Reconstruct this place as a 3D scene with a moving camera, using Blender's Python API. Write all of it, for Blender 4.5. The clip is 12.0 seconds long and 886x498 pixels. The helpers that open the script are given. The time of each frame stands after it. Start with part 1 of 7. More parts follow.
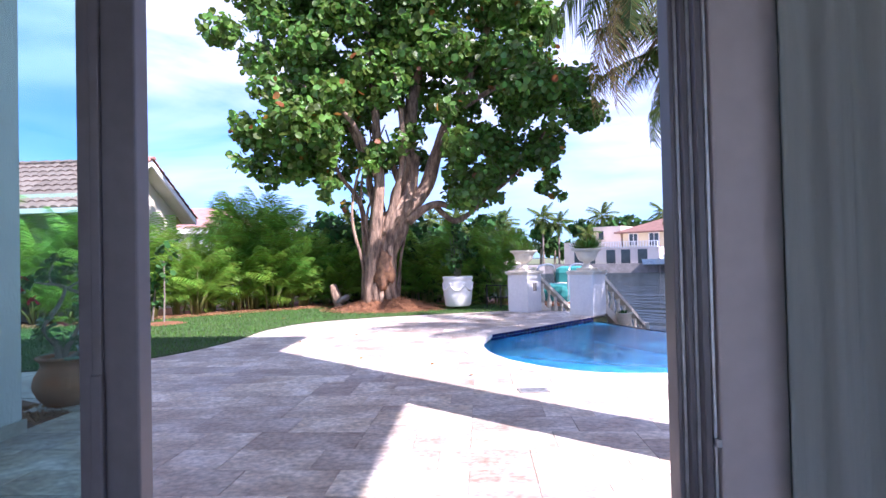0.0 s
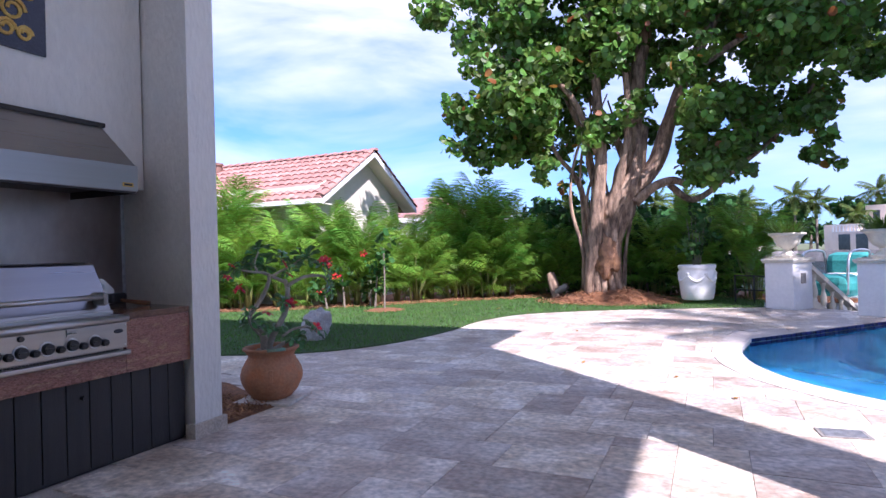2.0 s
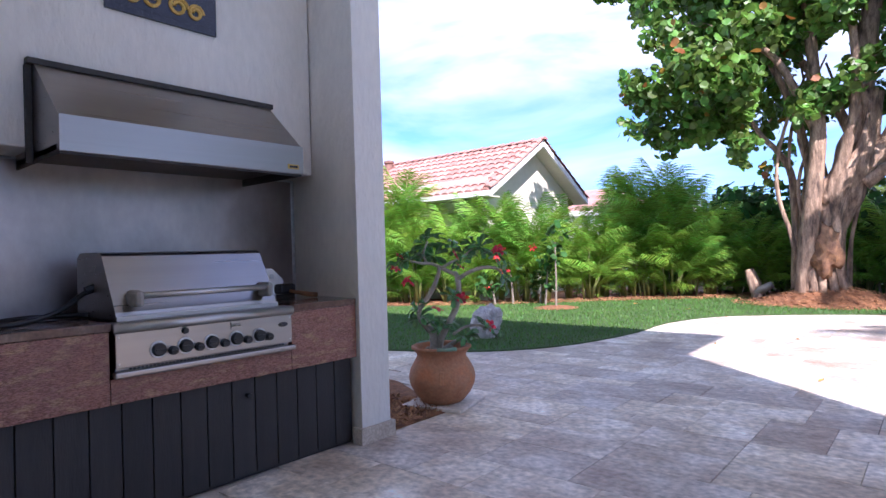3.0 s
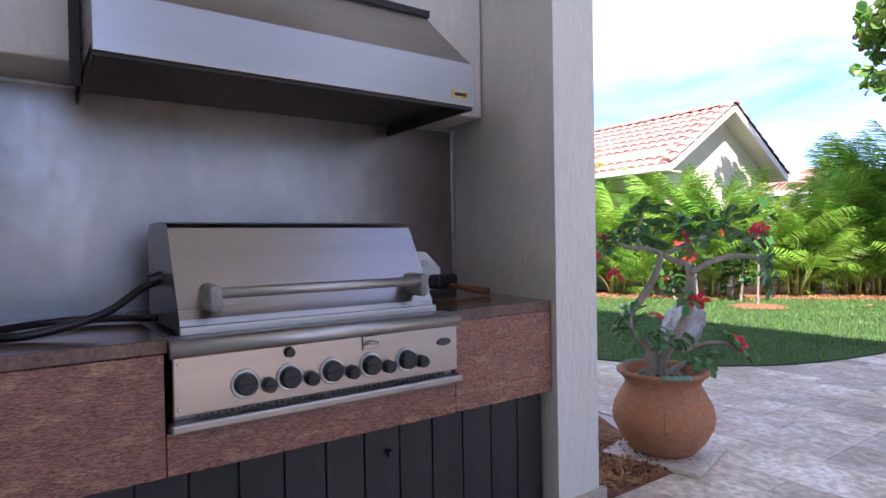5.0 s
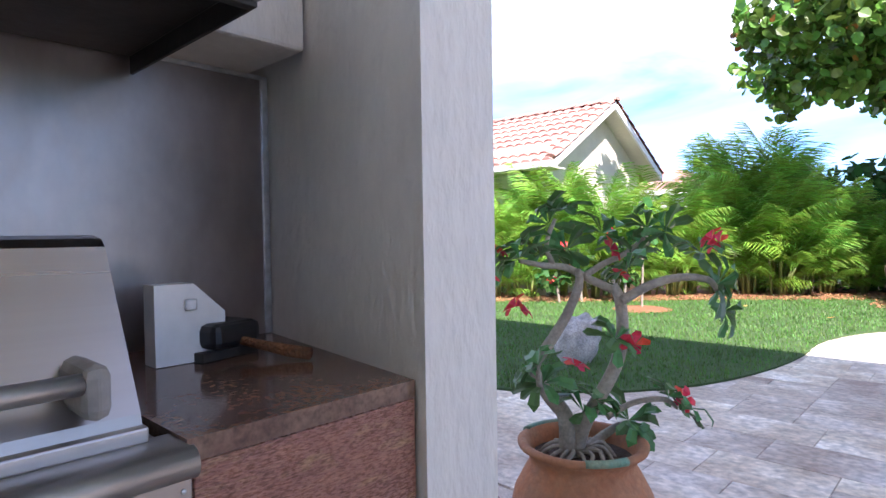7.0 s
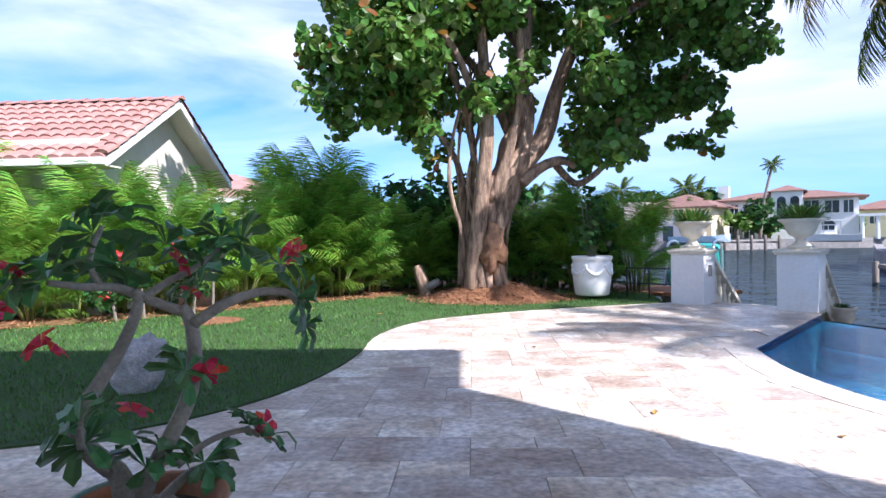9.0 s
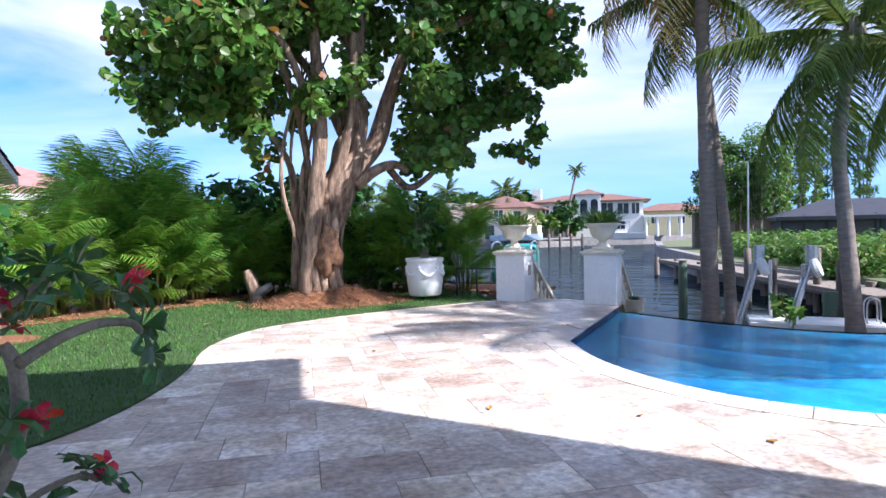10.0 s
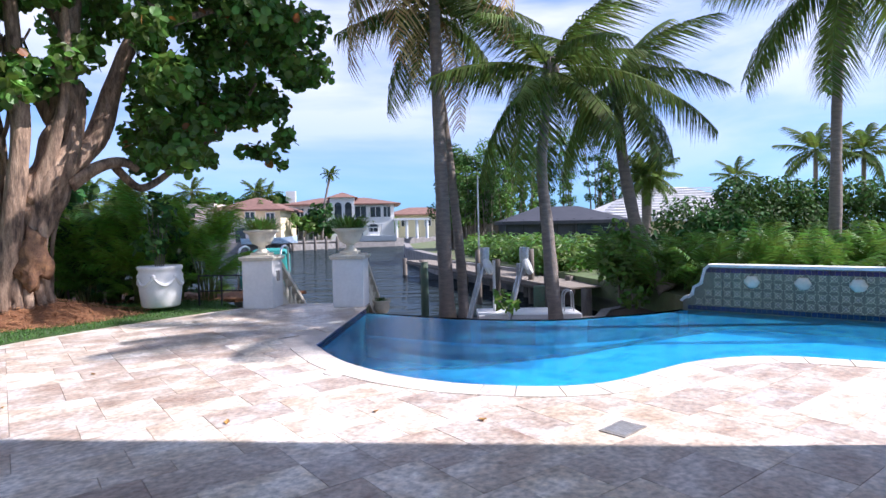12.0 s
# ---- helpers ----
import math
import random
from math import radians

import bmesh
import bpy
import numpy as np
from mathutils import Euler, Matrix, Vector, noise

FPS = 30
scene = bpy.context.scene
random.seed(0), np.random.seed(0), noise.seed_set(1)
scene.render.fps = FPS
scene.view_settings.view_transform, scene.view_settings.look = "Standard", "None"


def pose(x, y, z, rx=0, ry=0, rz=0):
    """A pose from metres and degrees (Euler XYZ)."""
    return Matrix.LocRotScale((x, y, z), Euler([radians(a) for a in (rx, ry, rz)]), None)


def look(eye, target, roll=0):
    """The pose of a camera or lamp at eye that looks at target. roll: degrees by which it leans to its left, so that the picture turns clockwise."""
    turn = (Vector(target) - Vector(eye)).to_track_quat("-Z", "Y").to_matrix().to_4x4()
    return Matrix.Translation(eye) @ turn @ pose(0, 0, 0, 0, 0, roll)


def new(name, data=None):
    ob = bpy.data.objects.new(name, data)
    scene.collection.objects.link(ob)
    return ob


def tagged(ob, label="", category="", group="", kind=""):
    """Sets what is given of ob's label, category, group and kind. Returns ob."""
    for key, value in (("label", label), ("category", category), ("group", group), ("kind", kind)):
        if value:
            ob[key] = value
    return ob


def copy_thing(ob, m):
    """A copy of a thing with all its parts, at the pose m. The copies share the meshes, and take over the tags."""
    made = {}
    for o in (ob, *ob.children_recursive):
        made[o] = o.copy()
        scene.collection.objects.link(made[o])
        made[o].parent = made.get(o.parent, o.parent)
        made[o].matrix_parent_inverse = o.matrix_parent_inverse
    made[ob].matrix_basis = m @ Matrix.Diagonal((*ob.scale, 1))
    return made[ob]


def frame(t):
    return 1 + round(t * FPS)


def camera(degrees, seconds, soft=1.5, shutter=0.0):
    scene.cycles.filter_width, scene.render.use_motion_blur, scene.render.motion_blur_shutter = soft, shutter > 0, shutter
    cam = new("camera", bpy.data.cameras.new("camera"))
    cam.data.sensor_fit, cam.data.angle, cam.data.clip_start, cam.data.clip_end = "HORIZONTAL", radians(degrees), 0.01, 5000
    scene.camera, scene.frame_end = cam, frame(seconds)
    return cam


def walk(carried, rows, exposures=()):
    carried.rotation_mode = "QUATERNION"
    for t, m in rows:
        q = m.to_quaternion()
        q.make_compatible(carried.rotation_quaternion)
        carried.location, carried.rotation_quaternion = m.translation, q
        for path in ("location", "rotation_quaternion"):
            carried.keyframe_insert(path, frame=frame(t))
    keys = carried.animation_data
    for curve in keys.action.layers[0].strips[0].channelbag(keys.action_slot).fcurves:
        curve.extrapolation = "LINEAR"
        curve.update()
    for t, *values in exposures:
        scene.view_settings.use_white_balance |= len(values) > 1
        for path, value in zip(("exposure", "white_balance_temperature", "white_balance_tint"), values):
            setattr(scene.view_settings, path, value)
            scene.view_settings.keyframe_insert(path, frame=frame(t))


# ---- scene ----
cam = camera(74.1, 12.0)
PATH = [
    (0, (-0.572, 2.284, 1.316), (-0.698, 4.279, 1.35), -1.3),
    (0.5, (-0.593, 2.562, 1.315), (-0.802, 4.551, 1.343), -1.5),
    (1, (-0.625, 2.848, 1.326), (-1.005, 4.812, 1.347), -1.7),
    (1.5, (-0.726, 3.174, 1.308), (-1.323, 5.083, 1.327), -1.7),
    (2, (-0.841, 3.433, 1.3), (-1.676, 5.25, 1.309), -1.6),
    (2.5, (-1.072, 3.701, 1.246), (-2.137, 5.394, 1.257), -1.6),
    (3, (-1.326, 3.96, 1.242), (-2.627, 5.479, 1.256), -1.7),
    (3.5, (-1.615, 4.197, 1.229), (-3.064, 5.575, 1.248), -1.6),
    (3.7, (-1.74, 4.289, 1.23), (-3.236, 5.616, 1.251), -1.4),
    (5.3, (-2.716, 4.834, 1.217), (-4.354, 5.982, 1.183), -0.8),
    (5.5, (-2.833, 4.927, 1.229), (-4.468, 6.079, 1.186), -0.53),
    (6, (-3.031, 5.157, 1.267), (-4.65, 6.331, 1.219), -0.42),
    (6.5, (-3.206, 5.403, 1.271), (-4.752, 6.67, 1.228), -0.5),
    (7, (-3.343, 5.609, 1.286), (-4.714, 7.064, 1.24), -0.86),
    (7.2, (-3.392, 5.674, 1.283), (-4.659, 7.22, 1.244), -0.6),
    (8.8, (-3.47, 5.9, 1.295), (-3.713, 7.885, 1.248), -0.8),
    (9, (-3.474, 5.859, 1.296), (-3.578, 7.856, 1.252), -1.0),
    (9.5, (-3.563, 5.852, 1.354), (-3.35, 7.84, 1.297), -1.04),
    (10, (-3.581, 5.79, 1.385), (-3.114, 7.734, 1.325), -1.15),
    (10.5, (-3.583, 5.763, 1.409), (-2.902, 7.642, 1.346), -1.15),
    (11, (-3.55, 5.691, 1.45), (-2.681, 7.491, 1.379), -1.2),
    (11.5, (-3.529, 5.651, 1.457), (-2.479, 7.351, 1.384), -1.4),
    (12, (-3.51, 5.616, 1.43), (-2.307, 7.213, 1.361), -1.2),
]
walk(cam, [(t, look(eye, target, roll)) for t, eye, target, roll in PATH],
     [(0, 1.55, 5800, 34), (1.5, 1.12, 5750, 32), (2.5, 1.36, 5800, 30), (3.5, 1.72, 6000, 28), (5.5, 1.98, 6350, 28), (6.5, 2.12, 6350, 27), (7.2, 2.05, 6150, 22), (9.0, 1.2, 5750, 19), (10.5, 1.14, 5820, 20), (12.0, 0.92, 5900, 21)])

# ---- light ----
SUN_H, SUN_EL = Vector((0.774, -0.633, 0)).normalized(), radians(45)
SUN_DIR = SUN_H * math.cos(SUN_EL) + Vector((0, 0, math.sin(SUN_EL)))
sun = new("sun", bpy.data.lights.new("sun", "SUN"))
sun.data.energy, sun.data.angle, sun.data.color = 4.4, radians(0.53), (1.0, 0.95, 0.87)
sun.matrix_world = look(SUN_DIR * 50, (0, 0, 0))

world = bpy.data.worlds.new("world")
scene.world = world
world.use_nodes = True
wn, wl = world.node_tree.nodes, world.node_tree.links
wn.clear()
sky = wn.new("ShaderNodeTexSky")
sky.sky_type, sky.sun_disc, sky.sun_elevation = "NISHITA", False, SUN_EL
sky.sun_rotation = math.atan2(SUN_H.x, SUN_H.y)
sky.air_density, sky.dust_density, sky.ozone_density = 1.0, 0.4, 3.0
wtc = wn.new("ShaderNodeTexCoord")
wmap = wn.new("ShaderNodeMapping")
wmap.inputs["Scale"].default_value = (1.1, 1.6, 5.5)
wmap.inputs["Rotation"].default_value = (0.08, 0.05, 0.5)
cloud = wn.new("ShaderNodeTexNoise")
cloud.inputs["Scale"].default_value, cloud.inputs["Detail"].default_value = 1.5, 7
cloud.inputs["Roughness"].default_value, cloud.inputs["Distortion"].default_value = 0.52, 0.35
cramp = wn.new("ShaderNodeValToRGB")
cramp.color_ramp.elements[0].position, cramp.color_ramp.elements[1].position = 0.34, 0.62
cramp.color_ramp.elements[1].color = (0.9, 0.9, 0.9, 1)
cmix = wn.new("ShaderNodeMix")
cmix.data_type = "RGBA"
cmix.inputs[7].default_value = (6.2, 6.4, 6.8, 1)
cmul = wn.new("ShaderNodeMath")
cmul.operation = "MULTIPLY"
bg = wn.new("ShaderNodeBackground")
bg.inputs["Strength"].default_value = 0.10
wo = wn.new("ShaderNodeOutputWorld")
wl.new(wtc.outputs["Generated"], wmap.inputs["Vector"])
wl.new(wmap.outputs[0], cloud.inputs["Vector"])
wl.new(cloud.outputs[0], cramp.inputs[0])
wl.new(cramp.outputs[0], cmul.inputs[0])
wl.new(cmul.outputs[0], cmix.inputs[0])
tint = wn.new("ShaderNodeMix")
tint.data_type, tint.blend_type = "RGBA", "MULTIPLY"
tint.inputs[0].default_value = 1.0
sep = wn.new("ShaderNodeSeparateXYZ")
wl.new(wtc.outputs["Generated"], sep.inputs[0])
tramp = wn.new("ShaderNodeValToRGB")
te = tramp.color_ramp.elements
te[0].position, te[0].color, te[1].position, te[1].color = 0.0, (0.32, 0.62, 1.02, 1), 0.5, (0.72, 0.90, 1.12, 1)
wl.new(sep.outputs[2], tramp.inputs[0])
wl.new(tramp.outputs[0], tint.inputs[7])
lowc = wn.new("ShaderNodeMapRange")
lowc.inputs[1].default_value, lowc.inputs[2].default_value, lowc.inputs[3].default_value, lowc.inputs[4].default_value = 0.02, 0.28, 0.15, 1.0
wl.new(sep.outputs[2], lowc.inputs[0])
highc = wn.new("ShaderNodeMapRange")
highc.inputs[1].default_value, highc.inputs[2].default_value, highc.inputs[3].default_value, highc.inputs[4].default_value = 0.45, 0.68, 1.0, 0.45
wl.new(sep.outputs[2], highc.inputs[0])
cover = wn.new("ShaderNodeMath")
cover.operation = "MULTIPLY"
wl.new(lowc.outputs[0], cover.inputs[0])
wl.new(highc.outputs[0], cover.inputs[1])
wl.new(cover.outputs[0], cmul.inputs[1])
wl.new(sky.outputs[0], tint.inputs[6])
wl.new(tint.outputs[2], cmix.inputs[6])
wl.new(cmix.outputs[2], bg.inputs[0])
wl.new(bg.outputs[0], wo.inputs[0])


# ---- materials ----
def mat(name, c1, c2=None, scale=4.0, rough=0.6, metal=0.0, bump=0.0, bscale=40.0, stretch=(1, 1, 1), rand=0.0, island=0.0, trans=0.0,
        low=0.35, high=0.68, fine=0.25, coat=0.0, spec=0.5, rvar=0.12, c3=None, shift=False):
    m = bpy.data.materials.new(name)
    m.use_nodes = True
    n, l = m.node_tree.nodes, m.node_tree.links
    b = n["Principled BSDF"]
    b.inputs["Metallic"].default_value, b.inputs["Specular IOR Level"].default_value = metal, spec
    b.inputs["Coat Weight"].default_value = coat
    geo = n.new("ShaderNodeNewGeometry")
    mp = n.new("ShaderNodeMapping")
    mp.inputs["Scale"].default_value = stretch
    if shift:
        # each piece is cut from another part of the slab
        sh = n.new("ShaderNodeVectorMath")
        sh.operation = "MULTIPLY_ADD"
        sh.inputs[1].default_value = (37.0, 53.0, 29.0)
        l.new(n.new("ShaderNodeObjectInfo").outputs["Random"] if rand else geo.outputs["Random Per Island"], sh.inputs[0])
        l.new(geo.outputs["Position"], sh.inputs[2])
        l.new(sh.outputs[0], mp.inputs[0])
    else:
        l.new(geo.outputs["Position"], mp.inputs[0])
    big = n.new("ShaderNodeTexNoise")
    big.inputs["Scale"].default_value, big.inputs["Detail"].default_value, big.inputs["Roughness"].default_value = scale, 6, 0.6
    l.new(mp.outputs[0], big.inputs[0])
    ramp = n.new("ShaderNodeValToRGB")
    e = ramp.color_ramp.elements
    c2 = c2 or tuple(v * 0.8 for v in c1)
    e[0].position, e[0].color, e[1].position, e[1].color = low, (*c1, 1), high, (*c2, 1)
    if c3:
        x = e.new((low + high) / 2)
        x.color = (*c3, 1)
    l.new(big.outputs[0], ramp.inputs[0])
    small = n.new("ShaderNodeTexNoise")
    small.inputs["Scale"].default_value, small.inputs["Detail"].default_value = scale * 9, 4
    l.new(mp.outputs[0], small.inputs[0])
    val = n.new("ShaderNodeMapRange")
    val.inputs[1].default_value, val.inputs[2].default_value = 0.25, 0.75
    val.inputs[3].default_value, val.inputs[4].default_value = 1 - fine, 1 + fine
    l.new(small.outputs[0], val.inputs[0])
    out = val.outputs[0]
    for amount, src in ((rand, "o"), (island, "g")):
        if amount:
            if src == "o":
                r = n.new("ShaderNodeObjectInfo").outputs["Random"]
            else:
                r = geo.outputs["Random Per Island"]
            mr = n.new("ShaderNodeMapRange")
            mr.inputs[3].default_value, mr.inputs[4].default_value = 1 - amount, 1 + amount
            l.new(r, mr.inputs[0])
            mu = n.new("ShaderNodeMath")
            mu.operation = "MULTIPLY"
            l.new(out, mu.inputs[0])
            l.new(mr.outputs[0], mu.inputs[1])
            out = mu.outputs[0]
    hsv = n.new("ShaderNodeHueSaturation")
    l.new(ramp.outputs[0], hsv.inputs["Color"])
    l.new(out, hsv.inputs["Value"])
    if island or rand:
        hr = n.new("ShaderNodeMapRange")
        spread = 0.03 if trans else 0.012
        hr.inputs[3].default_value, hr.inputs[4].default_value = 0.5 - spread, 0.5 + spread
        if island:
            l.new(geo.outputs["Random Per Island"], hr.inputs[0])
        else:
            l.new(n.new("ShaderNodeObjectInfo").outputs["Random"], hr.inputs[0])
        l.new(hr.outputs[0], hsv.inputs["Hue"])
    l.new(hsv.outputs[0], b.inputs["Base Color"])
    rr = n.new("ShaderNodeMapRange")
    rr.inputs[3].default_value, rr.inputs[4].default_value = max(0.02, rough - rvar), min(1, rough + rvar)
    l.new(small.outputs[0], rr.inputs[0])
    l.new(rr.outputs[0], b.inputs["Roughness"])
    if bump:
        bt = n.new("ShaderNodeTexNoise")
        bt.inputs["Scale"].default_value, bt.inputs["Detail"].default_value = bscale, 5
        l.new(mp.outputs[0], bt.inputs[0])
        bn = n.new("ShaderNodeBump")
        bn.inputs["Strength"].default_value, bn.inputs["Distance"].default_value = min(1.0, bump), 0.02
        l.new(bt.outputs[0], bn.inputs["Height"])
        l.new(bn.outputs[0], b.inputs["Normal"])
    if trans:
        t = n.new("ShaderNodeBsdfTranslucent")
        l.new(hsv.outputs[0], t.inputs[0])
        mx = n.new("ShaderNodeMixShader")
        mx.inputs[0].default_value = trans
        l.new(b.outputs[0], mx.inputs[1])
        l.new(t.outputs[0], mx.inputs[2])
        l.new(mx.outputs[0], n["Material Output"].inputs[0])
    return m


def clear(name, tint, base=0.05, rough=0.0, top=0.85, body=None, bump=0.0, bscale=8.0, stretch=(1, 1, 1), gloss=(1, 1, 1)):
    """Thin glass or clear water: a tinted see-through sheet with a real gloss."""
    m = bpy.data.materials.new(name)
    m.use_nodes = True
    n, l = m.node_tree.nodes, m.node_tree.links
    n.remove(n["Principled BSDF"])
    t, g, f, x = (n.new(k) for k in ("ShaderNodeBsdfTransparent", "ShaderNodeBsdfGlossy", "ShaderNodeLayerWeight", "ShaderNodeMixShader"))
    see = t.outputs[0]
    if body is True:
        t = n.new("ShaderNodeBsdfDiffuse")
        see = t.outputs[0]
    elif body:
        # mottled diffuse blue paints caustic and ripple tones into the water
        df, mb, nb, rb = (n.new(k) for k in ("ShaderNodeBsdfDiffuse", "ShaderNodeMixShader", "ShaderNodeTexNoise", "ShaderNodeValToRGB"))
        nb.inputs["Scale"].default_value, nb.inputs["Detail"].default_value, nb.inputs["Distortion"].default_value = 5.0, 6, 0.8
        gp_ = n.new("ShaderNodeNewGeometry")
        l.new(gp_.outputs["Position"], nb.inputs[0])
        l.new(nb.outputs[0], rb.inputs[0])
        re_ = rb.color_ramp.elements
        re_[0].position, re_[0].color, re_[1].position, re_[1].color = 0.38, (0.008, 0.20, 0.50, 1), 0.64, (0.05, 0.52, 0.84, 1)
        l.new(rb.outputs[0], df.inputs[0])
        mb.inputs[0].default_value = body
        l.new(t.outputs[0], mb.inputs[1])
        l.new(df.outputs[0], mb.inputs[2])
        see = mb.outputs[0]
    t.inputs[0].default_value, g.inputs[0].default_value = (*tint, 1), (*gloss, 1)
    g.inputs["Roughness"].default_value, f.inputs[0].default_value = rough, 0.5
    pw = n.new("ShaderNodeMath")
    pw.operation, pw.inputs[1].default_value = "POWER", 4.5
    ad = n.new("ShaderNodeMapRange")
    ad.inputs[3].default_value, ad.inputs[4].default_value = base, top
    l.new(f.outputs["Facing"], pw.inputs[0])
    l.new(pw.outputs[0], ad.inputs[0])
    if bump:
        geo = n.new("ShaderNodeNewGeometry")
        mp = n.new("ShaderNodeMapping")
        mp.vector_type, mp.inputs["Rotation"].default_value = "TEXTURE", (0, 0, radians(-39.5))
        mp.inputs["Scale"].default_value = tuple(1 / v for v in stretch)
        bt = n.new("ShaderNodeTexNoise")
        bt.inputs["Scale"].default_value, bt.inputs["Detail"].default_value = bscale, 5 if bscale > 2 else 3.5
        bn = n.new("ShaderNodeBump")
        bn.inputs["Strength"].default_value, bn.inputs["Distance"].default_value = bump, 0.05 if bscale > 2 else 0.30
        l.new(geo.outputs["Position"], mp.inputs[0])
        l.new(mp.outputs[0], bt.inputs[0])
        l.new(bt.outputs[0], bn.inputs["Height"])
        l.new(bn.outputs[0], g.inputs["Normal"])
        l.new(bn.outputs[0], f.inputs["Normal"])
    l.new(ad.outputs[0], x.inputs[0])
    l.new(see, x.inputs[1])
    l.new(g.outputs[0], x.inputs[2])
    l.new(x.outputs[0], n["Material Output"].inputs[0])
    return m


TRAV = mat("travertine", (0.77, 0.695, 0.625), (0.42, 0.305, 0.23), 2.4, 0.42, 0, 0.35, 24, (1, 1.1, 1), rand=0.22, fine=0.44, low=0.35, high=0.68, c3=(0.56, 0.462, 0.372), shift=True)
TRAV2 = mat("travertine_far", (0.77, 0.695, 0.625), (0.42, 0.305, 0.23), 2.4, 0.42, 0, 0.35, 24, (1, 1.1, 1), island=0.22, fine=0.42, low=0.35, high=0.68, c3=(0.56, 0.462, 0.372), shift=True)
COPE = mat("coping_stone", (0.70, 0.64, 0.56), (0.56, 0.49, 0.42), 3, 0.6, 0, 0.2, 60, rand=0.07)
GROUT = mat("grout", (0.64, 0.56, 0.49), (0.52, 0.44, 0.38), 9, 0.9, 0, 0.3, 80)
STUCCO = mat("stucco", (0.72, 0.68, 0.615), (0.66, 0.625, 0.57), 2.5, 0.85, 0, 0.5, 34, (1, 1, 0.45), fine=0.05)
STUCCOW = mat("white_stucco", (0.80, 0.78, 0.74), (0.72, 0.70, 0.66), 2, 0.85, 0, 0.3, 50, fine=0.05)
STONEBASE = mat("base_stone", (0.55, 0.47, 0.38), (0.42, 0.35, 0.28), 8, 0.7, 0, 0.3, 50)
CREAM = mat("cast_stone", (0.76, 0.70, 0.57), (0.64, 0.57, 0.45), 4, 0.75, 0, 0.25, 40, fine=0.1)
STEEL = mat("brushed_steel", (0.38, 0.35, 0.325), (0.335, 0.31, 0.29), 3, 0.29, 1.0, 0.004, 160, (1, 0.03, 3), fine=0.02, rvar=0.05)
STEELD = mat("smoked_steel", (0.44, 0.38, 0.36), (0.31, 0.27, 0.255), 2.2, 0.36, 1.0, 0.008, 40, (1, 1, 0.6), fine=0.08, rvar=0.14)
SATIN = mat("satin_steel", (0.50, 0.475, 0.455), (0.46, 0.44, 0.42), 3, 0.40, 1.0, 0.003, 60, fine=0.02, rvar=0.04)
ALU = mat("aluminium", (0.62, 0.63, 0.64), None, 3, 0.42, 0.9, 0.05, 40)
LITFRAME = mat("lit_frame", (0.66, 0.585, 0.575), (0.60, 0.54, 0.53), 3, 0.5, 0.1, 0.03, 40, fine=0.05)
BRONZE = mat("bronze_frame", (0.22, 0.21, 0.225), (0.19, 0.18, 0.195), 3, 0.42, 0.3, 0.03, 40, fine=0.08)
DARKMETAL = mat("dark_metal", (0.035, 0.032, 0.03), (0.06, 0.05, 0.045), 5, 0.6, 0.4, 0.1, 30)
BLACKP = mat("black_plastic", (0.016, 0.016, 0.018), None, 20, 0.4)
GRANITE = mat("red_granite", (0.30, 0.125, 0.08), (0.38, 0.205, 0.11), 15, 0.28, 0, 0.3, 70, (1, 0.6, 2.4), fine=0.6, c3=(0.22, 0.085, 0.06), low=0.36, high=0.66)
GRANTOP = mat("polished_granite", (0.12, 0.06, 0.045), (0.2, 0.12, 0.08), 8, 0.12, 0, 0, 70, fine=0.45)
PLANK = mat("dark_plank", (0.021, 0.018, 0.018), (0.032, 0.027, 0.026), 3, 0.55, 0, 0.2, 30, (6, 6, 0.6), rand=0.15, fine=0.2)
TERRA = mat("terracotta", (0.46, 0.17, 0.07), (0.34, 0.13, 0.06), 5, 0.75, 0, 0.25, 35, fine=0.18, c3=(0.40, 0.19, 0.10))
VERDI = mat("green_patina", (0.14, 0.30, 0.22), (0.26, 0.26, 0.16), 12, 0.7, 0, 0.2, 60)
SOIL = mat("soil", (0.10, 0.065, 0.045), (0.05, 0.035, 0.025), 14, 0.95, 0, 0.8, 60)
MULCH = mat("pine_mulch", (0.30, 0.13, 0.055), (0.15, 0.065, 0.03), 16, 0.9, 0, 0.9, 70, fine=0.5)
STRAW = mat("mulch_chips", (0.42, 0.20, 0.09), (0.22, 0.10, 0.05), 6, 0.85, island=0.45)
LAWN = mat("lawn_soil", (0.05, 0.10, 0.022), (0.035, 0.075, 0.016), 9, 0.9, 0, 0.8, 90, fine=0.4)
GRASS = mat("grass_blades", (0.095, 0.21, 0.03), (0.06, 0.15, 0.022), 1.2, 0.55, island=0.35, trans=0.3)
BARK = mat("sea_grape_bark", (0.42, 0.29, 0.195), (0.07, 0.045, 0.032), 6, 0.85, 0, 1.0, 14, (1.8, 1.8, 0.4), fine=0.35, c3=(0.25, 0.165, 0.11))
SCAR = mat("bare_wood", (0.38, 0.20, 0.10), (0.16, 0.08, 0.05), 9, 0.8, 0, 0.8, 30)
PBARK = mat("palm_bark", (0.28, 0.23, 0.19), (0.17, 0.14, 0.12), 5, 0.9, 0, 0.7, 26, (1, 1, 3.5), fine=0.25)
TWIG = mat("twig", (0.26, 0.22, 0.17), (0.16, 0.13, 0.1), 9, 0.8, 0, 0.4, 40)
ADEN = mat("adenium_bark", (0.36, 0.32, 0.26), (0.25, 0.22, 0.18), 9, 0.75, 0, 0.3, 50)
GRAPE = mat("sea_grape_leaf", (0.165, 0.29, 0.046), (0.07, 0.155, 0.03), 1.1, 0.42, island=0.5, trans=0.42)
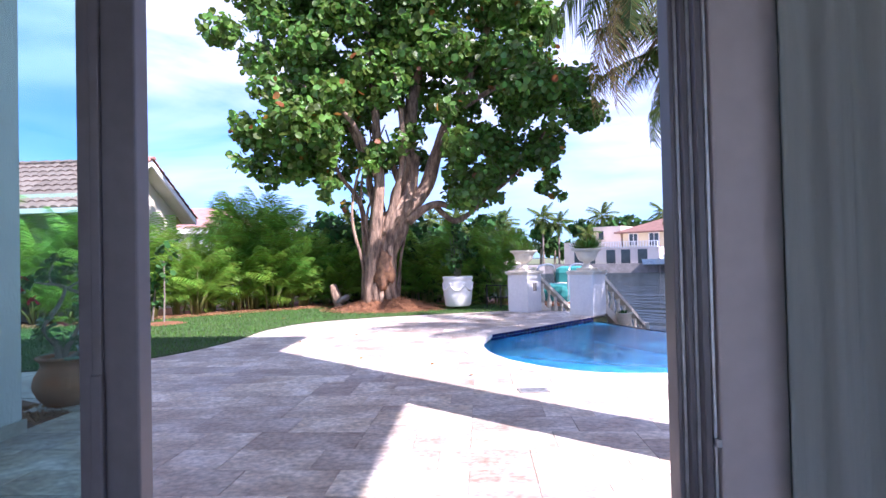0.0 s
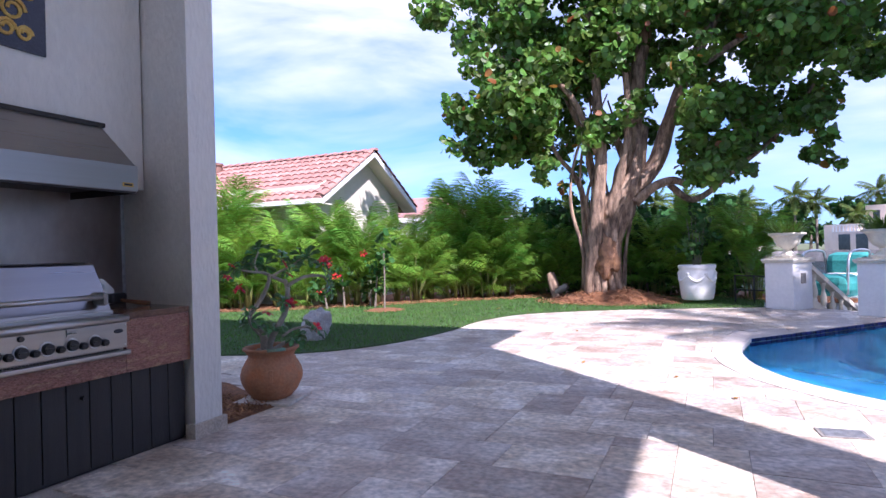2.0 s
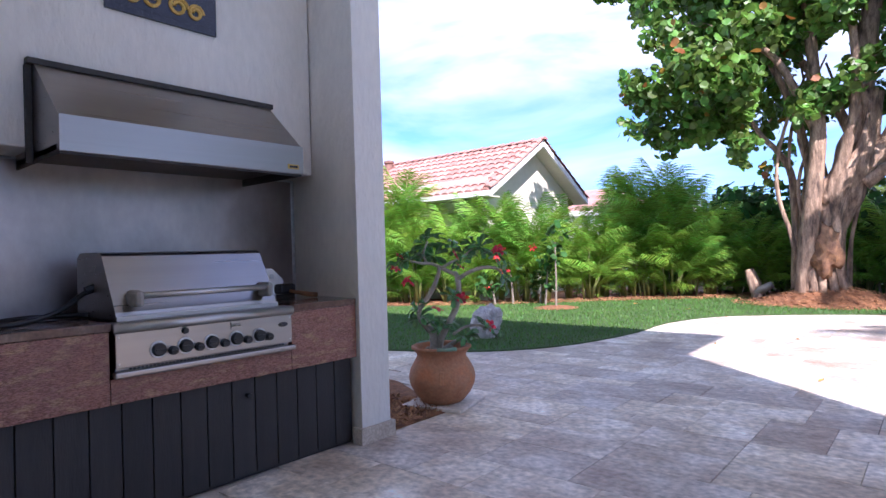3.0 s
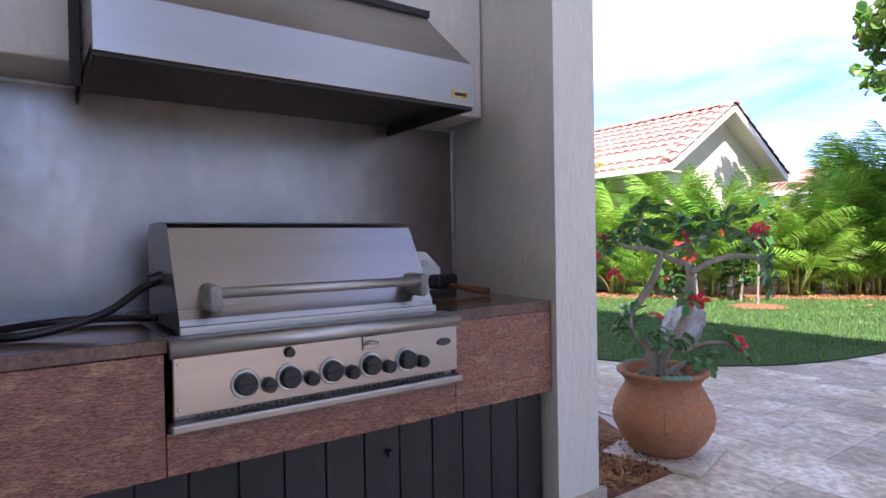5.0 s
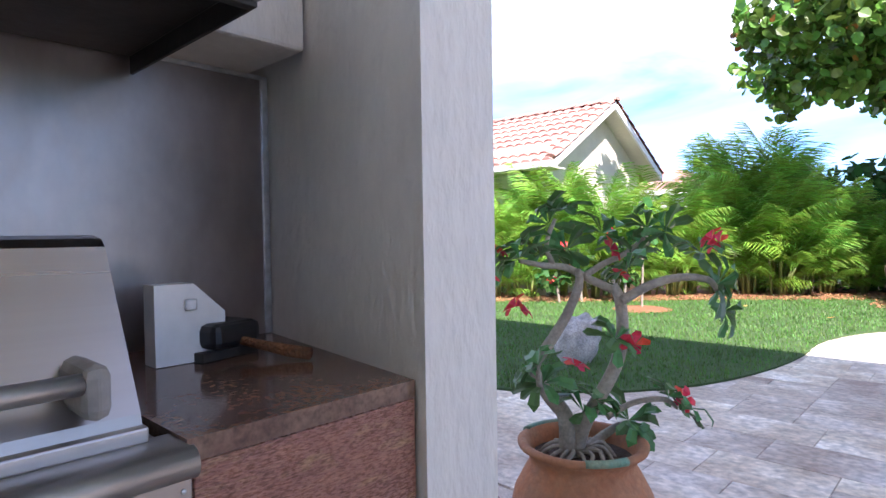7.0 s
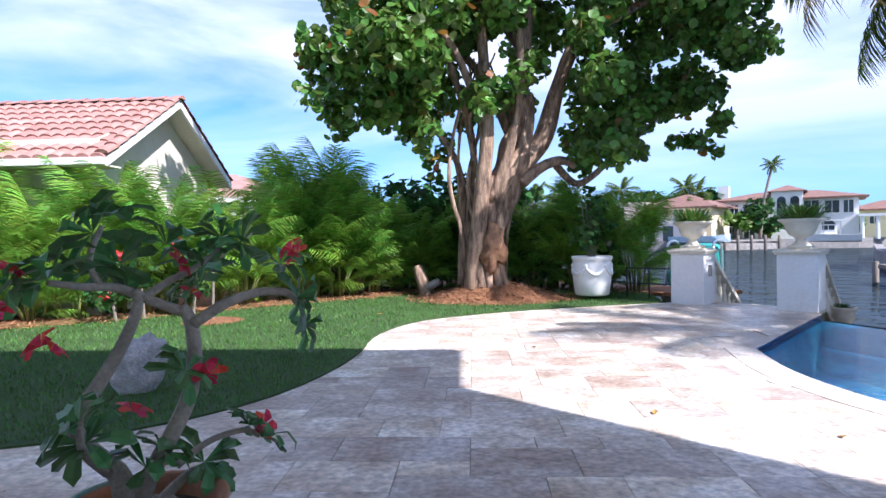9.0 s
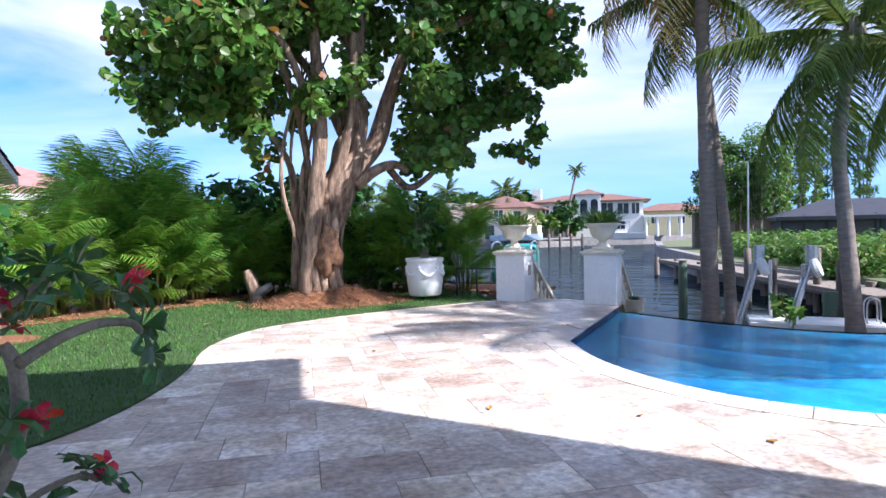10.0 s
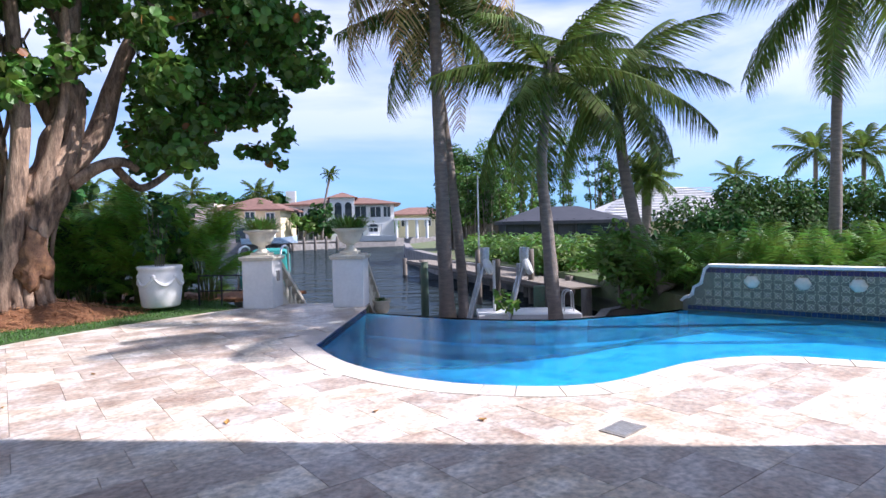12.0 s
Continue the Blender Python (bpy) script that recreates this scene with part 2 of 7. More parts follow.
GRAPEY = mat("sea_grape_leaf_turning", (0.34, 0.20, 0.03), (0.30, 0.10, 0.03), 1.1, 0.45, island=0.4, trans=0.3)
ARECA = mat("areca_leaf", (0.26, 0.42, 0.052), (0.13, 0.31, 0.045), 0.9, 0.42, island=0.35, rand=0.25, trans=0.40, spec=0.25)
ARECAS = mat("areca_stem", (0.22, 0.23, 0.06), (0.11, 0.14, 0.04), 5, 0.5, island=0.3)
COCO = mat("coconut_leaf", (0.14, 0.20, 0.035), (0.06, 0.10, 0.022), 1.0, 0.6, island=0.3, rand=0.2, trans=0.4, spec=0.25)
COCOY = mat("dry_frond", (0.44, 0.31, 0.10), (0.32, 0.20, 0.07), 1.0, 0.6, island=0.3, trans=0.3)
HEDGE = mat("hedge_leaf", (0.05, 0.125, 0.03), (0.032, 0.085, 0.022), 1.0, 0.62, island=0.4, trans=0.25, spec=0.15)
BANKLEAF = mat("bank_leaf", (0.075, 0.145, 0.032), (0.045, 0.10, 0.024), 1.0, 0.6, island=0.4, trans=0.3, spec=0.2)
LIME = mat("bright_leaf", (0.17, 0.29, 0.045), (0.09, 0.20, 0.03), 1.0, 0.45, island=0.3, trans=0.35)
ADLEAF = mat("adenium_leaf", (0.08, 0.19, 0.05), (0.055, 0.14, 0.04), 3, 0.38, island=0.3, trans=0.2)
PETAL = mat("red_petal", (0.62, 0.02, 0.06), (0.75, 0.06, 0.13), 8, 0.5, island=0.2, trans=0.3)
DRYLEAF = mat("fallen_leaf", (0.55, 0.33, 0.07), (0.4, 0.2, 0.05), 8, 0.6)
ROCK = mat("boulder", (0.50, 0.47, 0.44), (0.30, 0.28, 0.27), 7, 0.9, 0, 0.8, 24, fine=0.3)
ROOF = mat("clay_tile", (0.44, 0.235, 0.195), (0.32, 0.155, 0.125), 3, 0.75, 0, 0.15, 30, rand=0.14, island=0.14, fine=0.15)
FARROOF = mat("far_clay_roof", (0.25, 0.135, 0.10), (0.16, 0.085, 0.065), 1.5, 0.8, 0, 0.3, 3, (1, 1, 1), fine=0.2)
WROOF = mat("white_tile_roof", (0.72, 0.70, 0.68), (0.6, 0.58, 0.56), 3, 0.7, 0, 0.2, 20, island=0.08)
NWALL = mat("neighbour_wall", (0.70, 0.66, 0.54), (0.64, 0.60, 0.49), 2, 0.85, 0, 0.2, 40, fine=0.05)
WHITE = mat("white_paint", (0.80, 0.79, 0.76), (0.74, 0.73, 0.70), 3, 0.5, fine=0.05)
PINK = mat("villa_pink", (0.78, 0.66, 0.56), (0.72, 0.6, 0.5), 1, 0.85, fine=0.05)
YELLOWW = mat("villa_yellow", (0.76, 0.66, 0.44), (0.7, 0.6, 0.4), 1, 0.85, fine=0.05)
WINDOW = mat("dark_window", (0.03, 0.04, 0.05), (0.05, 0.06, 0.07), 2, 0.08, spec=0.8)
SCREEN = mat("screen_mesh", (0.035, 0.036, 0.045), (0.05, 0.05, 0.06), 2, 0.6)
BLUEFIN = mat("pool_finish", (0.17, 0.72, 0.92), (0.09, 0.54, 0.82), 3, 0.5, fine=0.08)
NAVY = mat("navy_tile", (0.010, 0.014, 0.055), (0.016, 0.022, 0.09), 9, 0.12, rand=0.3)
MOOR = mat("patterned_tile", (0.19, 0.185, 0.125), (0.13, 0.13, 0.095), 9, 0.6, rand=0.1)
MOORL = mat("tile_line", (0.58, 0.53, 0.36), None, 9, 0.3)
MOORD = mat("tile_star", (0.30, 0.20, 0.15), (0.22, 0.22, 0.26), 9, 0.3)
WOODD = mat("dock_wood", (0.30, 0.25, 0.20), (0.20, 0.17, 0.14), 3, 0.85, 0, 0.4, 20, (1, 6, 1), island=0.2)
PILE = mat("piling", (0.20, 0.17, 0.14), (0.12, 0.10, 0.085), 4, 0.9, 0, 0.5, 20, (3, 3, 0.6))
PILEG = mat("green_piling", (0.10, 0.17, 0.11), (0.14, 0.16, 0.11), 4, 0.8, 0, 0.3, 20)
CONC = mat("concrete", (0.30, 0.28, 0.26), (0.18, 0.165, 0.15), 2, 0.9, 0, 0.3, 25)
LAND = mat("far_ground", (0.10, 0.15, 0.05), (0.16, 0.14, 0.08), 0.4, 0.95, 0, 0.5, 6)
BED = mat("canal_bed", (0.03, 0.04, 0.04), None, 1, 0.9)
RED = mat("red_canvas", (0.55, 0.03, 0.03), None, 3, 0.7)
TEAL = mat("teal_canvas", (0.03, 0.26, 0.24), (0.04, 0.32, 0.29), 3, 0.6)
BOATB = mat("boat_hull", (0.45, 0.62, 0.75), (0.7, 0.75, 0.78), 0.6, 0.25, coat=0.5)
GOLD = mat("ochre_glaze", (0.62, 0.40, 0.10), (0.5, 0.28, 0.06), 20, 0.25)
INKY = mat("dark_glaze", (0.025, 0.022, 0.03), None, 20, 0.25)
YELLOWP = mat("yellow_plastic", (0.6, 0.42, 0.05), None, 9, 0.5)
ROOMW = mat("room_wall", (0.62, 0.60, 0.58), (0.57, 0.55, 0.53), 2, 0.8, 0, 0.05, 40)
GLASS = clear("door_glass", (0.66, 0.86, 0.86))
PANESTANDIN = mat("drape", (0.40, 0.43, 0.40), (0.35, 0.38, 0.355), 2, 0.9, 0, 0.1, 60, (4, 4, 0.3), fine=0.05)
POOLW = clear("pool_water", (0.44, 0.86, 0.99), 0.02, 0.01, 0.50, 0.30, 0.42, 9.0, (1, 2.2, 1))
CANAL = clear("canal_water", (0.020, 0.027, 0.028), 0.02, 0.04, 0.30, True, 1.0, 0.55, (0.55, 1.3, 1.0), (0.72, 0.86, 1.0))


# ---- mesh helpers ----
from mathutils.geometry import tessellate_polygon

class Geo:
    def __init__(self):
        self.v, self.f, self.mi = [], [], []

    def add(self, verts, faces, mi=0):
        o = len(self.v)
        self.v += [tuple(p) for p in verts]
        self.f += [tuple(i + o for i in fc) for fc in faces]
        self.mi += [mi] * len(faces)
        return self

    def box(self, a, b, bev=0.0, mi=0, m=None):
        (x0, y0, z0), (x1, y1, z1) = a, b
        if not bev:
            vs = [(x, y, z) for x in (x0, x1) for y in (y0, y1) for z in (z0, z1)]
            fs = [(0, 1, 3, 2), (4, 6, 7, 5), (0, 4, 5, 1), (2, 3, 7, 6), (0, 2, 6, 4), (1, 5, 7, 3)]
        else:
            bm = bmesh.new()
            bmesh.ops.create_cube(bm, size=1)
            for v in bm.verts:
                v.co = (x0 + (v.co.x + 0.5) * (x1 - x0), y0 + (v.co.y + 0.5) * (y1 - y0), z0 + (v.co.z + 0.5) * (z1 - z0))
            bmesh.ops.bevel(bm, geom=bm.edges[:], offset=bev, segments=2, affect="EDGES", profile=0.5)
            bm.verts.index_update()
            vs, fs = [tuple(v.co) for v in bm.verts], [tuple(v.index for v in fc.verts) for fc in bm.faces]
            bm.free()
        if m:
            vs = [tuple(m @ Vector(p)) for p in vs]
        return self.add(vs, fs, mi)

    def prism(self, poly, z0, z1, mi=0):
        """An upright block over a convex or plain polygon."""
        n = len(poly)
        if sum(poly[i][0] * poly[(i + 1) % n][1] - poly[(i + 1) % n][0] * poly[i][1] for i in range(n)) < 0:
            poly = poly[::-1]
        vs = [(x, y, z0) for x, y in poly] + [(x, y, z1) for x, y in poly]
        fs = [(i, (i + 1) % n, n + (i + 1) % n, n + i) for i in range(n)]
        tri = tessellate_polygon([[Vector((x, y, 0)) for x, y in poly]])
        for t in tri:
            t = tuple(t)
            a, b, c = (poly[i] for i in t)
            if (b[0] - a[0]) * (c[1] - a[1]) - (c[0] - a[0]) * (b[1] - a[1]) < 0:
                t = t[::-1]
            fs += [tuple(n + i for i in t), t[::-1]]
        return self.add(vs, fs, mi)

    def tube(self, pts, radii, seg=8, cap=True, wob=0.0, mi=0):
        pts = [Vector(p) for p in pts]
        if not isinstance(radii, (list, tuple)):
            radii = [radii] * len(pts)
        vs, fs, side = [], [], None
        for i, p in enumerate(pts):
            t = (pts[min(i + 1, len(pts) - 1)] - pts[max(i - 1, 0)]).normalized()
            ref = side if side is not None else (Vector((1, 0, 0)) if abs(t.x) < 0.9 else Vector((0, 1, 0)))
            side = (ref - t * ref.dot(t)).normalized()
            up = t.cross(side)
            for k in range(seg):
                a = 2 * math.pi * k / seg
                r = radii[i] * (1 + wob * noise.noise(Vector((math.cos(a) * 1.7, math.sin(a) * 1.7, 0)) + p * 1.3))
                vs.append(p + (side * math.cos(a) + up * math.sin(a)) * r)
        for i in range(len(pts) - 1):
            for k in range(seg):
                a, b = i * seg + k, i * seg + (k + 1) % seg
                fs.append((a, b, b + seg, a + seg))
        if cap:
            fs += [tuple(range(seg))[::-1], tuple(range((len(pts) - 1) * seg, len(pts) * seg))]
        return self.add(vs, fs, mi)

    def lathe(self, prof, c=(0, 0, 0), seg=24, mi=0):
        vs = [(c[0] + r * math.cos(2 * math.pi * k / seg), c[1] + r * math.sin(2 * math.pi * k / seg), c[2] + z) for r, z in prof for k in range(seg)]
        fs = [(i * seg + k, i * seg + (k + 1) % seg, (i + 1) * seg + (k + 1) % seg, (i + 1) * seg + k) for i in range(len(prof) - 1) for k in range(seg)]
        return self.add(vs, fs, mi)

    def sheet(self, loops, z):
        """A flat sheet over an outline with holes."""
        loops = [[Vector((x, y, 0)) for x, y in lp] for lp in loops]
        flat = [p for lp in loops for p in lp]
        fs = []
        for t in tessellate_polygon(loops):
            t = tuple(t)
            a, b, c = (flat[i] for i in t)
            fs.append(t if (b - a).cross(c - a).z > 0 else t[::-1])
        return self.add([(p.x, p.y, z) for p in flat], fs)


def part(name, g, material, parent=None, label="", smooth=False, m=None):
    me = bpy.data.meshes.new(name)
    me.from_pydata(g.v, [], g.f)
    for x in material if isinstance(material, (list, tuple)) else [material]:
        me.materials.append(x)
    if any(g.mi):
        me.polygons.foreach_set("material_index", g.mi)
    if smooth:
        me.polygons.foreach_set("use_smooth", [True] * len(me.polygons))
    me.update()
    ob = new(name, me)
    if parent:
        ob.parent = parent
    if m:
        ob.matrix_basis = m
    if label:
        ob["label"] = label
    return ob


def thing(name, at, label, category, group="", rz=0):
    ob = new(name)
    ob.matrix_basis = pose(*at, 0, 0, rz)
    ob.empty_display_size = 0.1
    return tagged(ob, label, category, group)


def struct(ob, label, category):
    return tagged(ob, label, category, kind="structure")


def spline(pts, n=8, closed=False):
    """A smooth curve through the points."""
    P = [Vector(p) for p in pts]
    out, N = [], len(P)
    for i in range(N if closed else N - 1):
        if closed:
            a, b, c, d = P[i - 1], P[i], P[(i + 1) % N], P[(i + 2) % N]
        else:
            a, b, c, d = P[max(i - 1, 0)], P[i], P[i + 1], P[min(i + 2, N - 1)]
        for k in range(n):
            t = k / n
            out.append(0.5 * (2 * b + (c - a) * t + (2 * a - 5 * b + 4 * c - d) * t * t + (3 * b - a - 3 * c + d) * t ** 3))
    if not closed:
        out.append(P[-1])
    return out


def inside(p, poly):
    hit, n = False, len(poly)
    for i in range(n):
        (x0, y0), (x1, y1) = poly[i], poly[(i + 1) % n]
        if (y0 > p[1]) != (y1 > p[1]) and p[0] < (x1 - x0) * (p[1] - y0) / (y1 - y0) + x0:
            hit = not hit
    return hit


def rnd(a, b):
    return random.uniform(a, b)


def rvec():
    while True:
        v = Vector((rnd(-1, 1), rnd(-1, 1), rnd(-1, 1)))
        if 0.05 < v.length < 1:
            return v.normalized()


# ---- plan ----
GD, GN = Vector((0.772, -0.636, 0)), Vector((0.636, 0.772, 0))   # along and out through the water gate
near_edge = [tuple(p)[:2] for p in spline([(-0.42, 12.45, 0), (-0.58, 11.45, 0), (-0.51, 10.62, 0), (-0.29, 9.98, 0), (0, 9.55, 0), (0.34, 9.2, 0), (0.70, 8.99, 0), (1.10, 8.91, 0),
                                           (1.6, 8.9, 0), (2.18, 8.86, 0), (2.7, 8.67, 0), (3.1, 8.34, 0), (3.44, 7.74, 0), (3.9, 6.9, 0), (4.9, 6.25, 0), (6.2, 6.1, 0), (7.6, 6.3, 0)], 5)]
weir = [tuple(p)[:2] for p in spline([(6.2, 11.3, 0), (5.4, 11.42, 0), (4.55, 11.72, 0), (3.49, 12.22, 0), (2.55, 13.45, 0), (1.82, 15.1, 0)], 5)]
POOL = near_edge + [(6.92, 8.76)] + weir
lawn_edge = [tuple(p)[:2] for p in spline([(-9.5, 8.3, 0), (-7.7, 8.85, 0), (-6.85, 9.25, 0), (-6.2, 9.5, 0), (-5.6, 9.93, 0), (-5.13, 10.62, 0), (-4.86, 11.55, 0), (-4.77, 12.4, 0), (-4.78, 13.3, 0),
                                           (-4.62, 14.1, 0), (-4.22, 14.85, 0), (-3.45, 15.45, 0), (-2.4, 15.98, 0), (-1.2, 16.45, 0), (0.06, 16.85, 0)], 5)]
hedge_line = [tuple(p)[:2] for p in spline([(-19, 13.2, 0), (-13, 13.9, 0), (-10.3, 14.9, 0), (-7.3, 17.4, 0), (-5.2, 19.0, 0), (-3.2, 20.0, 0), (-0.9, 19.6, 0), (0.2, 18.6, 0)], 6)]
LAWNP = lawn_edge + hedge_line[::-1] + [(-19, 8.0)]

# ---- ground, canal and yard ----
g = Geo().box((-1500, -1500, -3.2), (1500, 1500, -3.0))
struct(part("ground", g, BED), "dark silty bed under the canal reaching the horizon", "ground")
g = Geo().box((-900, -300, -1.0), (900, 1200, -0.95))
struct(part("water", g, CANAL), "rippled dark blue-grey canal water", "water")
gp_out = [(2.25, 15.75), (0.55, 17.15)]
shore_left = [(-1.0, 18.6), (-30, 42.6), (-60, 67), (-200, 180)]
yard = [(-200, -60), (60, -60), (120, 90), (52, 80), (41, 66), (29, 55), (20, 41), (14.2, 29), (11.4, 19.5), (9.9, 16.6), (8.9, 14.4), (7.4, 12.4), (6.35, 11.6)]
yard += weir[1:] + gp_out + shore_left
hole = near_edge + [(6.92, 8.76)]
outer = [(-200, -60), (60, -60), (120, 90), (52, 80), (41, 66), (29, 55), (20, 41), (14.2, 29), (11.4, 19.5), (9.9, 16.6), (8.9, 14.4), (7.9, 12.6), (7.0, 11.6), (7.2, 8.8), (8.0, 6.3)]
outer += [(x, y) for x, y in near_edge[::-1]] + [(1.82, 15.1)] + gp_out + shore_left
g = Geo().prism(outer, -3.0, -0.06)
struct(part("ground", g, LAND), "earth of the yard and the canal banks", "ground")
low = [(1.9, 15.0)] + weir[::-1] + [(7.0, 11.6), (7.9, 12.6), (8.9, 14.4), (7.6, 14.3), (6.7, 13.75), (5.15, 15.0), (3.3, 16.55), (2.9, 16.2)]
g = Geo().prism(low, -3.0, -0.55)
struct(part("ground", g, SOIL), "low planting strip between the pool edge and the seawall", "ground")

# deck bed, tiles come last
deck = [(-9.5, 8.25)] + lawn_edge[1:] + [(0.55, 17.15), (2.25, 15.75), (1.82, 15.1)] + near_edge + [(9, 6.3), (9, -2), (-9.5, -2)]
g = Geo().sheet([deck], -0.012)
struct(part("pavement", g, GROUT), "mortar bed of the travertine terrace", "pavement")

# pool
bm_floor, d1 = Geo(), -0.92
n = len(POOL)
bm_floor.sheet([POOL], d1)
bm_floor.add([(x, y, d1) for x, y in POOL] + [(x, y, -0.02 if i < len(near_edge) else -0.11) for i, (x, y) in enumerate(POOL)],
             [(i, (i + 1) % n, n + (i + 1) % n, n + i) for i in range(n)])
pool = struct(part("pool", bm_floor, BLUEFIN), "free-form swimming pool with bright blue plaster finish", "pool")
edge = [(6.15, 10.75), (4.5, 11.0), (2.75, 11.15), (1.1, 11.6), (0.05, 12.3)]
shelf = Geo().sheet([[(x, y) for x, y in near_edge if y > 6.2][1:-1] + [(6.85, 8.8)] + edge], -0.36)
for (xa, ya), (xb, yb) in zip(edge, edge[1:]):
    shelf.add([(xa, ya, -0.36), (xb, yb, -0.36), (xb, yb, d1), (xa, ya, d1)], [(0, 1, 2, 3)])
part("shelf", shelf, BLUEFIN, pool, "shallow pool shelf")
for (xa, ya), (xb, yb) in zip(edge, edge[1:]):
    part("step_trim", Geo().add([(xa, ya, -0.35), (xb, yb, -0.35), (xb, yb - 0.2, -0.35), (xa, ya - 0.2, -0.35)], [(0, 1, 2, 3)]), NAVY, pool, "dark tile line on the step")
pw = Geo().sheet([POOL], -0.10)
struct(part("water", pw, POOLW), "clear blue pool water with small ripples", "water")
g = Geo()
W2 = [Vector((*p, 0)) for p in weir]
for i in range(len(W2) - 1):
    a, b = W2[i], W2[i + 1]
    nn = Vector((b.y - a.y, a.x - b.x, 0)).normalized()
    nn = nn if nn.y > 0 else -nn
    q = [a, b, b + nn * 0.16, a + nn * 0.16]
    g.add([(*p.xy, -0.5) for p in q] + [(*p.xy, -0.108) for p in q], [(4, 5, 6, 7), (0, 1, 5, 4), (2, 3, 7, 6), (7, 6, 5, 4)])
part("weir_edge", g, NAVY, pool, "dark tiled vanishing edge of the pool")

# navy waterline tiles on the straight side below the terrace
A, B = Vector((-0.42, 12.45, 0)), Vector((1.82, 15.1, 0))
cnt = 32
tile_me = None
for row, z in enumerate((-0.115, -0.06)):
    for i in range(cnt):
        p = A.lerp(B, (i + 0.5) / cnt)
        ang = math.degrees(math.atan2(B.y - A.y, B.x - A.x))
        mm = pose(p.x, p.y, z, 0, 0, ang)
        if tile_me is None:
            ob = part("tile", Geo().box((-0.048, -0.012, 0.002), (0.048, 0.012, 0.05), 0.003), NAVY, pool, m=mm)
            tile_me = ob.data
        else:
            ob = new("tile", tile_me)
            ob.parent, ob.matrix_basis = pool, mm

# coping stones round the near edge
cope_line = [Vector((*p, 0)) for p in near_edge]
acc, last, stones = 0.0, 0, []
for i in range(1, len(cope_line)):
    acc += (cope_line[i] - cope_line[i - 1]).length
    if acc > 0.3 or i == len(cope_line) - 1:
        stones.append((last, i))
        acc, last = 0.0, i
for a, b in stones:
    g = Geo()
    vs, m2 = [], b - a + 1
    for k in range(a, b + 1):
        t = (cope_line[min(k + 1, len(cope_line) - 1)] - cope_line[max(k - 1, 0)]).normalized()
        o = Vector((t.y, -t.x, 0))
        o = o if o.dot(Vector((2.5, 11, 0)) - cope_line[k]) < 0 else -o
        s = (0.006 if k == a else -0.006 if k == b else 0)
        for q, z in ((cope_line[k] - o * 0.025 + t * s, -0.05), (cope_line[k] - o * 0.025 + t * s, 0.004), (cope_line[k] + o * 0.30 + t * s, 0.004), (cope_line[k] + o * 0.30 + t * s, -0.02)):
            vs.append((q.x, q.y, q.z + z))
    fs = []
    for k in range(m2 - 1):
        for j in range(4):
            fs.append((k * 4 + j, k * 4 + (j + 1) % 4, k * 4 + 4 + (j + 1) % 4, k * 4 + 4 + j))
    fs += [(0, 1, 2, 3), tuple(range(m2 * 4 - 4, m2 * 4))[::-1]]
    part("coping_stone", g.add(vs, fs), COPE, pool)

# lawn, mulch bed, mound
g = Geo().prism([(x, y) for x, y in LAWNP], -0.05, 0.015)
lawn = struct(part("lawn", g, LAWN), "mown green lawn with a curved edge", "lawn")
bed = [(x, y) for x, y in hedge_line] + [(2.0, 19.0), (-2, 23), (-8, 22), (-13, 19.5), (-20, 17)]
g = Geo().prism([(x + 0.25, y - 0.3) if y < 19.5 else (x, y) for x, y in bed], -0.05, 0.03)
struct(part("planting_bed", g, MULCH), "reddish mulch bed under the hedge", "planting bed")
g, rings, seg = Geo(), 9, 28
vs = [(-3.1, 17.85, 0.34)]
for r in range(1, rings + 1):
    for k in range(seg):
        a, q = 2 * math.pi * k / seg, r / rings
        h = 0.34 * (0.5 + 0.5 * math.cos(math.pi * q)) + 0.03 * noise.noise(Vector((q * 3 * math.cos(a), q * 3 * math.sin(a), 1)))
        vs.append((-3.1 + 1.75 * q * math.cos(a), 17.85 + 1.35 * q * math.sin(a), h + 0.0))
fs = [(0, 1 + k, 1 + (k + 1) % seg) for k in range(seg)]
fs += [(1 + (r - 1) * seg + k, 1 + r * seg + k, 1 + r * seg + (k + 1) % seg, 1 + (r - 1) * seg + (k + 1) % seg) for r in range(1, rings) for k in range(seg)]
struct(part("mulch_mound", g.add(vs, fs), MULCH, smooth=True), "mound of reddish pine mulch round the old trunk", "mulch")
g = Geo().prism([(-4.32, 6.86), (-4.32, 7.45), (-5.4, 8.0), (-6.5, 8.2), (-6.5, 6.86)], -0.03, 0.006)
struct(part("planting_bed", g, MULCH), "narrow mulch bed beside the stucco wing wall", "planting bed")


def chips(name, spots, label):
    g = Geo()
    for x, y, z in spots:
        d = Vector((rnd(-1, 1), rnd(-1, 1), rnd(-0.25, 0.35))).normalized() * rnd(0.02, 0.06)
        s = d.cross(Vector((0, 0, 1))).normalized() * rnd(0.003, 0.008)
        p = Vector((x, y, z))
        g.add([p - d - s, p - d + s, p + d + s, p + d - s + Vector((0, 0, 0.004))], [(0, 1, 2, 3)])
    tagged(part(name, g, STRAW), label, "mulch", kind="stuff")


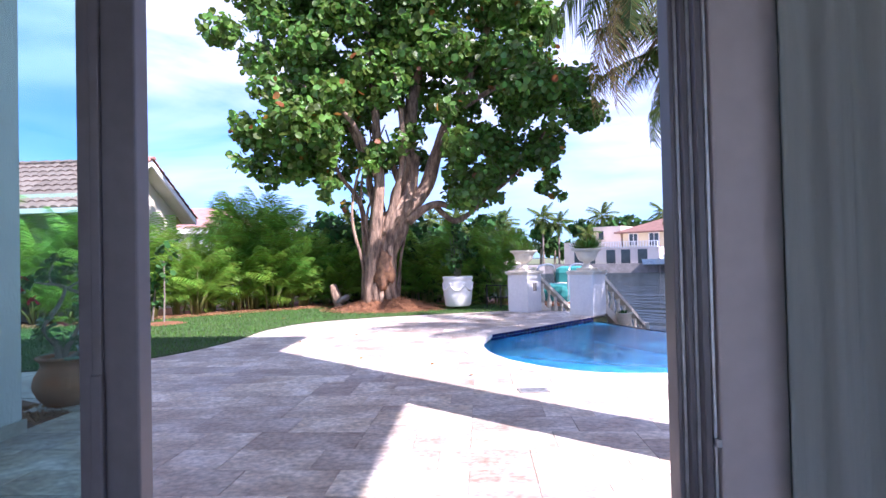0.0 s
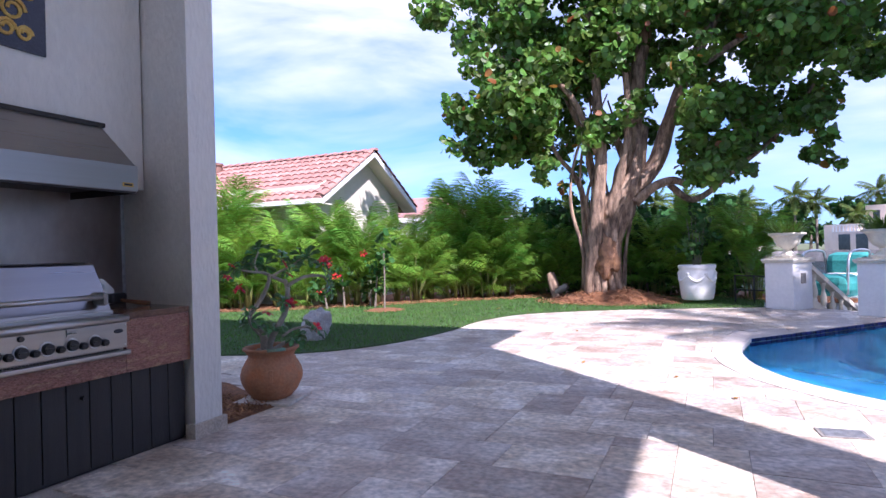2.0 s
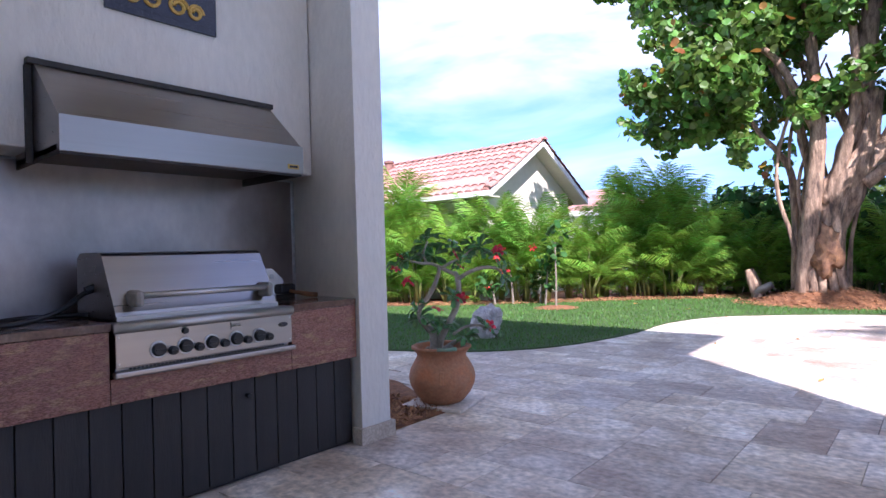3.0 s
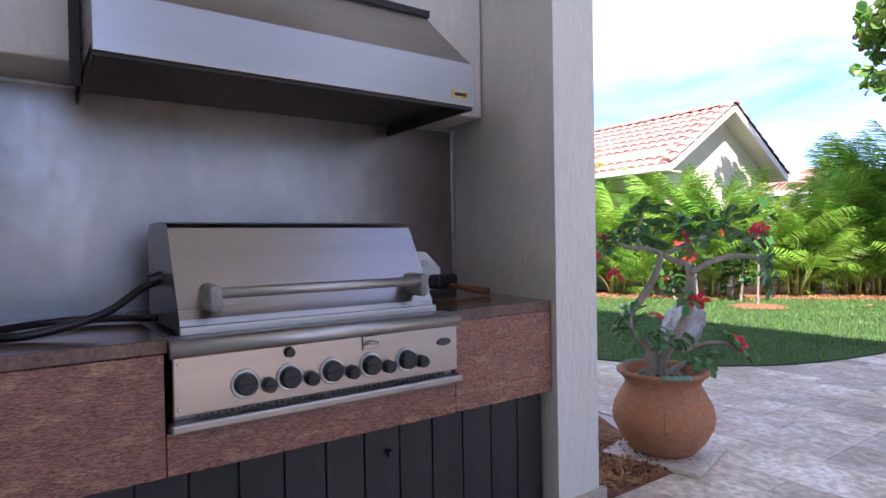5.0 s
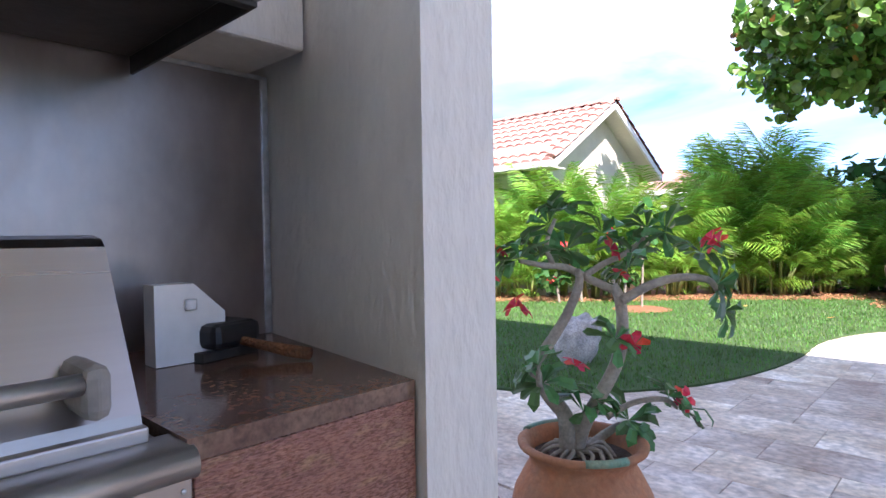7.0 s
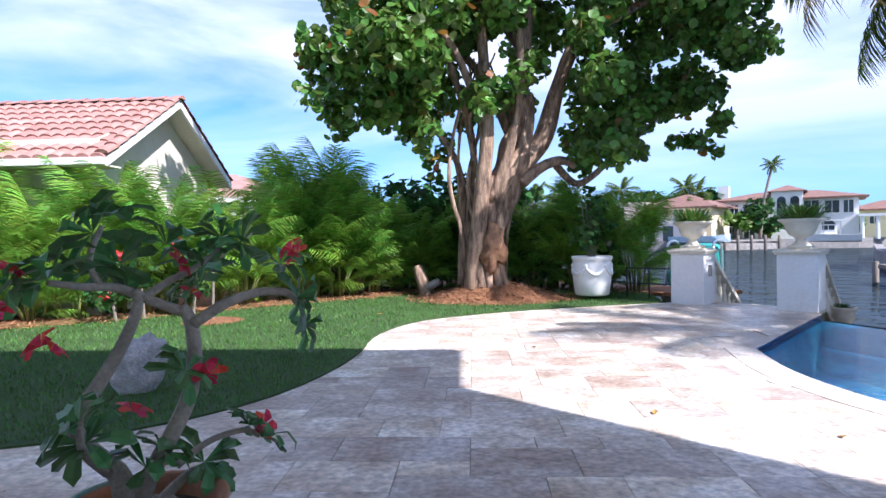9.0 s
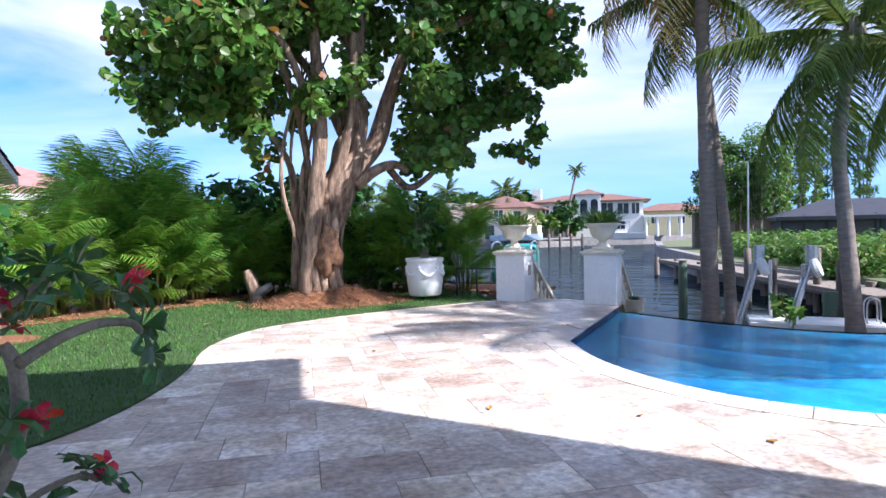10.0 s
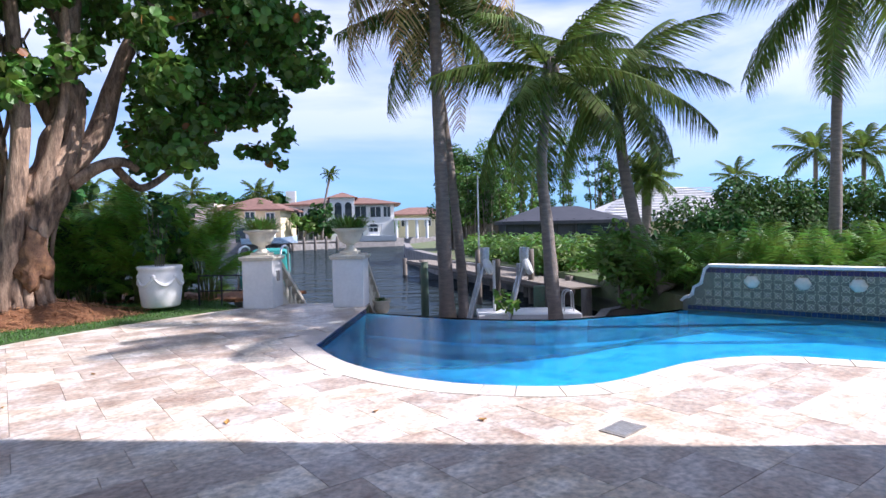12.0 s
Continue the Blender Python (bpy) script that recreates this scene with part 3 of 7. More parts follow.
spots = []
for k in range(3500):
    q, a = math.sqrt(rnd(0, 1)), rnd(0, 6.283)
    spots.append((-3.1 + 1.8 * q * math.cos(a), 17.85 + 1.4 * q * math.sin(a), 0.34 * (0.5 + 0.5 * math.cos(math.pi * min(1, q))) + 0.03))
for k in range(2600):
    spots.append((rnd(-5.4, -4.34), rnd(6.88, 7.6), 0.016))
for k in range(5200):
    i = random.randrange(len(hedge_line) - 1)
    t = rnd(0, 1)
    x, y = (hedge_line[i][j] + (hedge_line[i + 1][j] - hedge_line[i][j]) * t for j in (0, 1))
    spots.append((x + rnd(-0.2, 0.5), y + rnd(-0.75, 0.6), 0.045))
chips("mulch_chips", spots, "loose reddish mulch chips")

# ---- the house round the terrace ----
wing = [(-4.27, 6.53), (-4.27, 6.785), (-6.4, 6.83), (-6.4, 6.68), (-5.16, 6.68)]
wall_w = struct(part("wall_wing", Geo().prism(wing, 0, 6.318), STUCCO), "pale rough stucco wing wall beside the grill", "wall")
part("base_course", Geo().prism([(-4.245, 6.505), (-4.245, 6.81), (-4.6, 6.81), (-4.6, 6.79), (-4.275, 6.79), (-4.275, 6.525), (-4.34, 6.525), (-4.34, 6.505)], 0.0, 0.105), STONEBASE, wall_w, "tan stone base course")
struct(part("wall_back", Geo().box((-6.4, 4.2, 0), (-5.19, 6.70, 1.84)), STUCCO), "stucco back wall of the grill niche", "wall")
struct(part("wall_upper", Geo().box((-6.4, 4.2, 1.84), (-4.85, 6.62, 6.318), 0.012), STUCCO), "textured stucco wall above the hood", "wall")
left = struct(part("wall_left", Geo().box((-6.4, 3.30, 0), (-4.27, 4.56, 6.318), 0.01), STUCCO), "stucco wall at the end of the grill counter", "wall")
struct(part("wall_north", Geo().box((-4.27, 3.30, 0), (-3.1, 3.50, 2.45)).box((2.6, 3.30, 0), (9.0, 3.5, 2.45)).box((-3.1, 3.3, 2.22), (2.6, 3.5, 2.45)), STUCCO), "stucco house wall with the wide patio door opening", "wall")
struct(part("floor", Geo().box((-4.2, -4, -0.05), (5.0, 3.28, 0.0)), ROOMW), "pale floor of the room behind the patio door", "floor")
# openings behind the viewpoint, added so daylight brightens the room
struct(part("wall_south", Geo().box((-4.4, -4.2, 0), (5.2, -4.0, 0.1)).box((-4.4, -4.2, 2.3), (5.2, -4.0, 2.45)).box((-4.4, -4.2, 0.1), (-4.0, -4.0, 2.3)).box((0.3, -4.2, 0.1), (0.5, -4.0, 2.3)).box((4.8, -4.2, 0.1), (5.2, -4.0, 2.3)), ROOMW), "unseen room wall with two wide window openings added for daylight", "wall")
struct(part("wall_east", Geo().box((5.0, -4.0, 0), (5.2, 3.3, 2.45)), ROOMW), "plain room wall", "wall")
struct(part("wall_west", Geo().box((-4.4, -4.0, 0), (-4.2, 3.3, 2.45)), ROOMW), "plain room wall", "wall")
struct(part("ceiling", Geo().box((-4.4, -4.2, 2.452), (9, 3.5, 2.6)), ROOMW), "plain white room ceiling", "ceiling")
p2 = struct(part("wall_column", Geo().box((0.93, 5.85, 0), (1.5, 6.42, 6.318), 0.012), STUCCOW), "square white stucco patio column", "column")
part("base_course", Geo().box((0.90, 5.82, 0), (1.53, 6.45, 0.13), 0.012), STONEBASE, p2, "tan stone base course")
# unseen roof: outline and gap traced back along the sun from the shadows
off = SUN_H * (6.5 / math.tan(SUN_EL))
shade = [(-16, 12.55), (-3.76, 12.55), (-3.73, 10.97), (0.92, 6.82), (6.5, 1.72), (6.5, 1.0), (-16, 1.0)]
light_gap = [(-1.42, 8.2), (2.6, 4.9), (2.6, 4.4), (-1.38, 4.9)]
g = Geo()
loops = [[(x + off.x, y + off.y) for x, y in lp] for lp in (shade, light_gap)]
for z in (6.32, 6.5):
    g.sheet(loops, z)
for lp in loops:
    k = len(lp)
    g.add([(x, y, z) for z in (6.32, 6.5) for x, y in lp], [(i, (i + 1) % k, k + (i + 1) % k, k + i) for i in range(k)])
struct(part("roof", g, STUCCO), "unseen high flat patio roof with a gap, added to cast shade", "roof")
# unseen wing, added only to hold up that roof
struct(part("wall_far", Geo().box((5.6, -3.0, 0), (9.0, 2.0, 6.31)), STUCCO), "unseen stucco house wing added to carry the patio roof", "wall")

# patio sliding doors
def sliding_panel(x0, x1, y, handle_x):
    d = thing("door", ((x0 + x1) / 2, y, 0), "bronze aluminium sliding glass door panel standing open", "sliding door", "sliding doors")
    d["kind"] = "structure"
    w = (x1 - x0) / 2
    for s in (-1, 1):
        a, b = sorted((s * w, s * (w - 0.115)))
        part("stile", Geo().box((a, -0.022, 0.02), (b, 0.022, 2.2), 0.004).box((a + 0.03, -0.03, 0.02), (a + 0.05, 0.03, 2.2), 0.003), BRONZE, d)
    for z in (0.02, 2.1):
        part("rail", Geo().box((-w + 0.115, -0.022, z), (w - 0.115, 0.022, z + 0.1), 0.004), BRONZE, d)
    part("pane", Geo().box((-w + 0.11, -0.004, 0.11), (w - 0.11, 0.004, 2.11)), GLASS, d, "greenish tinted glass")
    if handle_x:
        lock = part("latch_plate", Geo().box((handle_x - 0.012, -0.034, 0.82), (handle_x + 0.012, -0.021, 1.12), 0.004), BRONZE, d, "recessed dark latch plate")
        part("latch", Geo().box((handle_x + 0.043, -0.02, 0.985), (handle_x + 0.058, 0.024, 1.03), 0.003), BLACKP, lock, "black rubber latch")
    return d


sliding_panel(-3.05, -1.2, 3.345, 0.85)
sliding_panel(-0.17, 1.35, 3.36, 0)
# the leading edges of the panels that stand stacked, one behind the other
st_ = thing("door", (-0.21, 3.34, 0), "stacked leading edges of the open sliding door panels", "sliding door", "sliding doors")
st_["kind"] = "structure"
for k, (x0_, x1_, y_) in enumerate(((-0.012, 0.0, 0.06), (0.002, 0.016, 0.04), (0.018, 0.034, 0.015))):
    part("stile", Geo().box((x0_, y_ - 0.03, 0.02), (x1_, y_ + 0.03, 2.2), 0.003), BRONZE, st_)
    part("edge_seal", Geo().box((x1_ - 0.004, y_ - 0.036, 0.02), (x1_ + 0.001, y_ - 0.028, 2.2)), ALU, st_, "bright metal edge strip")
part("latch", Geo().box((0.03, -0.03, 0.985), (0.04, -0.012, 1.0), 0.002), ALU, st_, "small metal catch")
# paler than the bronze: room light is put into this stile's colour
part("cover_stile", Geo().box((0.038, -0.03, 0.02), (0.168, 0.012, 2.2), 0.004), LITFRAME, st_, "broad stile, its taupe paled by painted room light")
# added opaque sheet in place of the greenish panes; hides their reflections
stand_ = thing("drape", (-0.075, 3.275, 0.02), "grey-green folded sheet standing in for the tinted door glass", "curtain")
N = 60
g = Geo()
row_ = [(0.55 * k / N, 0.018 * math.sin(k * 0.55) + 0.006 * math.sin(k * 1.4)) for k in range(N + 1)]
g.add([(x, y, z) for z in (0.0, 2.16) for x, y in row_] + [(x, y + 0.006, z) for z in (0.0, 2.16) for x, y in row_], [(k, k + 1, N + 2 + k, N + 1 + k) for k in range(N)] + [(2 * N + 2 + k, 3 * N + 3 + k, 3 * N + 4 + k, 2 * N + 3 + k) for k in range(N)])
part("stand_in_sheet", g, PANESTANDIN, stand_, smooth=True)
part("stand_in_strip", Geo().box((0.0, -0.02, 2.15), (0.55, 0.03, 2.19), 0.004), PANESTANDIN, stand_, "top strip of the stand-in sheet")
g = Geo()
for k in range(3):
    g.box((-3.1, 3.325 + 0.055 * k, 0.002), (2.6, 3.335 + 0.055 * k, 0.02))
struct(part("door_track", g, BRONZE), "bronze sliding door track in the floor", "door track")

# ---- grill niche ----
def knob(parent, y, z, r, x):
    k = part("knob", Geo().lathe([(0, 0.028), (r * 0.78, 0.028), (r * 0.86, 0.024), (r * 0.92, 0.005), (r * 0.95, 0)], seg=20).box((-r * 0.13, -r * 0.66, 0.026), (r * 0.13, r * 0.66, 0.034), 0.002), BLACKP, parent, smooth=False, m=pose(x, y, z, 0, 90, 0))
    return k


def grill():
    t = thing("barbecue_grill", (-4.27, 5.52, 0.70), "built-in stainless steel gas barbecue grill with closed hood", "grill")
    w = 0.49
    part("body", Geo().box((-0.62, -w + 0.01, 0.02), (-0.03, w - 0.01, 0.245), 0.006), STEEL, t)
    pan = part("control_panel", Geo().box((-0.028, -w + 0.005, 0.045), (0.0, w - 0.005, 0.212), 0.004), STEEL, t, "brushed steel control panel")
    part("front_lip", Geo().tube([(-0.005, -w, 0.232), (-0.005, w, 0.232)], 0.026, 12).box((-0.10, -w, 0.236), (-0.004, w, 0.257), 0.006), SATIN, t, "rounded steel front lip", smooth=True)
    part("drip_rail", Geo().box((-0.03, -w - 0.005, 0.0), (0.022, w + 0.008, 0.03), 0.008), STEEL, t, "steel drip tray rail")
    g = Geo()
    for k in range(46):
        y = -0.42 + 0.84 * k / 45
        g.box((-0.004, y - 0.005, 0.034), (0.003, y + 0.005, 0.044))
    part("vent_strip", g, BLACKP, t, "row of dark vent slots")
    for y, rr in ((5.23, 0.036), (5.365, 0.036), (5.505, 0.036), (5.645, 0.036), (5.785, 0.036)):
        if y == 5.365:
            part("igniter_button", Geo().lathe([(0, 0.018), (0.014, 0.018), (0.017, 0.0)], seg=16), BLACKP, pan, m=pose(0, y - 5.52, 0.188, 0, 90, 0))
        if y < 5.8:
            kb = knob(t, y - 5.52, 0.112, 0.036, 0.002)
            part("bezel", Geo().lathe([(0.0, 0.003), (0.040, 0.003), (0.043, 0.0)], seg=24), ALU, kb, "steel bezel ring")
    for y in (5.30, 5.435, 5.575, 5.71, 5.845):
        knob(t, y - 5.52, 0.098, 0.024, 0.002)
    h = part("drawer_pull", Geo().box((0.0, -0.03, -0.022), (0.006, 0.03, 0.022), 0.002).tube([(0.006, -0.025, -0.002), (0.018, -0.012, 0.003), (0.018, 0.012, 0.003), (0.006, 0.025, -0.002)], 0.005, 8), STEEL, t, "small steel smoker drawer pull", m=pose(0.001, 0.125, 0.185))
    part("badge", Geo().lathe([(0, 0.004), (0.9, 0.004), (1, 0)], seg=24), INKY, pan, "dark oval badge", m=pose(0.001, 0.425, 0.155, 0, 90, 0) @ Matrix.Diagonal((0.014, 0.033, 1, 1)))
    for y in (-w + 0.02, w - 0.02):
        for z in (0.065, 0.19):
            part("screw", Geo().lathe([(0, 0.003), (0.004, 0.002), (0.005, 0)], seg=10), ALU, pan, m=pose(0.001, y, z, 0, 90, 0))
    # hood of the grill: sloped front, rounded top
    prof = [(-0.09, 0.262), (-0.10, 0.30), (-0.255, 0.575), (-0.275, 0.59), (-0.33, 0.597), (-0.56, 0.597), (-0.60, 0.57), (-0.61, 0.262)]
    g, k, hw = Geo(), len(prof), 0.445
    g.add([(x, -hw, z) for x, z in prof] + [(x, hw, z) for x, z in prof], [(i, (i + 1) % k, k + (i + 1) % k, k + i) for i in range(k)] + [tuple(range(k))[::-1], tuple(range(k, 2 * k))])
    lid = part("lid", g, STEEL, t, "brushed steel grill lid")
    part("lid_trim", Geo().box((-0.11, -hw - 0.004, 0.256), (-0.075, hw + 0.004, 0.282), 0.004), SATIN, lid)
    hy, hx, hz = 0.36, -0.035, 0.378
    part("handle", Geo().tube([(hx, -hy, hz), (hx, hy, hz)], 0.0165, 16), SATIN, lid, "round steel handle bar", smooth=True)
    for s in (-1, 1):
        part("handle_bracket", Geo().box((-0.15, s * hy - 0.02, 0.322), (-0.012, s * hy + 0.02, 0.405), 0.018), CONC, lid, "cast grey handle bracket")
    # rotisserie box on the side
    g = Geo().add([(x, y, z) for x in (-0.68, -0.61) for y, z in ((0.66, 0.262), (0.845, 0.262), (0.845, 0.39), (0.76, 0.47), (0.66, 0.47))],
                  [(0, 1, 2, 3, 4)[::-1], (5, 6, 7, 8, 9)] + [(i, (i + 1) % 5, 5 + (i + 1) % 5, 5 + i) for i in range(5)])
    rb = part("rotisserie_bracket", g, WHITE, t, "white enamelled side bracket")
    part("bolt", Geo().box((-0.609, 0.735, 0.40), (-0.598, 0.765, 0.43), 0.004), ALU, rb)
    return t


grill()
cnt_t = thing("counter", (0, 0, 0), "red-brown granite outdoor counter with rough front face", "counter")
for a, b, z in ((4.505, 5.02, 0.918), (5.022, 6.018, 0.695), (6.02, 6.525, 0.918)):
    part("front_slab", Geo().box((-4.345, a, 0.575), (-4.30, b, z), 0.003), GRANITE, cnt_t, "mottled red-brown granite front")
for a, b, x in ((4.505, 5.03, -4.30), (5.032, 6.008, -4.91)):
    part("counter_top", Geo().box((-5.17, a, 0.92), (x, b, 0.96), 0.004), GRANTOP, cnt_t, "polished dark granite top")
part("counter_top", Geo().prism([(-5.17, 6.01), (-4.30, 6.01), (-4.30, 6.525), (-5.17, 6.67)], 0.92, 0.96), GRANTOP, cnt_t, "polished dark granite top")
part("carcass", Geo().box((-5.15, 4.52, 0.10), (-4.40, 6.5, 0.57)), BLACKP, cnt_t)
cab = thing("cabinet", (-4.36, 4.51, 0), "dark stained plank cabinet front under the counter", "cabinet")
pl = None
for i in range(14):
    y = 0.005 + i * 0.1435
    mm = pose(0, y, 0.02)
    if pl is None:
        ob = part("plank", Geo().box((-0.02, 0.003, 0.0), (0.0, 0.1405, 0.552), 0.003), PLANK, cab, m=mm)
        pl = ob.data
    else:
        ob = new("plank", pl)
        ob.parent, ob.matrix_basis = cab, mm
part("toe_board", Geo().box((-0.06, 0.0, 0.0), (-0.021, 2.01, 0.58)), BLACKP, cab)
part("cabinet_knob", Geo().lathe([(0, 0.03), (0.012, 0.03), (0.015, 0.022), (0.008, 0.012), (0.012, 0)], seg=14), BLACKP, cab, "small black knob", m=pose(0.001, 1.245, 0.47, 0, 90, 0))

hood = thing("range_hood", (-4.85, 5.56, 1.76), "large stainless steel vent hood on the stucco wall", "vent hood")
w = 0.68
prof = [(0.40, 0.02), (0.40, 0.185), (0.05, 0.50), (0.0, 0.50)]
g = Geo()
k = len(prof)
g.add([(x, -w, z) for x, z in prof] + [(x, w, z) for x, z in prof], [(i, i + 1, k + i + 1, k + i) for i in range(k - 1)])
for s in (-w, w):
    g.add([(x, s, z) for x, z in prof] + [(-0.30, s, 0.02), (-0.31, s, 0.09), (0.0, s, 0.09)], [(0, 1, 2, 3, 6), (0, 6, 5, 4)] if s > 0 else [(6, 3, 2, 1, 0), (4, 5, 6, 0)])
part("canopy", g, STEEL, hood, "brushed steel sloped canopy")
part("front_band", Geo().box((0.398, -w - 0.003, 0.012), (0.412, w + 0.003, 0.188), 0.003), STEEL, hood)
# underside and inner rim in near-black metal
part("underside", Geo().box((-0.30, -w + 0.012, 0.05), (0.385, w - 0.012, 0.07)), DARKMETAL, hood, "dark underside")
part("inner_rim", Geo().box((0.37, -w, 0.0), (0.40, w, 0.03), 0.003).box((-0.30, -w, 0.0), (0.37, -w + 0.01, 0.052), 0.002).box((-0.30, w - 0.01, 0.0), (0.37, w, 0.052), 0.002), DARKMETAL, hood)
part("top_flange", Geo().box((0.0, -w - 0.03, 0.50), (0.055, w + 0.03, 0.532), 0.003).box((0.001, -w - 0.035, -0.0), (0.02, -w - 0.001, 0.50), 0.003), DARKMETAL, hood, "dark flashing along the wall")
plate = part("label_plate", Geo().box((0.412, 0.565, 0.04), (0.416, 0.645, 0.068), 0.001), GOLD, hood, "small yellowish maker's plate")
part("label_print", Geo().box((0.416, 0.575, 0.047), (0.4175, 0.635, 0.061)), INKY, plate)
g = Geo().box((-5.188, 4.5, 0.955), (-5.168, 6.665, 1.838), 0.002)
bs = tagged(part("backsplash", g, STEELD), "smoke-stained stainless steel backsplash panel", "backsplash")
part("edge_trim", Geo().box((-5.168, 6.648, 0.962), (-5.158, 6.672, 1.834), 0.002).box((-5.168, 4.5, 1.822), (-5.158, 6.648, 1.836), 0.002), ALU, bs)

# decorative tile plaque above the hood
pq = thing("wall_plaque", (-4.85, 5.56, 2.665), "dark glazed tile plaque with ochre scrollwork", "wall plaque")
part("frame", Geo().box((0.0, -0.33, 0), (0.018, 0.33, 0.66), 0.004), INKY, pq, "dark tile border")
part("field", Geo().box((0.018, -0.29, 0.04), (0.022, 0.29, 0.62)), INKY, pq)
g = Geo()
for s in (-1, 1):
    for y0, z0, r0 in ((0.08, 0.12, 0.06), (0.19, 0.11, 0.05), (0.12, 0.25, 0.08), (0.22, 0.38, 0.05), (0.07, 0.45, 0.06)):
        g.tube([(0.026, s * (y0 + r0 * (1 - a / 15) * math.cos(a)), z0 + r0 * (1 - a / 15) * math.sin(a)) for a in [0.5 * j for j in range(20)]], 0.012, 6)
part("scrollwork", g, GOLD, pq, "raised ochre scroll ornament")

# things lying on the counter
def hose():
    t = thing("gas_hose", (-4.75, 4.8, 0.963), "black flexible gas hose lying on the counter", "hose")
    pts = spline([(0.1, 0.30, 0.16), (0.1, 0.22, 0.12), (0.16, 0.1, 0.05), (0.22, -0.08, 0.014), (0.16, -0.19, 0.014), (0.02, -0.14, 0.014), (-0.08, 0.02, 0.014), (-0.02, 0.2, 0.014), (0.04, 0.27, 0.014)], 5)
    part("tube", Geo().tube(pts, 0.013, 8), BLACKP, t, smooth=True)
    part("coupling", Geo().tube([(0.1, 0.24, 0.14), (0.1, 0.30, 0.16)], 0.022, 10), BLACKP, t)


hose()
br = thing("grill_brush", (-4.74, 6.40, 0.96), "dark grill brush with a wooden handle lying on the granite", "brush", rz=14)
part("brush_head", Geo().box((-0.26, -0.07, 0.03), (-0.10, 0.09, 0.10), 0.02), BLACKP, br, "worn black brush head")
part("bristles", Geo().box((-0.24, -0.085, 0.0), (-0.13, 0.105, 0.026), 0.003), DARKMETAL, br)
part("handle", Geo().tube([(-0.13, 0.02, 0.05), (-0.06, 0.03, 0.04), (0.03, 0.05, 0.026), (0.1, 0.065, 0.02)], [0.012, 0.013, 0.017, 0.017], 8), MULCH, br, "brown wooden handle", smooth=True)
ho = thing("hose_reel_clip", (-4.262, 4.47, 0.98), "yellow plastic clip on the stucco wall end", "clip")
part("clip", Geo().box((-0.005, -0.035, 0.0), (0.02, 0.03, 0.06), 0.006), YELLOWP, ho)
part("bracket", Geo().box((-0.005, -0.03, 0.06), (0.03, 0.028, 0.17), 0.008), CONC, ho, "grey bracket")


# ---- potted desert rose ----
def rosette(gl, c, up, n=9, size=0.13):
    up = up.normalized()
    side = up.orthogonal().normalized()
    other = up.cross(side)
    for k in range(n):
        a = k * 2.4 + rnd(-0.2, 0.2)
        rad = side * math.cos(a) + other * math.sin(a)
        L, lift = size * rnd(0.75, 1.15), rnd(-0.35, 0.55)
        wid = L * 0.19
        tang = up.cross(rad)
        p0, p1 = Vector(c), Vector(c) + (rad * 0.55 + up * (lift * 0.55 + 0.12)) * L
        p2_ = Vector(c) + (rad * 0.92 + up * (lift * 0.55)) * L
        p3 = Vector(c) + (rad * 1.05 + up * (lift * 0.3 - 0.08)) * L
        fold = up * (0.05 * L)
        gl.add([p0, p1 + tang * wid * 0.75 + fold, p1, p1 - tang * wid * 0.75 + fold, p2_ + tang * wid + fold, p2_, p2_ - tang * wid + fold, p3],
               [(0, 1, 2), (0, 2, 3), (1, 4, 5, 2), (2, 5, 6, 3), (4, 7, 5), (5, 7, 6)])


def flower(c, parent, s=0.042):
    g = Geo()
    for k in range(5):
        a = k * 1.2566 + rnd(-0.1, 0.1)
        u = Vector((math.cos(a), math.sin(a), 0))
        v = Vector((-math.sin(a), math.cos(a), 0))
        g.add([(0, 0, -0.01), u * s * 0.6 + v * s * 0.38 + Vector((0, 0, 0.008)), u * s * 1.15 + v * s * 0.2, u * s * 1.15 - v * s * 0.2, u * s * 0.6 - v * s * 0.38 + Vector((0, 0, 0.008))], [(0, 1, 2, 3, 4)])
    part("flower", g, PETAL, parent, m=pose(*c, rnd(20, 80), rnd(-40, 40), rnd(0, 360)))


pot = thing("flower_pot", (-4.51, 7.62, 0.028), "round terracotta pot with green-patinated rim on a stone slab", "flower pot")
prof = [(0.0, 0.0), (0.15, 0.0), (0.17, 0.01), (0.225, 0.07), (0.268, 0.155), (0.275, 0.205), (0.262, 0.265), (0.225, 0.335), (0.203, 0.372), (0.205, 0.395), (0.228, 0.425), (0.247, 0.437), (0.25, 0.452), (0.238, 0.46), (0.218, 0.455), (0.205, 0.43), (0.195, 0.39)]
part("body", Geo().lathe(prof, seg=36), TERRA, pot, smooth=True)
for a0, a1 in ((-1.0, -0.35), (2.3, 3.3), (0.9, 1.2)):
    g = Geo()
    pts = [(0.240 * math.cos(a0 + (a1 - a0) * k / 8), 0.240 * math.sin(a0 + (a1 - a0) * k / 8), 0.452) for k in range(9)]
    part("rim_patch", g.tube(pts, 0.0155, 8), VERDI, pot, "green patina on the rim", smooth=True)
part("potting_soil", Geo().lathe([(0, 0.40), (0.1, 0.402), (0.199, 0.392)], seg=24), SOIL, pot)
part("relief", Geo().box((-0.018, -0.012, -0.06), (0.018, 0.012, 0.05), 0.006), TERRA, pot, "small moulded relief", m=pose(0.262 * 0.63, -0.262 * 0.77, 0.235, -12, 0, 39))
slab = tagged(part("stone_slab", Geo().box((-0.26, -0.24, 0), (0.27, 0.26, 0.028), 0.006), COPE, m=pose(-4.51, 7.62, 0.0, 0, 0, 14)), "pale stone slab under the flower pot", "slab")
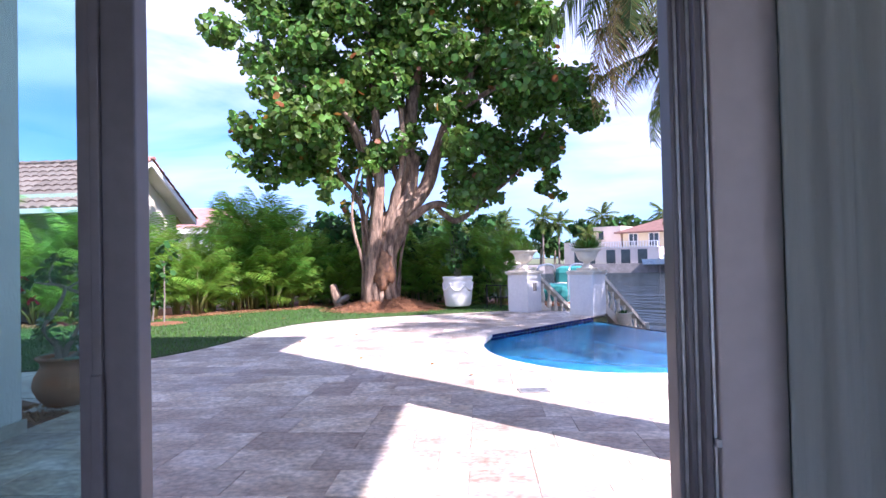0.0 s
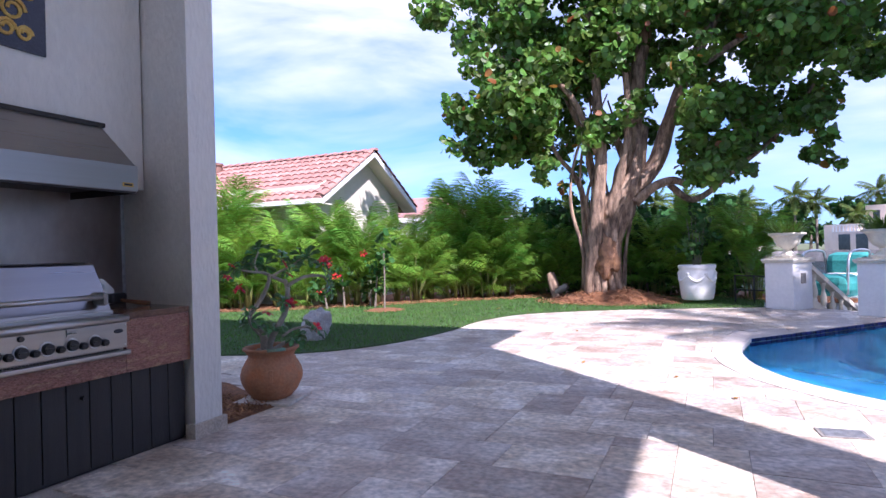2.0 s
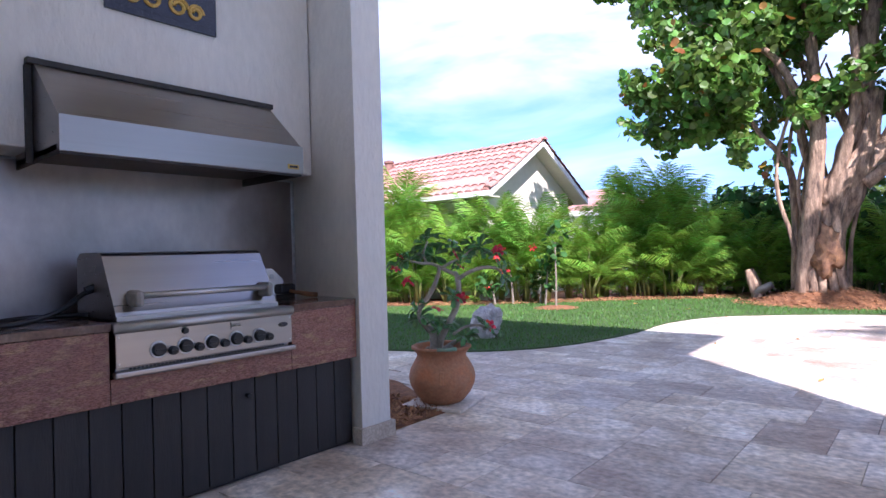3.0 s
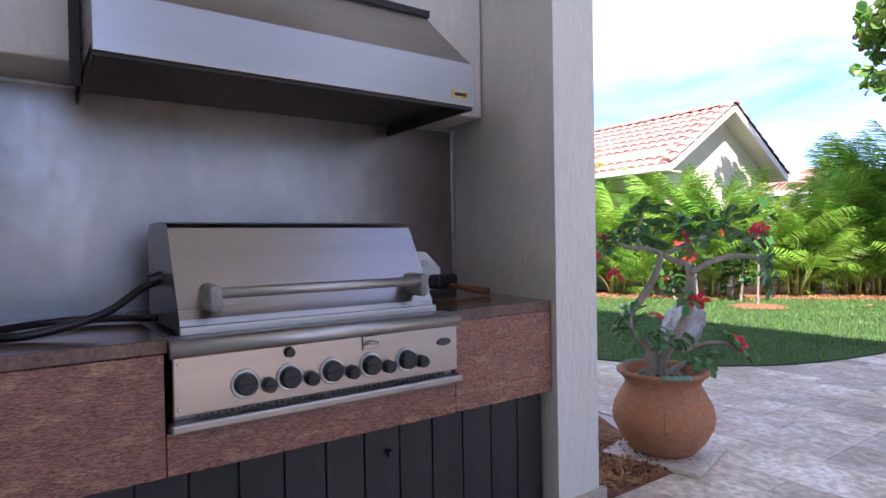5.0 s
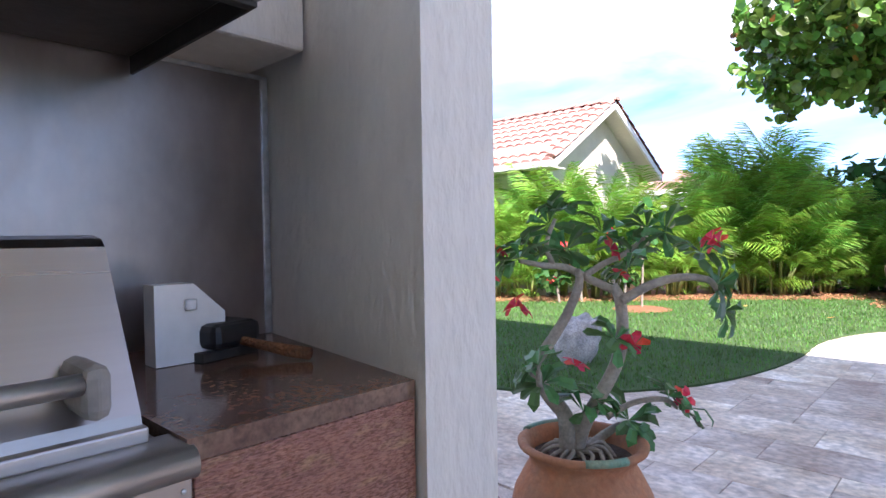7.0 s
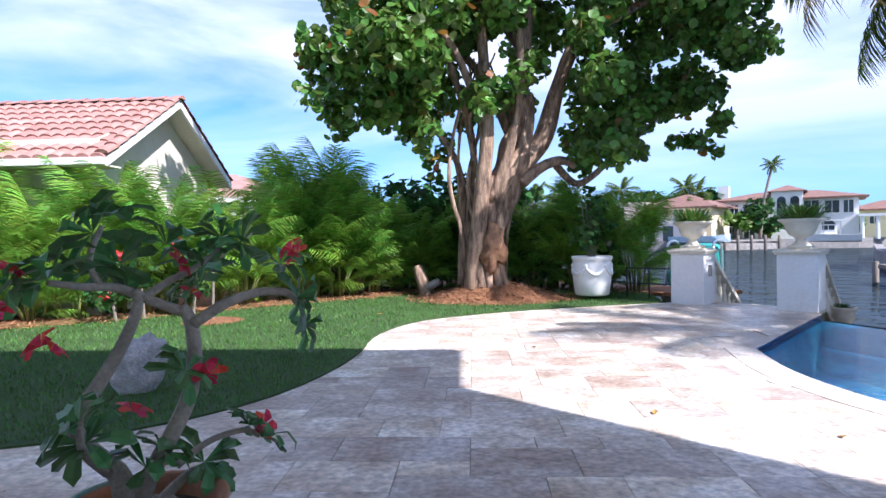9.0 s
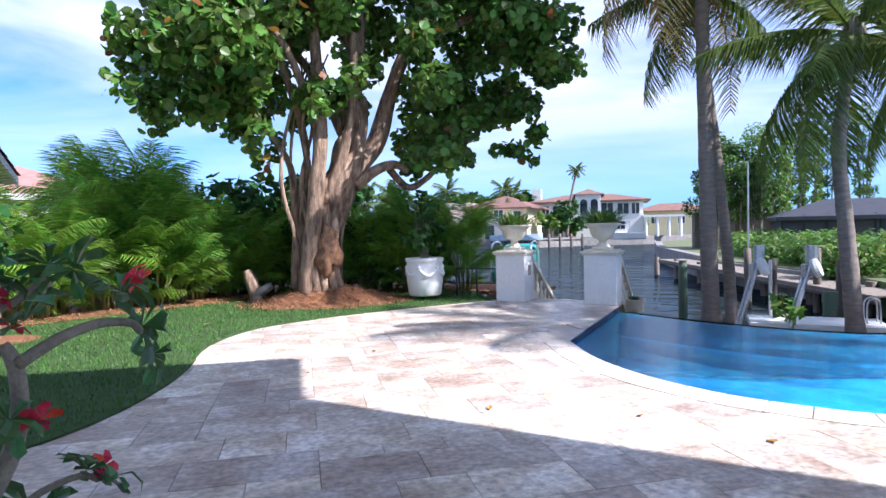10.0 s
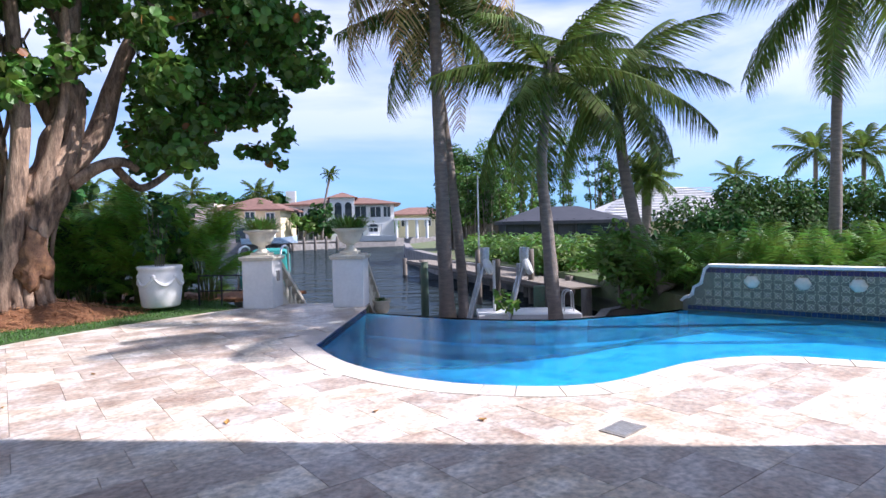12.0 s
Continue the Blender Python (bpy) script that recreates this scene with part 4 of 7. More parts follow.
plant = thing("desert_rose", (-4.51, 7.62, 0.425), "desert rose shrub with grey limbs and red flowers in the pot", "shrub")
# right, toward-camera and up axes of the shrub as seen from the grill
RX, RY = Vector((0.64, 0.77, 0)), Vector((-0.77, 0.64, 0))


def sp(r, d, z):
    v = RX * r + RY * d
    return (v.x, v.y, z)


stems = [
    ([sp(-0.05, 0, -0.02), sp(-0.055, 0.0, 0.10), sp(-0.07, 0.02, 0.17), sp(-0.14, 0.03, 0.26), sp(-0.17, 0.05, 0.34), sp(-0.10, 0.06, 0.44), sp(-0.04, 0.05, 0.54), sp(0.0, 0.02, 0.66), sp(-0.01, 0.0, 0.72)], [0.042, 0.036, 0.03, 0.024, 0.02, 0.02, 0.018, 0.016, 0.012]),
    ([sp(-0.03, 0, 0.0), sp(0.0, -0.02, 0.12), sp(0.06, -0.04, 0.24), sp(0.12, -0.05, 0.36), sp(0.15, -0.04, 0.48), sp(0.15, -0.02, 0.60), sp(0.13, 0, 0.66)], [0.036, 0.03, 0.026, 0.024, 0.022, 0.02, 0.016]),
    ([sp(0.15, -0.03, 0.6), sp(0.25, -0.06, 0.66), sp(0.36, -0.08, 0.69), sp(0.46, -0.1, 0.68), sp(0.5, -0.1, 0.64)], [0.018, 0.016, 0.014, 0.013, 0.01]),
    ([sp(0.13, 0, 0.64), sp(0.05, 0.03, 0.68), sp(-0.05, 0.04, 0.73), sp(-0.14, 0.02, 0.74), sp(-0.24, 0, 0.76)], [0.016, 0.015, 0.014, 0.012, 0.009]),
    ([sp(0.02, 0.03, 0.69), sp(0.12, 0.06, 0.74), sp(0.22, 0.08, 0.78), sp(0.30, 0.06, 0.85)], [0.013, 0.012, 0.011, 0.008]),
    ([sp(-0.1, 0.03, 0.74), sp(-0.12, 0.05, 0.82), sp(-0.08, 0.06, 0.92)], [0.012, 0.01, 0.008]),
    ([sp(0.02, 0, 0.02), sp(0.10, 0.03, 0.06), sp(0.18, 0.05, 0.09), sp(0.24, 0.06, 0.07)], [0.022, 0.018, 0.014, 0.01]),
    ([sp(0.1, 0.0, 0.14), sp(0.2, -0.02, 0.2), sp(0.32, -0.03, 0.21), sp(0.38, -0.02, 0.17)], [0.012, 0.011, 0.010, 0.008]),
    ([sp(-0.1, 0.0, 0.18), sp(-0.18, -0.06, 0.28), sp(-0.2, -0.1, 0.36)], [0.014, 0.012, 0.009]),
]
for pts, rr in stems:
    sm = spline(pts, 4)
    q = [rr[min(len(rr) - 1, i // 4)] + (rr[min(len(rr) - 1, i // 4 + 1)] - rr[min(len(rr) - 1, i // 4)]) * (i % 4) / 4 for i in range(len(sm))]
    part("limb", Geo().tube(sm, q, 9, wob=0.25), ADEN, plant, smooth=True)
for k in range(16):
    a = k * 0.39
    pts = spline([sp(-0.02 + 0.04 * math.cos(a), 0.04 * math.sin(a), 0.03), sp(-0.02 + 0.1 * math.cos(a + 0.3), 0.1 * math.sin(a + 0.3), 0.02 + rnd(0, 0.03)), sp(-0.02 + 0.16 * math.cos(a + rnd(-0.2, 0.4)), 0.16 * math.sin(a + 0.1), -0.03)], 3)
    part("surface_root", Geo().tube(pts, 0.008, 6), ADEN, plant, smooth=True)
tips = [(-0.24, 0, 0.77), (-0.33, 0.02, 0.74), (-0.06, 0.05, 0.95), (-0.10, 0.08, 0.90), (0.30, 0.06, 0.88), (0.36, 0.03, 0.86), (0.5, -0.1, 0.66), (0.53, -0.1, 0.56), (0.46, -0.06, 0.78), (0.12, 0.08, 0.86), (0.22, 0.10, 0.80), (-0.2, -0.1, 0.38),
        (-0.17, -0.05, 0.30), (-0.03, -0.1, 0.20), (0.02, -0.1, 0.24), (0.26, 0.06, 0.09), (0.20, 0.02, 0.12), (0.40, -0.02, 0.17), (0.34, -0.03, 0.22), (0.10, -0.08, 0.46), (-0.02, 0.1, 0.80), (0.18, -0.02, 0.72), (-0.14, 0.06, 0.78)]
for c in tips:
    gl = Geo()
    up = Vector(sp(c[0] * 0.8, c[1], 0.45)) + rvec() * 0.25
    rosette(gl, Vector(sp(*c)), up + rvec() * 0.3, 10, rnd(0.10, 0.135))
    part("leaf_rosette", gl, ADLEAF, plant)
for c in ((0.46, -0.12, 0.84), (0.50, -0.1, 0.82), (-0.32, 0.02, 0.80), (-0.28, -0.06, 0.60), (-0.24, -0.04, 0.58), (0.15, 0.05, 0.80), (0.19, 0.06, 0.70), (0.17, -0.1, 0.45), (0.42, 0.0, 0.2), (-0.36, 0.0, 0.70), (-0.03, -0.02, 0.36)):
    flower(sp(*c), plant, rnd(0.038, 0.05))

# ---- boulder and small lawn things ----
bm = bmesh.new()
bmesh.ops.create_icosphere(bm, subdivisions=4, radius=1)
for v in bm.verts:
    p = v.co.copy()
    k = 1 + 0.22 * noise.noise(p * 1.6) + 0.09 * noise.noise(p * 4) + 0.04 * noise.noise(p * 11)
    v.co = Vector((p.x * 0.22, p.y * 0.18, p.z * 0.27)) * k
g = Geo().add([v.co for v in bm.verts], [[v.index for v in fc.verts] for fc in bm.faces])
bm.free()
tagged(part("boulder", g, ROCK, m=pose(-6.35, 10.75, 0.22, 0, 22, 40)), "rough grey limestone boulder on the lawn", "boulder")


def fallen(x, y, z, s=0.05):
    g = Geo().add([(-s, 0, 0.004), (0, -s * 0.6, 0.012), (s, 0, 0.02), (0, s * 0.6, 0.012), (0, 0, 0.0)], [(0, 1, 4), (1, 2, 4), (2, 3, 4), (3, 0, 4)])
    tagged(part("fallen_leaf", g, DRYLEAF, m=pose(x, y, z, 0, rnd(-10, 10), rnd(0, 360))), "curled yellow-brown fallen leaf", "leaf", "fallen leaves")


for x, y, z in ((-3.55, 11.75, 0.004), (-4.15, 14.5, 0.03), (-3.2, 16.3, 0.06), (-2.2, 10.1, 0.004), (-1.2, 9.6, 0.004), (-5.0, 15.2, 0.06), (-6.3, 15.9, 0.06), (-2.8, 12.6, 0.004), (-0.7, 8.9, 0.004)):
    fallen(x, y, z, rnd(0.03, 0.06))
dr = thing("floor_drain", (-0.08, 8.12, 0.0), "square grey metal floor drain set in the travertine", "drain", rz=6)
part("drain_frame", Geo().box((-0.15, -0.10, 0.0), (0.15, 0.10, 0.0085), 0.002), CONC, dr)
g = Geo()
for i in range(9):
    g.box((-0.125, -0.086 + i * 0.02, 0.0085), (0.125, -0.076 + i * 0.02, 0.012))
part("grate", g, ALU, dr, "slotted metal grate")
g = Geo().lathe([(0, 0.008), (0.125, 0.008), (0.13, 0.0)], (-0.85, 10.98, 0), 28)
tagged(part("skimmer_lid", g, COPE), "round pale skimmer lid flush in the terrace", "lid")


# ---- water gate ----
def gate_frame(origin):
    """World matrix with x along the gate and y out to the water."""
    return Matrix(((GD.x, GN.x, 0, origin[0]), (GD.y, GN.y, 0, origin[1]), (0, 0, 1, 0), (0, 0, 0, 1)))


def frond_tuft(gl, n, L, spread):
    for k in range(n):
        a = rnd(0, 6.283)
        e = rnd(0.25, 1.2)
        d = Vector((math.cos(a) * math.cos(e), math.sin(a) * math.cos(e), math.sin(e)))
        s = d.cross(Vector((0, 0, 1))).normalized() * rnd(0.008, 0.016)
        b = Vector((math.cos(a), math.sin(a), 0)) * spread * rnd(0, 1)
        m1 = b + d * L * 0.55
        e1 = b + d * L * rnd(0.8, 1.1) + Vector((0, 0, -0.08))
        gl.add([b - s, b + s, m1 + s, m1 - s, e1], [(0, 1, 2, 3), (3, 2, 4)])


def gate_pillar(origin, plaque):
    t = thing("gate_pillar", (0, 0, 0), "white stucco gate pillar with cast stone cap beside the canal stairs", "pillar", "gate pillars")
    t.matrix_basis = gate_frame(origin)
    part("shaft", Geo().box((0, 0, 0), (0.58, 0.58, 0.90), 0.012), STUCCOW, t)
    part("cap", Geo().box((-0.03, -0.03, 0.90), (0.61, 0.61, 0.93), 0.008).box((-0.05, -0.05, 0.93), (0.63, 0.63, 0.975), 0.014).box((0.0, 0.0, 0.975), (0.58, 0.58, 0.995), 0.008), CREAM, t, "cream cast stone cap")
    if plaque:
        part("wall_light", Geo().box((0.58, 0.22, 0.50), (0.60, 0.36, 0.70), 0.006), CONC, t, "small grey wall light")
    u = thing("urn", (0, 0, 0), "cream cast stone urn planter with low green palms", "urn", "gate urns")
    u.matrix_basis = gate_frame(origin) @ pose(0.29, 0.29, 0.996)
    part("foot", Geo().box((-0.17, -0.17, 0), (0.17, 0.17, 0.05), 0.008).lathe([(0.15, 0.05), (0.13, 0.07), (0.075, 0.12), (0.07, 0.16), (0.1, 0.19)], seg=24), CREAM, u)
    part("bowl", Geo().lathe([(0.09, 0.18), (0.17, 0.22), (0.22, 0.30), (0.24, 0.38), (0.29, 0.43), (0.33, 0.445), (0.335, 0.475), (0.315, 0.485), (0.29, 0.475), (0.27, 0.44)], seg=32), CREAM, u, smooth=True)
    part("soil", Geo().lathe([(0, 0.45), (0.275, 0.45)], seg=20), SOIL, u)
    gl = Geo()
    frond_tuft(gl, 260, 0.44, 0.26)
    part("foliage", gl, LIME, u, "bright green palm tufts", m=pose(0, 0, 0.45))


G1, G2 = (0.08, 16.66), (1.40, 15.58)
gate_pillar(G1, True)
gate_pillar(G2, False)


def baluster_profile():
    return [(0.05, 0.0), (0.05, 0.05), (0.035, 0.06), (0.05, 0.11), (0.062, 0.18), (0.055, 0.26), (0.033, 0.36), (0.028, 0.42), (0.042, 0.44), (0.028, 0.46), (0.045, 0.50), (0.045, 0.54)]


def stair_rail(origin, xo):
    t = thing("balustrade", (0, 0, 0), "cream cast stone balustrade descending beside the canal stairs", "balustrade", "stair balustrades")
    t.matrix_basis = gate_frame(origin)
    n, run, drop = 7, 2.0, 1.25
    part("handrail", Geo().add([(xo + s * 0.08, y, z) for s in (-1, 1) for y, z in ((0.58, 0.86), (0.58 + run, 0.86 - drop), (0.58 + run, 0.76 - drop), (0.58, 0.76))],
                               [(0, 1, 2, 3), (7, 6, 5, 4), (0, 4, 5, 1), (1, 5, 6, 2), (2, 6, 7, 3), (3, 7, 4, 0)]), CREAM, t)
    part("bottom_rail", Geo().add([(xo + s * 0.08, y, z) for s in (-1, 1) for y, z in ((0.58, 0.22), (0.58 + run, 0.22 - drop), (0.58 + run, 0.02 - drop), (0.58, 0.02))],
                                  [(0, 1, 2, 3), (7, 6, 5, 4), (0, 4, 5, 1), (1, 5, 6, 2), (2, 6, 7, 3), (3, 7, 4, 0)]), CREAM, t)
    me = None
    for i in range(n):
        f = (i + 0.6) / n
        mm = pose(xo, 0.58 + run * f, 0.22 - drop * f)
        if me is None:
            ob = part("baluster", Geo().lathe(baluster_profile(), seg=12), CREAM, t, smooth=True, m=mm)
            me = ob.data
        else:
            ob = new("baluster", me)
            ob.parent, ob.matrix_basis = t, mm
    part("newel", Geo().box((xo - 0.1, 0.58 + run, -1.4), (xo + 0.1, 0.78 + run, 0.86 - drop), 0.01), CREAM, t)
    return t


stair_rail(G1, 0.5)
stair_rail(G2, 0.5)
st = thing("stairs", (0, 0, 0), "pale stone stairs down to the canal dock", "stairs")
st.matrix_basis = gate_frame(G1)
for i in range(6):
    part("step", Geo().box((0.58, 0.55 + 0.3 * i, -1.4), (1.70, 0.88 + 0.3 * i, -0.02 - 0.17 * i), 0.01), COPE, st)
u = thing("urn", (0, 0, 0), "small cream stone urn with a low plant by the seawall", "urn")
u.matrix_basis = gate_frame(G2) @ pose(0.75, 1.1, -0.56)
part("pedestal", Geo().box((-0.2, -0.2, 0), (0.2, 0.2, 0.22), 0.01), CREAM, u)
part("bowl", Geo().lathe([(0.1, 0.22), (0.07, 0.27), (0.13, 0.32), (0.17, 0.40), (0.15, 0.48), (0.19, 0.53), (0.19, 0.56), (0.15, 0.55)], seg=22), CREAM, u, smooth=True)
gl = Geo()
frond_tuft(gl, 40, 0.16, 0.1)
part("foliage", gl, HEDGE, u, m=pose(0, 0, 0.53))
rl = thing("railing", (-0.42, 17.75, 0), "black metal railing at the seawall", "railing")
for x in (0, 0.35, 0.7):
    part("post", Geo().tube([(x, -x * 0.82, -0.2), (x, -x * 0.82, 0.62)], 0.018, 8), BLACKP, rl)
for z in (0.3, 0.6):
    part("rail", Geo().tube([(0, 0, z), (0.7, -0.57, z)], 0.014, 8), BLACKP, rl)

# white planter by the tree
pb = thing("planter", (-1.17, 17.45, 0.10), "large white swag-relief planter with a leafy shrub", "planter")
part("body", Geo().lathe([(0.0, 0), (0.30, 0), (0.33, 0.03), (0.365, 0.3), (0.375, 0.62), (0.36, 0.66), (0.385, 0.69), (0.39, 0.74), (0.375, 0.76), (0.345, 0.755), (0.335, 0.66)], seg=36), WHITE, pb, smooth=True)
part("soil", Geo().lathe([(0, 0.70), (0.34, 0.70)], seg=20), SOIL, pb)
for k in range(6):
    a0 = k * 1.047
    pts = [(0.375 * math.cos(a0 + q * 1.047), 0.375 * math.sin(a0 + q * 1.047), 0.55 - 0.14 * math.sin(q * math.pi)) for q in [j / 8 for j in range(9)]]
    part("swag", Geo().tube(pts, [0.014 + 0.02 * math.sin(j / 8 * math.pi) for j in range(9)], 8), WHITE, pb, smooth=True)
    part("rosette", Geo().lathe([(0, 0.03), (0.03, 0.025), (0.05, 0)], seg=12), WHITE, pb, m=pose(0.372 * math.cos(a0), 0.372 * math.sin(a0), 0.57, 0, 90, math.degrees(a0)))


def leafball(g, centers, n, size, shape=6, flat=0.5, aspect=1.0):
    """Leaves scattered through a set of (centre, radius) clumps."""
    for c, r in centers:
        c = Vector(c)
        for k in range(int(n * r * r) + 1):
            o = rvec()
            p = c + Vector((o.x, o.y, o.z * 0.85)) * r * (rnd(0.25, 1.0) ** 0.5)
            nrm = (o * 0.7 + rvec() * 0.8 + Vector((0, 0, flat))).normalized()
            u = nrm.orthogonal().normalized()
            a = rnd(0, 6.283)
            u2 = u * math.cos(a) + nrm.cross(u) * math.sin(a)
            v2 = nrm.cross(u2)
            s = size * rnd(0.6, 1.2)
            vs = [p + (u2 * math.cos(6.2832 * q / shape) * aspect + v2 * math.sin(6.2832 * q / shape)) * s + nrm * (0.12 * s * math.cos(6.2832 * 2 * q / shape)) for q in range(shape)]
            g.add(vs, [tuple(range(shape))])
    return g


gl = Geo()
leafball(gl, [((0, 0, 1.35), 0.32), ((0.15, 0.1, 1.7), 0.3), ((-0.15, -0.05, 1.1), 0.3), ((0.0, 0.1, 1.95), 0.22), ((0.28, 0, 1.3), 0.2)], 420, 0.055, 5, 0.4, 1.7)
part("foliage", gl, HEDGE, pb, "dark green leafy shrub")
for k in range(5):
    part("stem", Geo().tube([(0.03 * k - 0.06, 0.02, 0.7), (0.06 * k - 0.12, 0.03, 1.2), (0.09 * k - 0.18, 0.05, 1.8)], [0.012, 0.009, 0.005], 6), TWIG, pb)

# ---- old sea grape tree ----
tree = thing("sea_grape_tree", (-3.1, 17.85, 0.2), "old sea grape tree with a gnarled multi-stemmed trunk and round leaves", "tree")


def tp(px, py, dy=0.0):
    """A point of the tree's main plane in its own frame."""
    return Vector(((px - 800) * 0.0143 - 0.12, (px - 800) * 0.0028 + dy, (515 - py) * 0.0144 + 0.15))


TREE_LIMBS = [
    ([(803, 530, 0), (802, 490, 0), (806, 450, 0), (815, 400, 0), (832, 360, 0), (850, 310, 0), (858, 250, 0.1)], [0.33, 0.29, 0.27, 0.27, 0.31, 0.28, 0.22]),
    ([(780, 528, -0.15), (783, 480, -0.2), (792, 420, -0.25), (800, 350, -0.3), (803, 270, -0.3), (798, 170, -0.3), (790, 60, -0.3), (770, -60, -0.3)], [0.20, 0.17, 0.16, 0.15, 0.13, 0.11, 0.09, 0.05]),
    ([(845, 330, 0), (852, 240, 0.1), (862, 150, 0.2), (880, 60, 0.3), (905, -60, 0.3), (915, -180, 0.3)], [0.24, 0.19, 0.16, 0.13, 0.1, 0.05]),
    ([(840, 360, 0), (880, 320, 0.1), (905, 250, 0.2), (935, 170, 0.2), (975, 90, 0.2), (1010, 0, 0.2), (1040, -90, 0.2)], [0.25, 0.2, 0.17, 0.14, 0.11, 0.09, 0.05]),
    ([(850, 375, 0), (885, 352, -0.1), (912, 345, -0.1), (930, 352, 0)], [0.15, 0.11, 0.09, 0.07]),
    ([(905, 350, 0.1), (935, 375, 0.3), (965, 362, 0.4), (1000, 330, 0.4), (1040, 300, 0.4), (1085, 255, 0.4), (1120, 200, 0.4)], [0.08, 0.075, 0.07, 0.06, 0.05, 0.04, 0.03]),
    ([(765, 520, 0.3), (768, 440, 0.3), (764, 360, 0.35), (748, 320, 0.4), (725, 290, 0.4), (700, 240, 0.4)], [0.1, 0.09, 0.08, 0.06, 0.05, 0.03]),
    ([(772, 500, 0.2), (778, 420, 0.2), (785, 340, 0.2), (770, 260, 0.1), (740, 180, 0), (700, 110, 0)], [0.1, 0.09, 0.08, 0.07, 0.06, 0.03]),
    ([(800, 300, -0.3), (760, 200, -0.5), (700, 150, -0.8), (640, 130, -1.0)], [0.09, 0.07, 0.05, 0.03]),
    ([(862, 200, 0.1), (820, 110, 0.6), (790, 40, 0.9), (760, -60, 1.0)], [0.1, 0.08, 0.06, 0.03]),
    ([(930, 180, 0.2), (1000, 140, -0.3), (1080, 110, -0.7), (1150, 100, -0.9)], [0.09, 0.07, 0.05, 0.03]),
    ([(808, 400, -0.2), (835, 330, -0.4), (850, 240, -0.6), (845, 150, -0.8), (830, 60, -0.9)], [0.12, 0.1, 0.08, 0.06, 0.04]),
    ([(835, 300, 0.1), (800, 220, 0.5), (730, 130, 0.9), (660, 60, 1.1), (590, 20, 1.2)], [0.11, 0.09, 0.07, 0.05, 0.03]),
]
main, others = Geo(), []
for i, (pts, rr) in enumerate(TREE_LIMBS):
    sm = spline([tp(*p) for p in pts], 5)
    q = [rr[min(len(rr) - 1, k // 5)] + (rr[min(len(rr) - 1, k // 5 + 1)] - rr[min(len(rr) - 1, k // 5)]) * (k % 5) / 5 for k in range(len(sm))]
    if i == 0:
        part("trunk", Geo().tube(sm, q, 26, wob=0.75), BARK, tree, "thick gnarled peeling trunk", smooth=True)
    else:
        part("limb", Geo().tube(sm, q, 12, wob=0.3), BARK, tree, smooth=True)
# thin aerial stems round the trunk
for k in range(8):
    px = 752 + 13 * k + rnd(-3, 3)
    d0 = rnd(-0.38, 0.38)
    pts = [(px * 0.55 + 803 * 0.45, 528, d0), (px * 0.7 + 803 * 0.3, 450, d0 * 1.1), (px + rnd(-6, 6), 370, d0), (px + rnd(-14, 20), 290, d0 + rnd(-0.2, 0.2)), (px + rnd(-25, 45), 200, d0 + rnd(-0.4, 0.4))]
    part("aerial_stem", Geo().tube(spline([tp(*p) for p in pts], 4), [0.055 - 0.0022 * j for j in range(17)], 8, wob=0.5), BARK, tree, smooth=True)
# buttress ridges on the trunk
for k in range(11):
    a = k * 0.571 + 0.2
    b = Vector((math.cos(a), math.sin(a), 0))
    pts = [tp(803, 535) + b * 0.44, tp(802, 500) + b * 0.29, tp(804, 460) + b * 0.25, tp(812, 410) + b * 0.23, tp(828, 360) + b * 0.24]
    part("root_flare", Geo().tube(spline(pts, 4), [0.085 - 0.003 * j for j in range(17)], 8, wob=0.5), BARK, tree, smooth=True)
bm = bmesh.new()
bmesh.ops.create_icosphere(bm, subdivisions=3, radius=1)
for v in bm.verts:
    v.co = Vector((v.co.x * 0.22, v.co.y * 0.11, v.co.z * 0.46)) * (1 + 0.7 * noise.noise(v.co * 2.6) + 0.3 * noise.noise(v.co * 6))
g = Geo().add([v.co for v in bm.verts], [[v.index for v in fc.verts] for fc in bm.faces])
bm.free()
part("burl", g, SCAR, tree, "orange bare-wood scar with knots", smooth=True, m=pose(*(tp(806, 468) + Vector((0.06, -0.36, 0))), 0, 6, 10))
BLOBS = [(578, 60, 40), (632, 40, 58), (618, 112, 44), (690, 60, 66), (640, 160, 52), (700, 140, 60), (590, 225, 34), (630, 235, 44), (680, 220, 56), (600, 285, 28), (665, 275, 40), (700, 285, 30), (740, 235, 46),
         (755, 170, 52), (780, 100, 62), (760, 20, 70), (850, 60, 58), (850, 150, 44), (800, 250, 40), (850, 235, 34), (880, 20, 62), (930, 70, 58), (985, 55, 58), (960, 150, 42), (935, 200, 32), (1040, 90, 64), (1100, 60, 66),
         (1100, 140, 58), (1160, 110, 50), (1195, 175, 40), (1175, 140, 40), (1130, 200, 40), (1060, 190, 36), (1110, 255, 32), (1115, 300, 22), (1128, 318, 16), (1030, 255, 36), (985, 290, 36), (945, 300, 30), (1005, 325, 22), (955, 340, 30), (735, 310, 22), (728, 345, 14),
         (590, -40, 50), (650, -50, 66), (730, -70, 75), (830, -60, 75), (930, -60, 75), (1030, -40, 75), (1120, -30, 65), (700, -150, 75), (800, -170, 80), (900, -170, 80), (1000, -150, 75), (850, -260, 75), (950, -240, 65), (760, -240, 60), (1090, -110, 60)]
